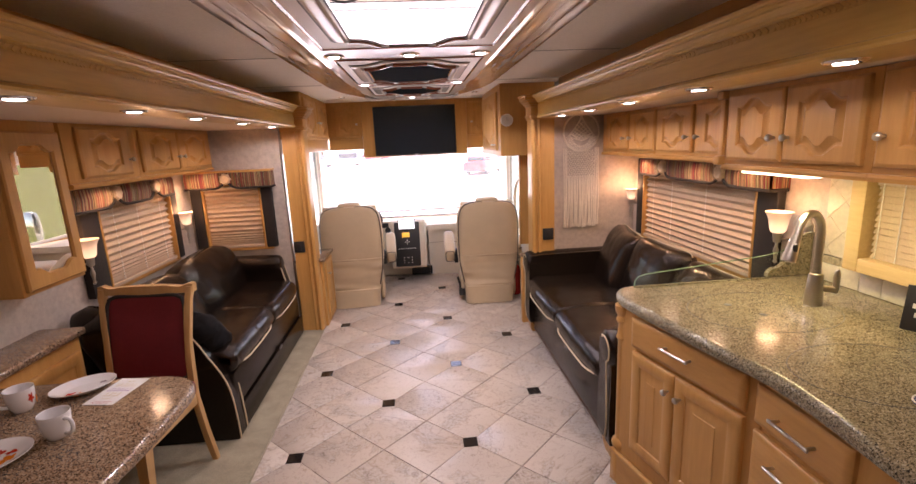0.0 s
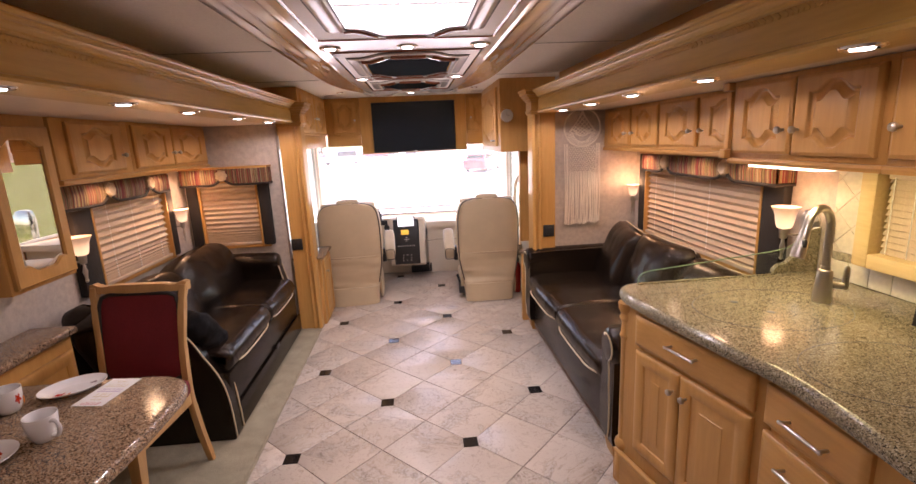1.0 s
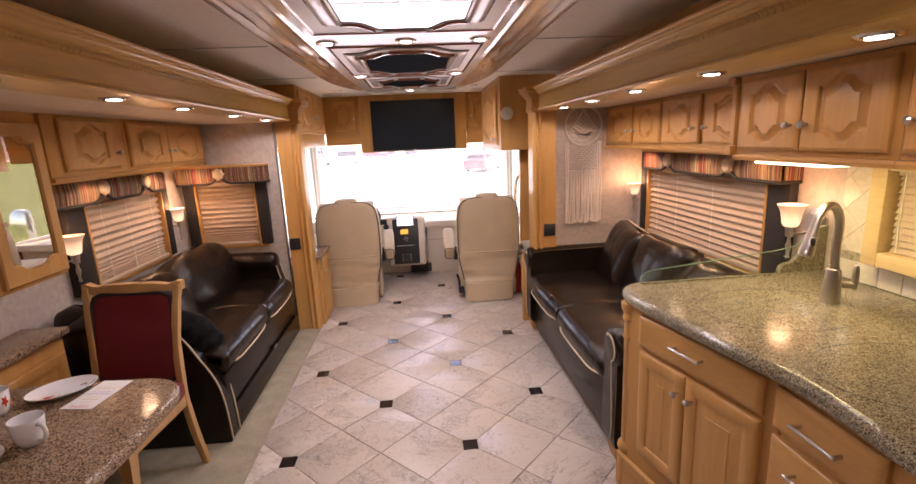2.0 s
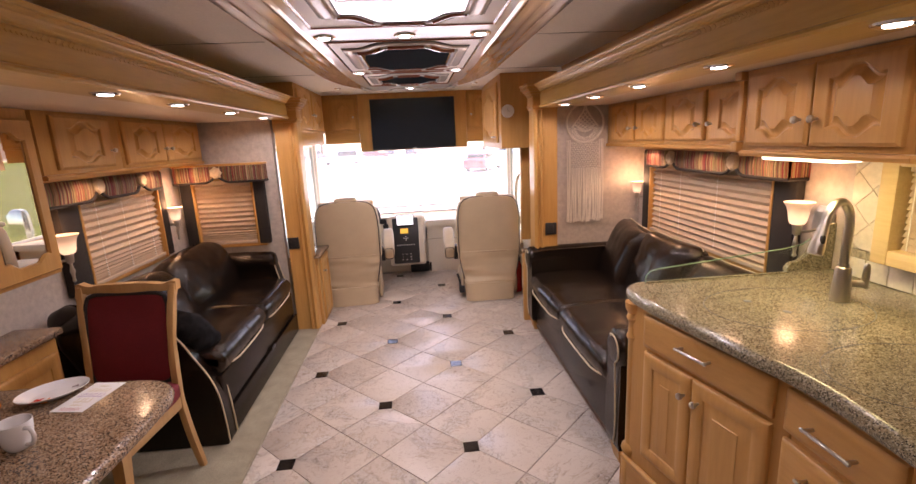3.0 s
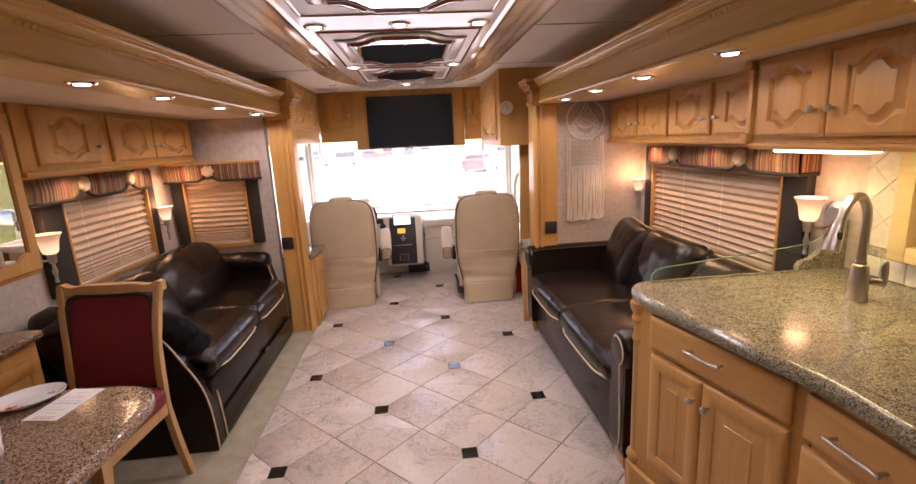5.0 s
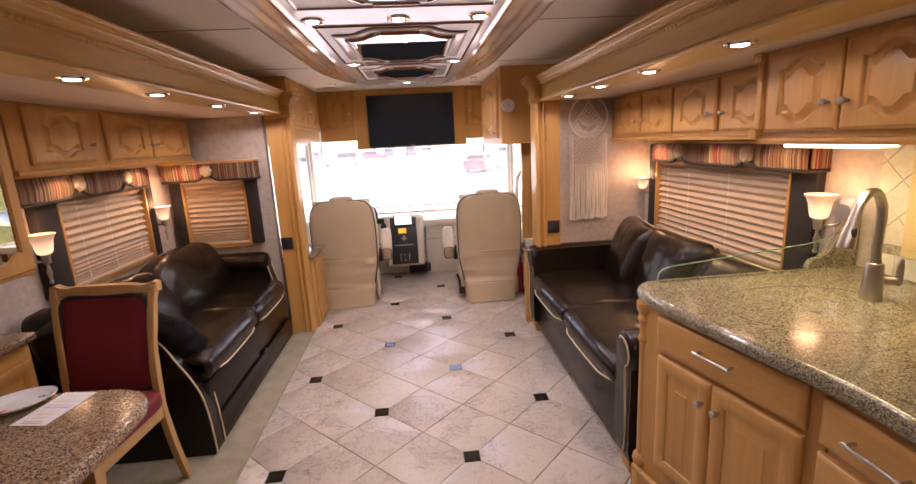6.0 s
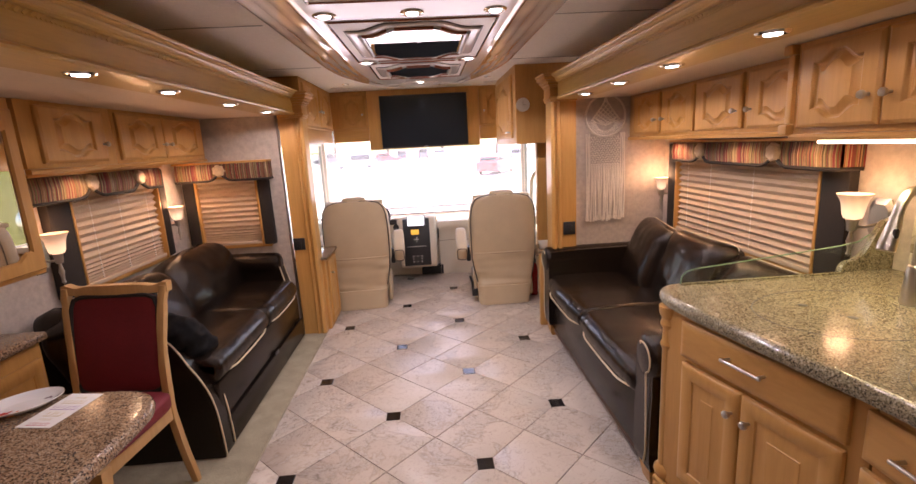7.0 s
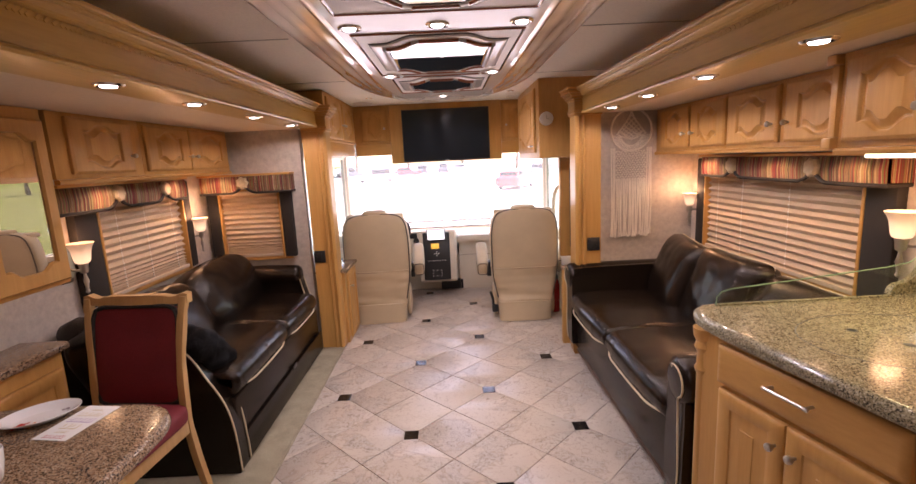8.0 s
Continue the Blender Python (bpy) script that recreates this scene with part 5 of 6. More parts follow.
for name, x, y0 in (("window_5", -1.29, 4.75), ("window_6", 1.30, 4.48)):
    t = thing(name, (x, 5.7, 0.62), "tinted cab side window with a pale trim", "window", kind="structure")
    part("pane", box(x - 0.003, x + 0.003, y0, 6.59, 0.62, 1.56), tinted_glass, t)
    fr = bmesh.new()
    for a, b_, c, d in ((y0, 6.59, 0.62, 0.64), (y0, 6.59, 1.54, 1.56), (y0, y0 + 0.02, 0.64, 1.54), (6.575, 6.59, 0.64, 1.54)):
        box(x - 0.012, x + 0.012, a, b_, c, d, 0.002, fr)
    part("seal", fr, white_trim, t)

# ---- overhead cabinets and television in the cab ----
t = thing("overhead_panel", (0.02, 5.5, 1.46), "maple panel behind the television over the windscreen", "panel", kind="structure")
part("board", box(-0.54, 0.613, 5.50, 5.56, 1.460, 2.058, 0.004), maple_v, t)
tv = thing("television", (0.02, 5.46, 1.48), "black flat television on the maple overhead panel", "television")
part("case", box(-0.410, 0.486, 5.455, 5.498, 1.468, 1.996, 0.005), black_plastic, tv)
part("screen", box(-0.400, 0.476, 5.451, 5.4555, 1.483, 1.986), screen_mat, tv, "dark glossy screen")
part("badge", box(0.02, 0.06, 5.4525, 5.4545, 1.472, 1.478), white_trim, tv)


def overhead(way, x, y, width, depth, z0, z1, zv, doors, label, arch=0.025):
    m = facing(way, x, y)
    t = thing("overhead_cabinet", m @ Vector((0, 0, zv)), label, "cabinet", "cab overhead cabinets")
    part("body", box(0, width, 0, depth, z0, z1, 0.003), maple_satin, t, m=m)
    if zv < z0:
        part("valance_board", box(0, width, 0.012, 0.03, zv, z0 - 0.001, 0.003), maple_x if way == "-y" else maple_y, t, m=m)
        part("moulding", box(0, width, -0.008, 0.01, z0 - 0.012, z0 + 0.008, 0.004), maple_x if way == "-y" else maple_y, t, m=m)
    for x0, x1, side in doors:
        md = m @ Matrix.Translation((x0, -0.001, z0 + 0.012))
        d = part("door", door_mesh(x1 - x0, z1 - z0 - 0.05, 0.018, 0.05, arch), maple_satin, t, m=md)
        knob(d, ((x1 - x0 - 0.028) if side > 0 else 0.028, -0.018, (z1 - z0) * 0.34), md, 0.012)
    return t


overhead("-y", -0.912, 5.52, 0.367, 0.5, 1.683, 2.058, 1.552, [(0.075, 0.345, 1)], "maple overhead cabinet beside the television")
overhead("-y", 0.618, 5.52, 0.30, 0.5, 1.655, 2.058, 1.515, [(0.02, 0.27, -1)], "narrow maple overhead cabinet beside the television")
overhead("+x", -0.908, 4.31, 1.20, 0.34, 1.683, 2.058, 1.552, [(0.06, 0.56, 1), (0.59, 1.10, -1)], "maple overhead cabinet above the driver")
m = facing("-x", 0.745, 5.30)
t = thing("overhead_cabinet", (0.98, 4.7, 1.452), "deep maple overhead cabinet above the entry, door closed", "cabinet", "cab overhead cabinets")
part("body", box(0.0, 1.06, 0.022, 0.50, 1.452, 2.058, 0.003), maple_v, t, m=m)
md = m @ Matrix.Translation((0.10, 0.021, 1.50))
d = part("door", door_mesh(0.84, 0.50, 0.02, 0.06, 0.03), maple_satin, t, m=md)
part("handle", tube([(0.80, -0.02, 0.05), (0.80, -0.045, 0.05), (0.72, -0.045, 0.05), (0.72, -0.02, 0.05)], 0.007, 8), nickel, d, "brushed nickel handle", m=md)
ck = thing("wall_clock", (0.824, 4.235, 1.754), "small round white dial on the maple cabinet", "clock")
part("rim", lathe([(0.053, 0.0), (0.053, -0.012), (0.046, -0.016), (0.045, -0.010)], (0.824, 4.238, 1.754), 32, "y", closed_top=False), white_trim, ck)
part("face", lathe([(0.046, -0.003), (0.045, -0.009), (0.01, -0.0095)], (0.824, 4.238, 1.754), 28, "y"), white_trim, ck)
part("hand", box(0.822, 0.826, 4.2265, 4.228, 1.754, 1.784), nickel, ck)
part("hand", box(0.824, 0.846, 4.2265, 4.228, 1.752, 1.756), nickel, ck)

# low cabinet beside the driver
t = thing("low_cabinet", (-0.95, 4.5, 0), "low maple cabinet with a side door beside the driver", "cabinet")
part("body", box(-1.08, -0.852, 4.31, 4.66, 0.0, 0.605, 0.003), maple_v, t)
part("front_board", box(-1.085, -0.852, 4.262, 4.308, 0.0, 0.605, 0.004), maple_v, t)
md = facing("+x", -0.851, 4.33) @ Matrix.Translation((0, 0, 0.03))
d = part("door", door_mesh(0.31, 0.55, 0.016, 0.05, 0.0), maple_v, t, m=md)
knob(d, (0.03, -0.016, 0.44), md, 0.011)
part("worktop", box(-1.085, -0.825, 4.235, 4.68, 0.606, 0.632, 0.01, seg=3), granite, t, "brown speckled granite")
t = thing("side_console", (-1.15, 5.2, 0), "pale side console beside the driver's seat", "console")
part("body", box(-1.255, -1.0, 4.68, 5.6, 0.0, 0.56, 0.03), beige_plastic, t)
for y in (4.9, 5.0, 5.1):
    part("switch", box(-1.08, -1.03, y, y + 0.06, 0.56, 0.575, 0.004), black_plastic, t)

# entry side: wooden jamb, step-well wall, grab handle, extinguisher
t = thing("entry_panel", (1.1, 4.5, 0), "maple jamb panel beside the entry with a narrow dark screen", "panel", kind="structure")
part("board", box(0.965, 1.268, 4.40, 4.46, 0.62, 1.45, 0.004), maple_v, t)
part("screen_door", box(1.042, 1.068, 4.385, 4.399, 0.70, 1.36, 0.004), black_plastic, t, "narrow dark insect screen")
tagged(part("wall_panel", box(1.262, 1.2695, 5.01, 6.58, 0.0, 0.61, 0.003), maple_satin), "brown wooden panel below the passenger window", "panel", kind="structure")
t = thing("entry_console", (1.13, 4.7, 0), "beige entry console with switches", "console")
part("body", box(1.055, 1.265, 4.05, 5.0, 0.0, 0.60, 0.02), beige_plastic, t)
for y in (4.3, 4.42, 4.54):
    part("switch", box(1.065, 1.10, y, y + 0.07, 0.60, 0.615, 0.004), black_plastic, t)
t = thing("low_partition", (1.0, 4.0, 0), "narrow maple end panel at the sofa's end", "panel")
part("board", box(0.885, 0.995, 4.0, 4.05, 0.0, 0.60, 0.004), maple_v, t)
part("top", box(0.875, 1.0, 3.985, 4.06, 0.601, 0.622, 0.006), granite, t, "granite cap")
t = thing("grab_handle", (1.2, 5.0, 0.9), "curved beige grab handle beside the entry", "handle")
part("bar", tube(curve([(1.265, 5.0, 1.19), (1.13, 5.0, 1.185), (1.085, 5.0, 1.165), (1.055, 5.0, 1.115), (1.043, 5.0, 1.04), (1.040, 5.0, 0.85), (1.06, 5.0, 0.70), (1.265, 5.0, 0.66)], 5), 0.017, 12), beige_plastic, t)
t = thing("fire_extinguisher", (1.005, 4.80, 0), "red fire extinguisher beside the passenger seat", "fire extinguisher")
red_paint = material("red_enamel", (0.35, 0.015, 0.012), 0.25)
part("bottle", lathe([(0.034, 0.0), (0.037, 0.01), (0.037, 0.26), (0.028, 0.30), (0.013, 0.32)], (1.005, 4.80, 0.0), 20), red_paint, t)
part("valve", box(0.985, 1.025, 4.78, 4.82, 0.32, 0.36, 0.006), black_plastic, t, "black valve head")

# ---- kitchen ----
def wave_line():
    """The countertop's front edge, from its far corner towards the back of the coach."""
    pts = [(1.10, 2.133), (0.972, 2.13), (0.912, 2.10), (0.880, 2.04), (0.872, 1.95), (0.888, 1.82), (0.911, 1.70), (0.938, 1.55), (0.963, 1.42), (0.983, 1.33), (0.997, 1.24), (0.998, 1.15), (0.992, 1.05), (0.982, 0.95), (0.975, 0.85), (0.975, 0.55)]
    return [(p.x, p.y) for p in curve([(a, b, 0) for a, b in pts], 5)]


t = thing("kitchen_countertop", (1.3, 1.3, 0.873), "polished speckled tan and black granite kitchen countertop", "countertop")
edge = wave_line()
outline = edge + [(1.846, 0.55), (1.846, 2.13)]


def slab_ring(inset, z):
    ring = []
    n = len(edge)
    for i, (a, b) in enumerate(edge):
        p, q = edge[max(i - 1, 0)], edge[min(i + 1, n - 1)]
        d = Vector((q[0] - p[0], q[1] - p[1])).normalized()
        ring.append((a - d.y * inset, b + d.x * inset, z))
    return ring + [(1.846, 0.55, z), (1.846, 2.13 - inset, z)]


part("slab", loops(bmesh.new(), [slab_ring(0.012, 0.871), slab_ring(0.003, 0.875), slab_ring(0.0, 0.889), slab_ring(0.004, 0.902), slab_ring(0.014, 0.910), slab_ring(0.022, 0.9128), slab_ring(0.026, 0.913), slab_ring(0.034, 0.913)]), counter_granite, t)
# inlaid covers of the two sinks
for cx, cy, r in ((1.32, 1.72, 0.25), (1.30, 1.22, 0.22)):
    part("sink_cover_joint", tube([(cx + r * 1.1 * math.cos(a * math.pi / 24), cy + r * 0.85 * math.sin(a * math.pi / 24), 0.9125) for a in range(48)], 0.0016, 6, closed=True), black_plastic, t, "thin dark joint of an inlaid sink cover")
for x, y in ((1.292, 1.676), (1.235, 1.80)):
    part("finger_hole", lathe([(0.014, 0.001), (0.013, 0.0015), (0.004, 0.0012)], (x, y, 0.913), 16), black_plastic, t, "dark finger hole")
t = thing("granite_splash", (1.6, 2.11, 0.914), "curved granite upstand at the countertop's end", "splashback")
prof = [(1.635, 0.914), (1.64, 0.935), (1.66, 0.952), (1.69, 0.958), (1.725, 0.985), (1.75, 1.03), (1.775, 1.08), (1.80, 1.108), (1.845, 1.118), (1.845, 0.914)]
sp = [(p.x, p.y) for p in curve([(a, b, 0) for a, b in prof[:-1]], 4)] + [prof[-1]]
b = extrude(sp, "y", 2.102, 2.127)
part("slab", b, counter_granite, t)
t = thing("glass_screen", (1.25, 2.1, 0.914), "low clear glass screen with a green edge on the countertop", "glass screen")
prof = [(0.985, 0.916), (0.988, 0.945), (1.005, 0.963), (1.04, 0.972), (1.30, 0.995), (1.60, 1.022), (1.68, 1.035), (1.72, 1.06), (1.72, 0.99), (1.66, 0.957), (1.632, 0.935), (1.632, 0.916)]
part("pane", extrude(prof, "y", 2.086, 2.095), clear_glass, t)
green_edge = material("green_glass_edge", (0.20, 0.30, 0.19), 0.15)
part("edge", tube([(a, 2.0905, b) for a, b in prof[:8]], 0.0024, 6), green_edge, t, "polished green glass edge")
part("rail", box(0.985, 1.632, 2.082, 2.099, 0.9135, 0.918), counter_granite, t)

# base cabinet with an angled front, then a straight drawer bank
t = thing("base_cabinet", (1.3, 1.6, 0), "honey maple kitchen base cabinet with a drawer over two doors", "cabinet", "kitchen base cabinets")
fa, fb = Vector((0.885, 1.98)), Vector((1.04, 1.33))
part("body", extrude([(fa.x, fa.y), (fb.x, fb.y), (1.845, fb.y), (1.845, 2.06), (0.94, 2.06)], "z", 0.10, 0.868), maple_v, t)
part("plinth", extrude([(fa.x - 0.022, fa.y + 0.035), (fb.x - 0.022, fb.y + 0.002), (1.78, fb.y + 0.002), (1.78, 2.065), (0.915, 2.065)], "z", 0.0, 0.150), maple_y, t)
part("base_moulding", tube([(fa.x - 0.016, fa.y + 0.03, 0.156), (fb.x - 0.016, fb.y, 0.156)], 0.012, 10), maple_y, t)
ang = math.degrees(math.atan2(fb.y - fa.y, fb.x - fa.x))
face = pose(fa.x, fa.y, 0, 0, 0, ang)
dm = face @ Matrix.Translation((0.08, -0.001, 0.722))
d = part("drawer", loops(bmesh.new(), [[(x, y, z) for x, z in plane_ring(0.542, 0.128, i, 0)] for i, y in ((0, 0), (0, -0.012), (0.004, -0.017), (0.012, -0.019), (0.016, -0.0205), (0.022, -0.0205))]), maple_y, t, m=dm)
bar_handle(d, 0.206, 0.324, 0.077, dm)
for i in (0, 1):
    w = 0.240 if i == 0 else 0.288
    dm = face @ Matrix.Translation((0.088 if i == 0 else 0.332, -0.001, 0.245))
    d = part("door", door_mesh(w, 0.457, 0.02, 0.055, 0.0), maple_v, t, m=dm)
    knob(d, (w - 0.022 if i == 0 else 0.036, -0.02, 0.384), dm)
part("corner_post", lathe([(0.03, 0.0), (0.04, 0.02), (0.04, 0.150), (0.030, 0.165), (0.038, 0.180), (0.042, 0.195), (0.038, 0.210), (0.026, 0.222), (0.026, 0.70), (0.034, 0.72), (0.028, 0.735), (0.026, 0.78), (0.036, 0.80), (0.030, 0.82), (0.04, 0.84), (0.042, 0.868)], (0.903, 1.998, 0), 18), maple_v, t, "turned maple corner post")
t = thing("drawer_cabinet", (1.4, 0.9, 0), "honey maple kitchen drawer bank with nickel bar handles", "cabinet", "kitchen base cabinets")
part("body", box(1.04, 1.845, 0.60, 1.325, 0.10, 0.868, 0.003), maple_v, t)
part("plinth", box(1.03, 1.845, 0.60, 1.325, 0.0, 0.150), maple_y, t)
face = facing("-x", 1.04, 1.338)
for z, h in ((0.712, 0.128), (0.475, 0.212), (0.24, 0.212)):
    dm = face @ Matrix.Translation((0.0, -0.001, z))
    d = part("drawer", loops(bmesh.new(), [[(x, y, q) for x, q in plane_ring(0.328, h, i, 0)] for i, y in ((0, 0), (0, -0.012), (0.004, -0.017), (0.012, -0.019), (0.016, -0.0205), (0.022, -0.0205))]), maple_y, t, m=dm)
    bar_handle(d, 0.102, 0.226, h - 0.063, dm)

# faucet
t = thing("faucet", (1.52, 1.70, 0.913), "brushed nickel gooseneck pull-down kitchen faucet", "faucet")
fx, fy = 1.545, 1.74
part("body", lathe([(0.031, 0.0), (0.0315, 0.004), (0.029, 0.05), (0.0245, 0.118), (0.0225, 0.124), (0.0165, 0.127), (0.0165, 0.140)], (fx, fy, 0.914), 28), nickel, t)
arc = [(fx, fy, 1.04), (fx, fy, 1.15), (fx, fy, 1.20), (fx - 0.008, fy - 0.002, 1.238), (fx - 0.037, fy - 0.01, 1.272), (fx - 0.075, fy - 0.02, 1.276), (fx - 0.110, fy - 0.03, 1.250), (fx - 0.128, fy - 0.035, 1.205)]
part("neck", tube(curve(arc, 5), 0.0145, 18), nickel, t, "curved nickel neck")
e, dd = Vector((fx - 0.128, fy - 0.035, 1.205)), Vector((-0.03, -0.01, -0.088))
part("spray_head", tube([e, e + dd * 0.2, e + dd * 0.9, e + dd * 1.1], [0.016, 0.0175, 0.024, 0.023], 18), nickel, t, "ribbed nickel spray head")
part("button", pillow(e + dd * 0.5 + Vector((-0.006, -0.019, 0.0)), (0.008, 0.006, 0.016), 3, 8), black_plastic, t, "black spray button")
part("lever", tube([(fx + 0.01, fy - 0.006, 0.982), (fx + 0.04, fy - 0.020, 0.980), (fx + 0.058, fy - 0.029, 0.980)], 0.0125, 14), nickel, t)
part("lever_blade", pillow((fx + 0.060, fy - 0.030, 1.010), (0.010, 0.009, 0.047), 3.5, 10), nickel, t)

# chalk sign, leaf dish
t = thing("chalkboard_sign", (1.62, 1.42, 0.913), "small black chalkboard sign with white lettering on the countertop", "sign")
ms = pose(1.630, 1.478, 0.914, -12, 0, -62)
part("board", box(0, 0.22, -0.006, 0.006, 0, 0.152, 0.002), black_plastic, t, m=ms)
for x, z, w in ((0.030, 0.112, 0.13), (0.022, 0.076, 0.14), (0.030, 0.046, 0.12), (0.045, 0.016, 0.07)):
    part("writing", box(x, x + w, -0.0075, -0.0062, z, z + 0.016), white_trim, t, "line of white chalk writing", m=ms)
t = thing("patterned_dish", (1.22, 1.02, 0.913), "small blue and red patterned dish on the countertop", "dish")
part("bowl", pillow((1.262, 1.045, 0.926), (0.055, 0.034, 0.013), 2.2, 10), material("blue_glaze", (0.06, 0.07, 0.16), 0.2), t)
part("rim", tube([(1.262 + 0.056 * math.cos(a / 3), 1.045 + 0.035 * math.sin(a / 3), 0.930) for a in range(19)], 0.0022, 6), china, t)

# backsplash: one flat bed, square tiles set on edge, a border and a row of square tiles
cream_tile = speckle("cream_wall_tile", (0.66, 0.60, 0.47), 0.25, 40.0, 0.1, 0.05)
border_tile = speckle("stone_border_tile", (0.42, 0.36, 0.24), 0.4, 90.0, 0.45, 0.2)
splash = structure("backsplash", box(1.836, 1.849, 0.55, 2.03, 0.914, 1.46), material("cream_grout", (0.52, 0.45, 0.33), 0.8), "cream tiled kitchen backsplash", "backsplash")
for k in range(16):
    y = 2.028 - k * 0.097
    part("tile", box(1.828, 1.837, y - 0.0945, y, 0.916, 0.995, 0.002), cream_tile, splash)
    part("border_tile", box(1.826, 1.837, y - 0.0955, y, 0.998, 1.032, 0.002), border_tile, splash)
s = 0.098
for i in range(-3, 14):
    for j in range(-3, 14):
        cy, cz = 2.08 - (i - j) * s / math.sqrt(2), 1.07 + (i + j) * s / math.sqrt(2)
        h = s / math.sqrt(2) - 0.0017
        if 1.75 < cy < 2.16 and 0.98 < cz < 1.52:
            poly = [(cy - h, cz), (cy, cz - h), (cy + h, cz), (cy, cz + h)]

            def clip(p, ax, lim, keep):
                out = []
                for a, b in zip(p, p[1:] + p[:1]):
                    ia, ib = keep * (a[ax] - lim) >= 0, keep * (b[ax] - lim) >= 0
                    if ia:
                        out.append(a)
                    if ia != ib:
                        f = (lim - a[ax]) / (b[ax] - a[ax])
                        out.append((a[0] + f * (b[0] - a[0]), a[1] + f * (b[1] - a[1])))
                return out
            for ax, lim, keep in ((0, 2.028, -1), (0, 1.87, 1), (1, 1.036, 1), (1, 1.458, -1)):
                poly = clip(poly, ax, lim, keep)
                if len(poly) < 3:
                    break
            if len(poly) >= 3:
                part("tile", extrude(poly, "x", 1.828, 1.837), cream_tile, splash)

# ---- macrame hanging ----
rope_mat = speckle("cream_cotton_cord", (0.83, 0.75, 0.65), 0.9, 300.0, 0.2, 0.5)
MX, MY = 1.376, 3.935
t = thing("macrame_hanging", (MX, MY, 1.78), "cream knotted macrame wall hanging with a ring and long fringe", "wall hanging")
R = 0.148
part("ring", tube([(MX + R * math.cos(a * math.pi / 24), MY, 1.625 + R * math.sin(a * math.pi / 24)) for a in range(48)], 0.008, 8, closed=True), rope_mat, t, "cord-wrapped ring")
web = bmesh.new()
for k in range(30):
    a = math.pi * (1.08 + 0.84 * k / 29)
    tube([(MX + R * math.cos(a), MY, 1.625 + R * math.sin(a)), (MX + 0.5 * R * math.cos(a), MY, 1.60 + 0.55 * R * math.sin(a))], 0.0032, 5, web)
for k in range(7):
    f = k / 6
    tube([(MX - 0.11 + 0.11 * f, MY, 1.60 + 0.13 * f), (MX - 0.02 + 0.11 * f, MY, 1.56 + 0.06 * f)], 0.0035, 5, web)
    tube([(MX + 0.11 - 0.11 * f, MY, 1.60 + 0.13 * f), (MX + 0.02 - 0.11 * f, MY - 0.003, 1.56 + 0.06 * f)], 0.0035, 5, web)
for pts in ([(-0.10, 1.60), (-0.02, 1.71), (0.0, 1.765)], [(0.10, 1.60), (0.02, 1.71), (0.0, 1.765)], [(-0.09, 1.62), (0.0, 1.56), (0.09, 1.62)], [(-0.06, 1.66), (0.03, 1.60), (0.10, 1.58)], [(0, 1.765), (0, 1.80)]):
    tube(curve([(MX + a, MY - 0.004, b) for a, b in pts]), 0.006, 6, web)
part("knotted_web", web, rope_mat, t)
knots = bmesh.new()
for i in range(11):
    for j in range(13):
        a = MX - 0.105 + 0.020 * i
        b_ = 1.275 + 0.0165 * j
        m2 = pose(a + (0.010 if j % 2 else 0), MY, b_, 0, 45 if (i + j) % 2 else -45, 0) @ Matrix.Diagonal((0.0125, 0.009, 0.0065, 1))
        v = bmesh.ops.create_icosphere(knots, subdivisions=1, radius=0.85)["verts"]
        bmesh.ops.transform(knots, matrix=m2, verts=v)
part("knot_panel", knots, rope_mat, t)
random.seed(5)
for k in range(23):
    f = k / 22
    x = MX - 0.145 + 0.29 * f
    top = 1.50 if f < 0.10 or f > 0.90 else 1.275
    end = 0.845 + random.uniform(-0.01, 0.012) + 0.01 * f
    mid = (top + end) / 2
    part("fringe_cord", tube(curve([(x, MY, top), (x + random.uniform(-0.006, 0.006), MY - random.uniform(0, 0.008), mid + 0.1), (x + random.uniform(-0.006, 0.006), MY - random.uniform(0, 0.01), mid - 0.1), (x + random.uniform(-0.006, 0.006), MY - random.uniform(0, 0.006), end)], 3), [0.0046] * 9 + [0.0085], 6), rope_mat, t)

# ---- dining table, chair, crockery ----
t = thing("dining_table", (-1.35, 1.4, 0), "dining table with a polished brown granite top and rounded corner", "table")
pts = [(-1.855, 1.935), (-1.3, 1.945), (-1.02, 1.938), (-0.915, 1.905), (-0.857, 1.835), (-0.838, 1.73), (-0.838, 1.50), (-0.85, 1.35), (-0.88, 1.15), (-0.95, 0.95), (-1.1, 0.80), (-1.3, 0.74), (-1.855, 0.74)]
te = [(p.x, p.y) for p in curve([(a, b, 0) for a, b in pts], 5)]


def table_ring(inset, z):
    ring = []
    n = len(te)
    for i, (a, b) in enumerate(te):
        p, q = te[max(i - 1, 0)], te[min(i + 1, n - 1)]
        d = Vector((q[0] - p[0], q[1] - p[1])).normalized()
        ring.append((a + d.y * inset, b - d.x * inset, z))
    return ring


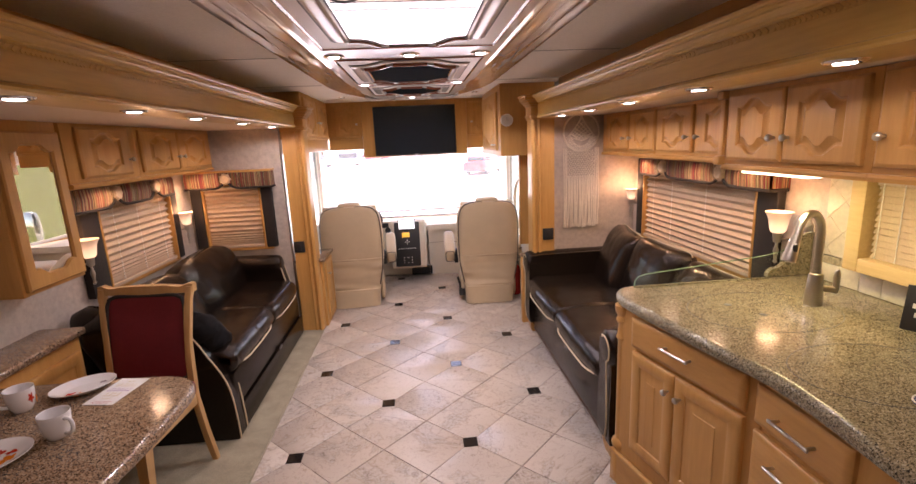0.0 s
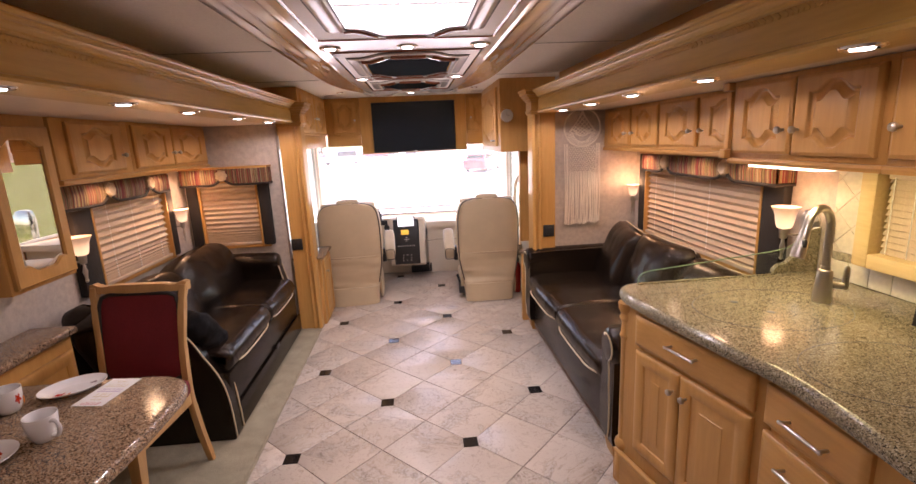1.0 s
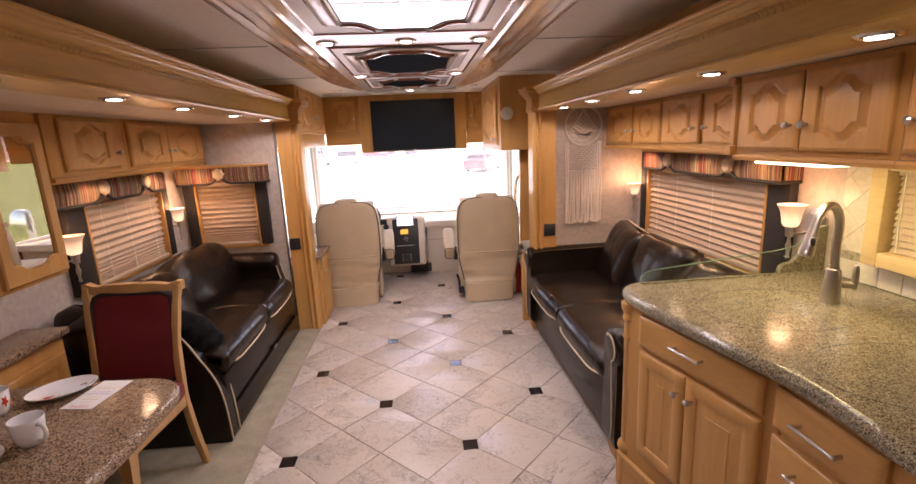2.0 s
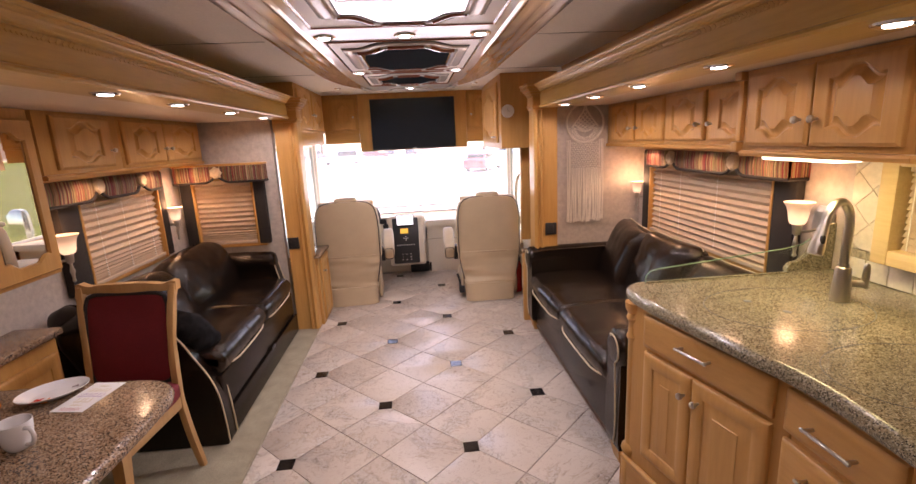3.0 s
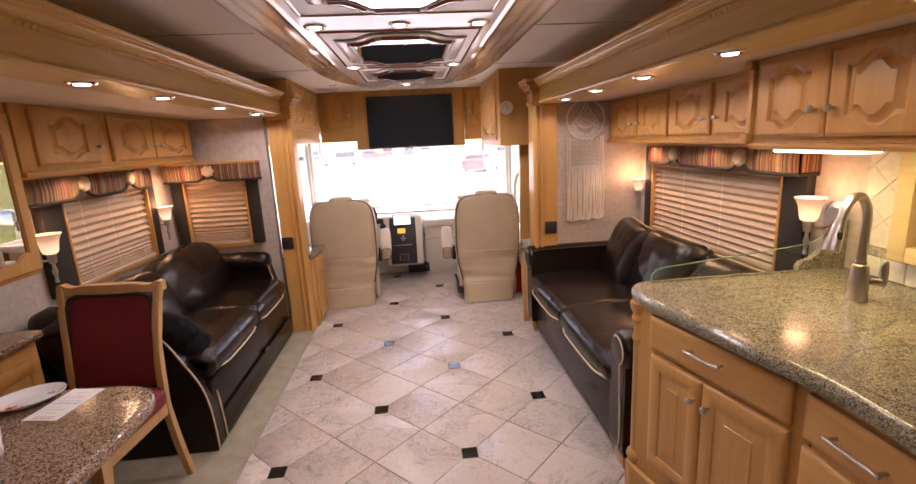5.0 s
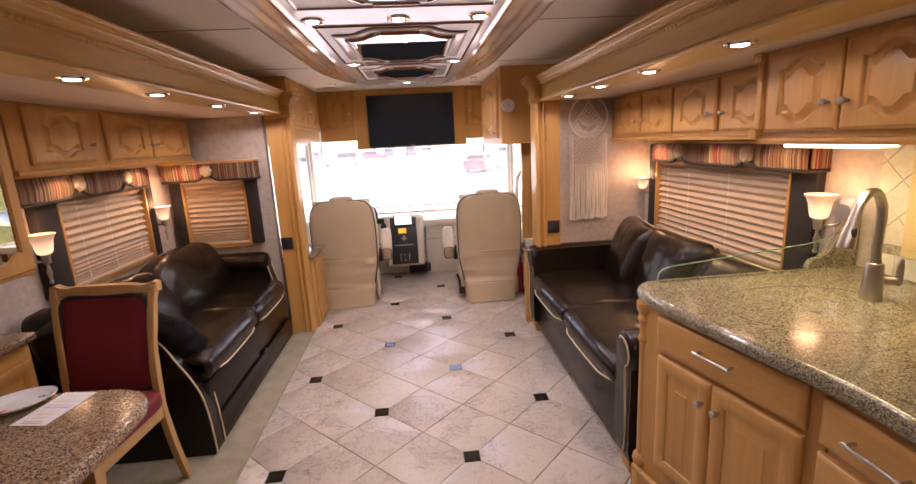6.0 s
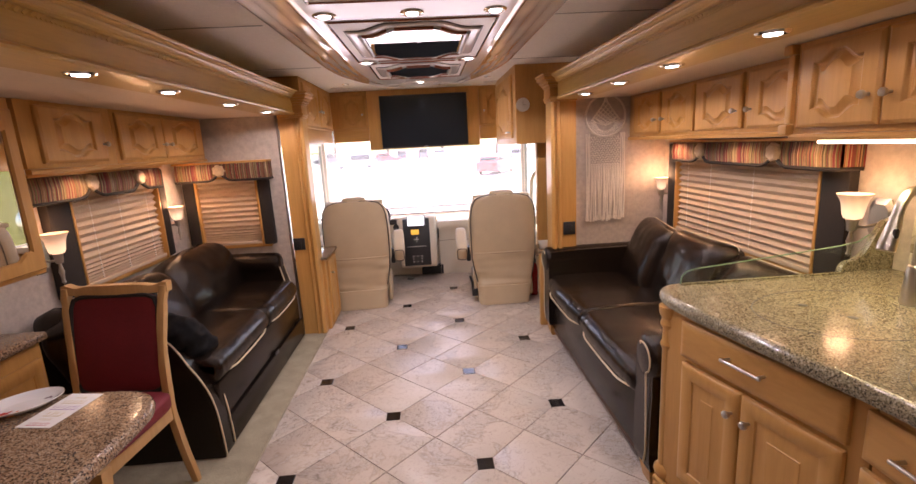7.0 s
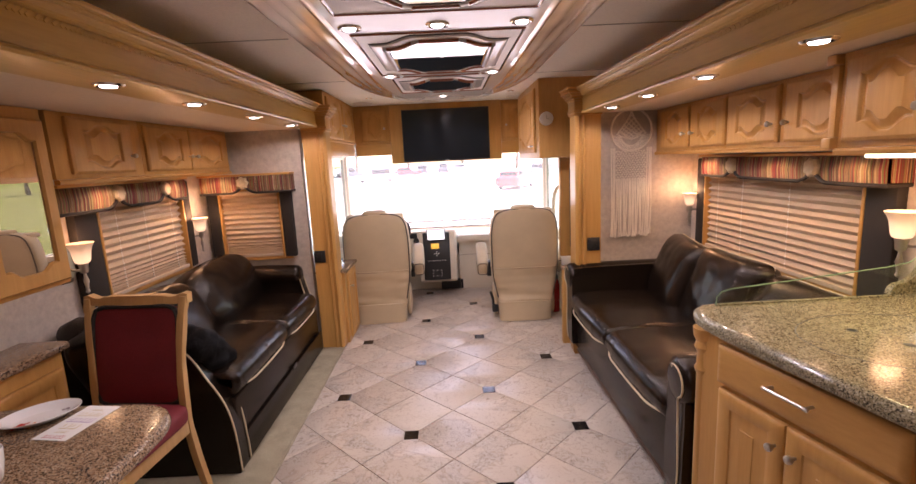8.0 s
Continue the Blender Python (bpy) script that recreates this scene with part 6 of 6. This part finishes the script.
part("tabletop", loops(bmesh.new(), [table_ring(0.014, 0.700), table_ring(0.004, 0.704), table_ring(0.0, 0.718), table_ring(0.004, 0.731), table_ring(0.014, 0.738), table_ring(0.022, 0.7398), table_ring(0.026, 0.74), table_ring(0.034, 0.74)]), granite, t)
part("pedestal", box(-1.62, -1.36, 1.2, 1.5, 0.006, 0.699, 0.02), maple_v, t, "boxed maple pedestal")


def dining_chair(m, origin):
    """Drawn facing -y, about the middle of its back legs."""
    t = thing("dining_chair", origin, "pale maple dining chair with wine-red padded back and seat", "chair")
    hw = 0.215
    for s in (-1, 1):
        post = [(s * 0.222, 0.0, 0.0), (s * 0.208, -0.035, 0.22), (s * 0.200, -0.05, 0.42), (s * 0.200, -0.035, 0.65), (s * 0.210, 0.0, 0.84), (s * 0.218, 0.018, 0.915), (s * 0.218, 0.022, 0.935)]
        rings = []
        for p in curve(post, 4):
            w, d = 0.0150, 0.015
            rings.append([(p.x - w, p.y - d, p.z), (p.x + w, p.y - d, p.z), (p.x + w, p.y + d, p.z), (p.x - w, p.y + d, p.z)])
        b = loops(bmesh.new(), rings)
        bmesh.ops.bevel(b, geom=[e for e in b.edges if abs((e.verts[0].co - e.verts[1].co).normalized().z) > 0.8], offset=0.006, segments=2, profile=0.5, affect="EDGES")
        part("back_post", b, chair_wood, t, m=m)
        leg = [(s * 0.225, -0.50, 0.0), (s * 0.215, -0.49, 0.2), (s * 0.212, -0.475, 0.41)]
        rings = []
        for p, w in zip(curve(leg, 3), (0.016, 0.017, 0.018, 0.019, 0.021, 0.023, 0.025)):
            rings.append([(p.x - w, p.y - w, p.z), (p.x + w, p.y - w, p.z), (p.x + w, p.y + w, p.z), (p.x - w, p.y + w, p.z)])
        part("leg", loops(bmesh.new(), rings), chair_wood, t, m=m)
        part("seat_rail", box(s * 0.205 - 0.012, s * 0.205 + 0.012, -0.455, -0.07, 0.355, 0.412, 0.004), chair_wood, t, m=m)
    part("seat_rail", box(-0.19, 0.19, -0.49, -0.466, 0.355, 0.412, 0.004), chair_wood, t, m=m)
    part("seat_rail", box(-0.185, 0.185, -0.062, -0.038, 0.355, 0.412, 0.004), chair_wood, t, m=m)
    rail = []
    for i in range(25):
        u = -1 + 2 * i / 24
        x = u * 0.236
        lift = 0.012 * math.exp(-((abs(u) - 0.93) / 0.10) ** 2) - 0.006 * math.exp(-((abs(u) - 0.70) / 0.12) ** 2) + 0.008 * (1 - u * u)
        h = 0.028
        rail.append([(x, 0.000 + 0.012 * u * u, 0.905), (x, 0.036 + 0.012 * u * u, 0.905), (x, 0.040 + 0.012 * u * u, 0.938 + lift), (x, 0.004 + 0.012 * u * u, 0.938 + lift)])
    b = loops(bmesh.new(), rail)
    part("top_rail", b, chair_wood, t, m=m)
    rings = []
    pad = []
    for k in range(48):
        c, s = math.cos(2 * math.pi * k / 48), math.sin(2 * math.pi * k / 48)
        q = (abs(c) ** 9 + abs(s) ** 9) ** (-1 / 9)
        pad.append((0.185 + 0.196 * c * q, 0.214 + 0.214 * s * q))
    for inset, dy in ((0.0, 0.0), (0.006, -0.014), (0.03, -0.022), (0.08, -0.025)):
        rings.append([((a - 0.185) * (1 - inset / 0.185), -0.038 + dy + 0.058 * (b_ / 0.42) ** 1.5, 0.475 + 0.21 + (b_ - 0.21) * (1 - inset / 0.21)) for a, b_ in pad])
    back = part("back_pad", loops(bmesh.new(), rings), red_fabric, t, "wine-red padded back", m=m)
    part("back_piping", tube([((a - 0.185) * 0.985, -0.052 + 0.058 * (b_ / 0.42) ** 1.5, 0.475 + 0.21 + (b_ - 0.21) * 0.985) for a, b_ in pad], 0.010, 8, closed=True), black_fabric, back, "black braided piping", m=m)
    seat = part("seat", pillow((0, -0.262, 0.445), (0.236, 0.232, 0.040), 6, 14, 0, 0, 0.35), red_fabric, t, "wine-red padded seat", m=m)
    return t


dining_chair(pose(-1.342, 2.455, 0.006, 0, 0, -5) @ Matrix.Diagonal((1, 1, 1.015, 1)), (-1.342, 2.455, 0.006))

leaf_red = material("red_leaf_glaze", (0.50, 0.045, 0.02), 0.2)
leaf_orange = material("orange_leaf_glaze", (0.68, 0.20, 0.02), 0.2)
sketch = material("grey_sketch_glaze", (0.30, 0.24, 0.26), 0.2)


def leaf_shape(size):
    pts = []
    for k in range(20):
        a = 2 * math.pi * k / 20
        r = size * (0.45 + 0.55 * abs(math.cos(2.5 * a)) ** 1.5)
        pts.append((r * math.cos(a), 0.55 * r * math.sin(a)))
    return pts


def leaf(parent, m, size, mat):
    pts = leaf_shape(size)
    part("leaf_motif", loops(bmesh.new(), [[(a, b, 0.0) for a, b in pts], [(a, b, 0.0008) for a, b in pts]]), mat, parent, m=m)


def plate(cx, cy, rx, ry, turn, leaves):
    t = thing("plate", (cx, cy, 0.741), "white oval china plate with red maple leaf decoration", "plate", "crockery")
    m = pose(cx, cy, 0.741, 0, 0, turn)
    rings = []
    for f, z in ((0.45, 0.0), (0.62, 0.003), (0.86, 0.014), (1.0, 0.022), (1.0, 0.025), (0.86, 0.018), (0.66, 0.007), (0.55, 0.006), (0.2, 0.006)):
        rings.append([(rx * f * math.cos(a * math.pi / 24), ry * f * math.sin(a * math.pi / 24), z) for a in range(48)])
    part("dish", loops(bmesh.new(), rings), china, t, m=m)
    for x, y, s, rz, mat in leaves:
        leaf(t, m @ pose(x, y, 0.0075 + 0.012 * max(0.0, math.hypot(x / rx, y / ry) - 0.6) / 0.3, 0, 0, rz), s, mat)
    return t


plate(-1.262, 1.850, 0.103, 0.076, 37, [(-0.050, -0.022, 0.028, 20, leaf_red), (-0.022, -0.046, 0.022, 60, leaf_orange), (0.062, 0.012, 0.016, 0, sketch)])
plate(-1.275, 1.405, 0.135, 0.10, 40, [(0.07, -0.02, 0.034, 30, leaf_orange), (0.05, 0.03, 0.038, 70, leaf_red), (0.085, 0.012, 0.022, 10, leaf_red), (0.02, -0.05, 0.028, 0, leaf_orange)])


def mug(cx, cy, turn):
    t = thing("mug", (cx, cy, 0.741), "white china mug with red leaf decoration", "mug", "crockery")
    m = pose(cx, cy, 0.741, 0, 0, turn)
    prof = [(0.024, 0.0), (0.027, 0.002), (0.036, 0.02), (0.041, 0.05), (0.043, 0.082), (0.0425, 0.084), (0.040, 0.082), (0.038, 0.05), (0.033, 0.02), (0.02, 0.008)]
    b = part("cup", lathe(prof, (0, 0, 0), 32), china, t, m=m)
    part("handle", tube(curve([(0.038, 0, 0.068), (0.062, 0, 0.070), (0.072, 0, 0.048), (0.060, 0, 0.024), (0.034, 0, 0.018)]), 0.0058, 10), china, b, m=m)
    for a, z, s, mat in ((150, 0.05, 0.020, leaf_red), (185, 0.035, 0.016, leaf_orange), (215, 0.045, 0.016, sketch)):
        c = m @ Matrix.Rotation(radians(a), 4, "Z") @ Matrix.Translation((0.041, 0, z)) @ Matrix.Rotation(radians(90), 4, "Y")
        leaf(b, c, s, mat)
    return t


mug(-1.143, 1.545, -20)
mug(-1.392, 1.735, 200)
pale_mauve = material("pale_mauve_ink", (0.40, 0.28, 0.46), 0.5)
pale_red, pale_gold = material("pale_red_ink", (0.52, 0.16, 0.17), 0.5), material("pale_gold_ink", (0.62, 0.52, 0.34), 0.5)
t = thing("table_card", (-1.13, 1.80, 0.741), "white printed card with lines of coloured writing on the table", "card")
mc = pose(-1.128, 1.822, 0.7412, 0, 0, 81)
part("sheet", box(-0.095, 0.095, -0.057, 0.057, 0, 0.0008), material("white_card", (0.78, 0.76, 0.74), 0.5), t, m=mc)
for x, w, n, tall, mat in ((-0.086, 0.034, 9, 0.016, pale_red), (-0.058, 0.020, 5, 0.010, pale_gold), (-0.038, 0.030, 2, 0.026, pale_gold), (-0.002, 0.044, 5, 0.024, pale_mauve), (0.034, 0.040, 4, 0.020, pale_gold), (0.066, 0.020, 6, 0.008, pale_gold)):
    for k in range(n):
        y = -w + 2 * w * (k + 0.5) / n
        for dx, dy, lx, ly in ((0.0, -0.32, tall, 0.12), (0.0, 0.10, 0.16 * tall, 0.7), (0.45 * tall, 0.30, 0.5 * tall, 0.12)):
            q = 2 * w / n
            part("writing", box(x + dx, x + dx + lx, y + (dy - ly / 2) * q, y + (dy + ly / 2) * q, 0.0008, 0.0011), mat, t, m=mc)

# ---- outside ----
lot_mat = speckle("pale_gravel", (0.46, 0.44, 0.42), 0.9, 3.0, 0.15, 0.1)
grass_mat = speckle("mown_grass", (0.145, 0.16, 0.058), 0.95, 2.0, 0.25, 0.1, Specular_IOR_Level=0.0)
G = -0.95
structure("ground", box(-400, 400, -300, 500, G - 0.5, G), grass_mat, "mown green grass reaching to the horizon", "ground")
structure("parking_lot", extrude([(-160, -2), (1.5, -2), (3.2, 9), (120, 300), (-160, 300)], "z", G, G + 0.01), lot_mat, "pale gravel parking lot in bright sun", "parking lot")


def car(cx, cy, turn, colour, size, lab, group="parked cars"):
    m = pose(cx, cy, G + 0.01, 0, 0, turn)
    t = thing("car", (cx, cy, G + 0.01), lab, "car", group)
    l, w, h = size
    paint = material("car_paint", colour, 0.3, Coat_Weight=0.6)
    b = extrude([(-l / 2, 0.25), (l / 2, 0.25), (l / 2, 0.62), (l / 2 - 0.15, 0.80), (l * 0.2, 0.92), (-l / 2 + 0.1, 0.95), (-l / 2, 0.8)], "y", -w / 2, w / 2)
    bmesh.ops.bevel(b, geom=list(b.edges), offset=0.07, segments=2, profile=0.5, affect="EDGES")
    part("body", b, paint, t, m=m)
    b = extrude([(-l * 0.42, 0.9), (l * 0.20, 0.9), (l * 0.06, h - 0.05), (l * 0.0, h), (-l * 0.30, h), (-l * 0.36, h - 0.08)], "y", -w / 2 + 0.12, w / 2 - 0.12)
    bmesh.ops.bevel(b, geom=list(b.edges), offset=0.06, segments=2, profile=0.5, affect="EDGES")
    part("cabin", b, paint, t, m=m)
    glassy = screen_mat
    part("side_window", box(-l * 0.33, l * 0.08, -w / 2 + 0.10, w / 2 - 0.10, 1.0, h - 0.14, 0.02), glassy, t, m=m)
    part("rear_window", box(-l * 0.405, -l * 0.35, -w / 2 + 0.25, w / 2 - 0.25, 1.02, h - 0.16, 0.02), glassy, t, m=m)
    for x in (-l * 0.31, l * 0.31):
        for y in (-w / 2 + 0.02, w / 2 - 0.20):
            wh = part("wheel", lathe([(0.2, 0.0), (0.33, 0.01), (0.34, 0.1), (0.33, 0.18), (0.2, 0.19)], (x, y, 0.335), 20, "y"), black_plastic, t, m=m)
            part("rim", lathe([(0.19, -0.004), (0.17, -0.012), (0.05, -0.015)], (x, y, 0.335), 14, "y"), chrome, wh, m=m)
    for y in (-w / 2 + 0.2, w / 2 - 0.35):
        part("tail_light", box(-l / 2 - 0.01, -l / 2 + 0.04, y, y + 0.16, 0.62, 0.78, 0.01), red_paint, t, m=m)
        part("headlight", box(l / 2 - 0.06, l / 2 + 0.01, y, y + 0.18, 0.52, 0.64, 0.01), white_trim, t, m=m)
    return t


car(-9.3, 62, 186, (0.75, 0.72, 0.70), (5.6, 1.9, 1.75), "white pickup-sized car parked on the lot")
car(5.3, 37.5, 62, (0.50, 0.04, 0.045), (4.4, 1.75, 1.42), "red car parked on the lot")
car(-6.6, 78, 10, (0.50, 0.05, 0.06), (4.4, 1.8, 1.5), "dark red car parked far across the lot")
car(-4.4, 88, 80, (0.06, 0.07, 0.09), (4.6, 1.8, 1.7), "dark car parked far across the lot")
car(-0.6, 90, 80, (0.10, 0.11, 0.13), (4.6, 1.8, 1.8), "dark car parked far across the lot")
car(2.5, 88, 10, (0.60, 0.58, 0.57), (4.6, 1.8, 1.5), "silver car parked far across the lot")
car(10.4, 54, 70, (0.42, 0.42, 0.43), (4.6, 1.8, 1.6), "grey car parked far across the lot")
car(-17.5, 86, 60, (0.06, 0.07, 0.09), (4.8, 1.9, 1.8), "dark car parked far across the lot")


def tree(cx, cy, h, seed):
    rnd = random.Random(seed)
    t = thing("tree", (cx, cy, G), "leafy green tree at the edge of the lot", "tree", "far trees")
    b = tube([(cx, cy, G), (cx + 0.2, cy, G + h * 0.25), (cx, cy + 0.1, G + h * 0.6)], [0.35, 0.25, 0.1], 8)
    for k in range(6):
        a = k * 1.05 + seed
        z = G + h * (0.28 + 0.05 * k)
        tube([(cx, cy, z), (cx + math.cos(a) * h * 0.22, cy + math.sin(a) * h * 0.22, z + h * 0.16)], [0.12, 0.04], 6, b)
    part("trunk", b, material("bark", (0.12, 0.08, 0.05), 0.9), t)
    pts, faces = [], []
    for k in range(900):
        u, v, r = rnd.uniform(0, 6.283), rnd.uniform(-1, 1), rnd.random() ** 0.4
        q = math.sqrt(1 - v * v)
        wob = 0.8 + 0.35 * noise.noise(Vector((math.cos(u) * 1.7, math.sin(u) * 1.7, v * 2 + seed)))
        c = Vector((cx + math.cos(u) * q * r * h * 0.36 * wob, cy + math.sin(u) * q * r * h * 0.36 * wob, G + h * 0.64 + v * r * h * 0.38 * wob))
        mm = Euler((rnd.uniform(0, 6), rnd.uniform(0, 6), rnd.uniform(0, 6))).to_matrix()
        i = len(pts)
        for p in ((-0.4, -0.25, 0), (0.4, -0.2, 0.08), (0.35, 0.3, 0), (-0.3, 0.28, 0.1)):
            pts.append(c + mm @ Vector(p))
        faces.append((i, i + 1, i + 2, i + 3))
    me = bpy.data.meshes.new("crown")
    me.from_pydata(pts, [], faces)
    me.materials.append(leaf_mat)
    o = new("crown", me)
    o.parent = t
    o.location = -Vector((cx, cy, G))


leaf_mat = speckle("tree_leaves", (0.06, 0.11, 0.03), 0.7, 1.0, 0.4, 0.1)
for k, (x, y, h) in enumerate(((-30, 95, 11), (-19, 100, 13), (-8, 96, 10), (3, 102, 12), (14, 98, 11), (25, 100, 13), (38, 92, 10), (52, 88, 12), (66, 80, 11), (78, 70, 12), (90, 66, 10))):
    tree(x, y, h, k + 1)
t = thing("side_mirror", (1.62, 6.3, 0.9), "chrome outside mirror on an arm beside the windscreen", "side mirror")
part("arm", tube(curve([(1.33, 6.60, 0.56), (1.5, 6.56, 0.53), (1.62, 6.42, 0.56)]), 0.02, 10), chrome, t)
part("housing", pillow((1.62, 6.40, 0.75), (0.11, 0.06, 0.21), 3.5, 14), chrome, t)
part("glass", box(1.53, 1.71, 6.332, 6.342, 0.56, 0.90, 0.004), mirror_mat, t)

# ---- floor tiles ----
CX, CY = -0.2335, 2.847


def clip_poly(p, ax, lim, keep):
    out = []
    for a, b in zip(p, p[1:] + p[:1]):
        ia, ib = keep * (a[ax] - lim) >= 0, keep * (b[ax] - lim) >= 0
        if ia:
            out.append(a)
        if ia != ib:
            f = (lim - a[ax]) / (b[ax] - a[ax])
            out.append((a[0] + f * (b[0] - a[0]), a[1] + f * (b[1] - a[1])))
    return out


def lattice(u, v):
    k = 0.467 / 2
    return CX + (u + v) * k, CY + (v - u) * k


def slab_mesh(poly, z0, z1):
    cx, cy = sum(p[0] for p in poly) / len(poly), sum(p[1] for p in poly) / len(poly)
    bm = bmesh.new()
    inner = []
    for a, b in poly:
        d = Vector((cx - a, cy - b)).normalized() * 0.0025
        inner.append((a + d.x, b + d.y, z1))
    loops(bm, [[(a, b, z0) for a, b in poly], [(a, b, z1 - 0.0015) for a, b in poly], inner])
    return bm


GAP, CUT = 0.0018, 0.040
for u in range(-16, 16):
    for v in range(-16, 16):
        cx, cy = lattice(u + 0.5, v + 0.5)
        if not (-1.2 < cx < 1.35 and 0.9 < cy < 6.2):
            continue
        corners = [lattice(u, v), lattice(u + 1, v), lattice(u + 1, v + 1), lattice(u, v + 1)]
        idx = [(u, v), (u + 1, v), (u + 1, v + 1), (u, v + 1)]
        poly = []
        for k, (p, (a, b)) in enumerate(zip(corners, idx)):
            q0, q1 = Vector(corners[k - 1]), Vector(corners[(k + 1) % 4])
            p = Vector(p)
            if a % 2 == 0 and b % 2 == 0:
                cut = CUT * math.sqrt(2)
                poly += [tuple(p + (q0 - p).normalized() * cut), tuple(p + (q1 - p).normalized() * cut)]
            else:
                poly.append(tuple(p))
        c = Vector((cx, cy))
        shrink = 1 - 2 * GAP / 0.33
        poly = [tuple(c + (Vector(p) - c) * shrink) for p in poly]
        poly = clip_poly(poly, 0, -0.888, 1)
        if len(poly) >= 3:
            poly = clip_poly(poly, 1, 6.05, -1)
        if len(poly) >= 3:
            part("tile", slab_mesh(poly, -0.006, 0.0), tile_mat, floor)
for u in range(-16, 18, 2):
    for v in range(-16, 18, 2):
        x, y = lattice(u, v)
        if -0.86 < x < 1.3 and 0.9 < y < 6.0:
            h = CUT - GAP * 0.7
            part("tile_insert", slab_mesh([(x - h, y - h), (x + h, y - h), (x + h, y + h), (x - h, y + h)], -0.006, 0.0), insert_mat, floor)
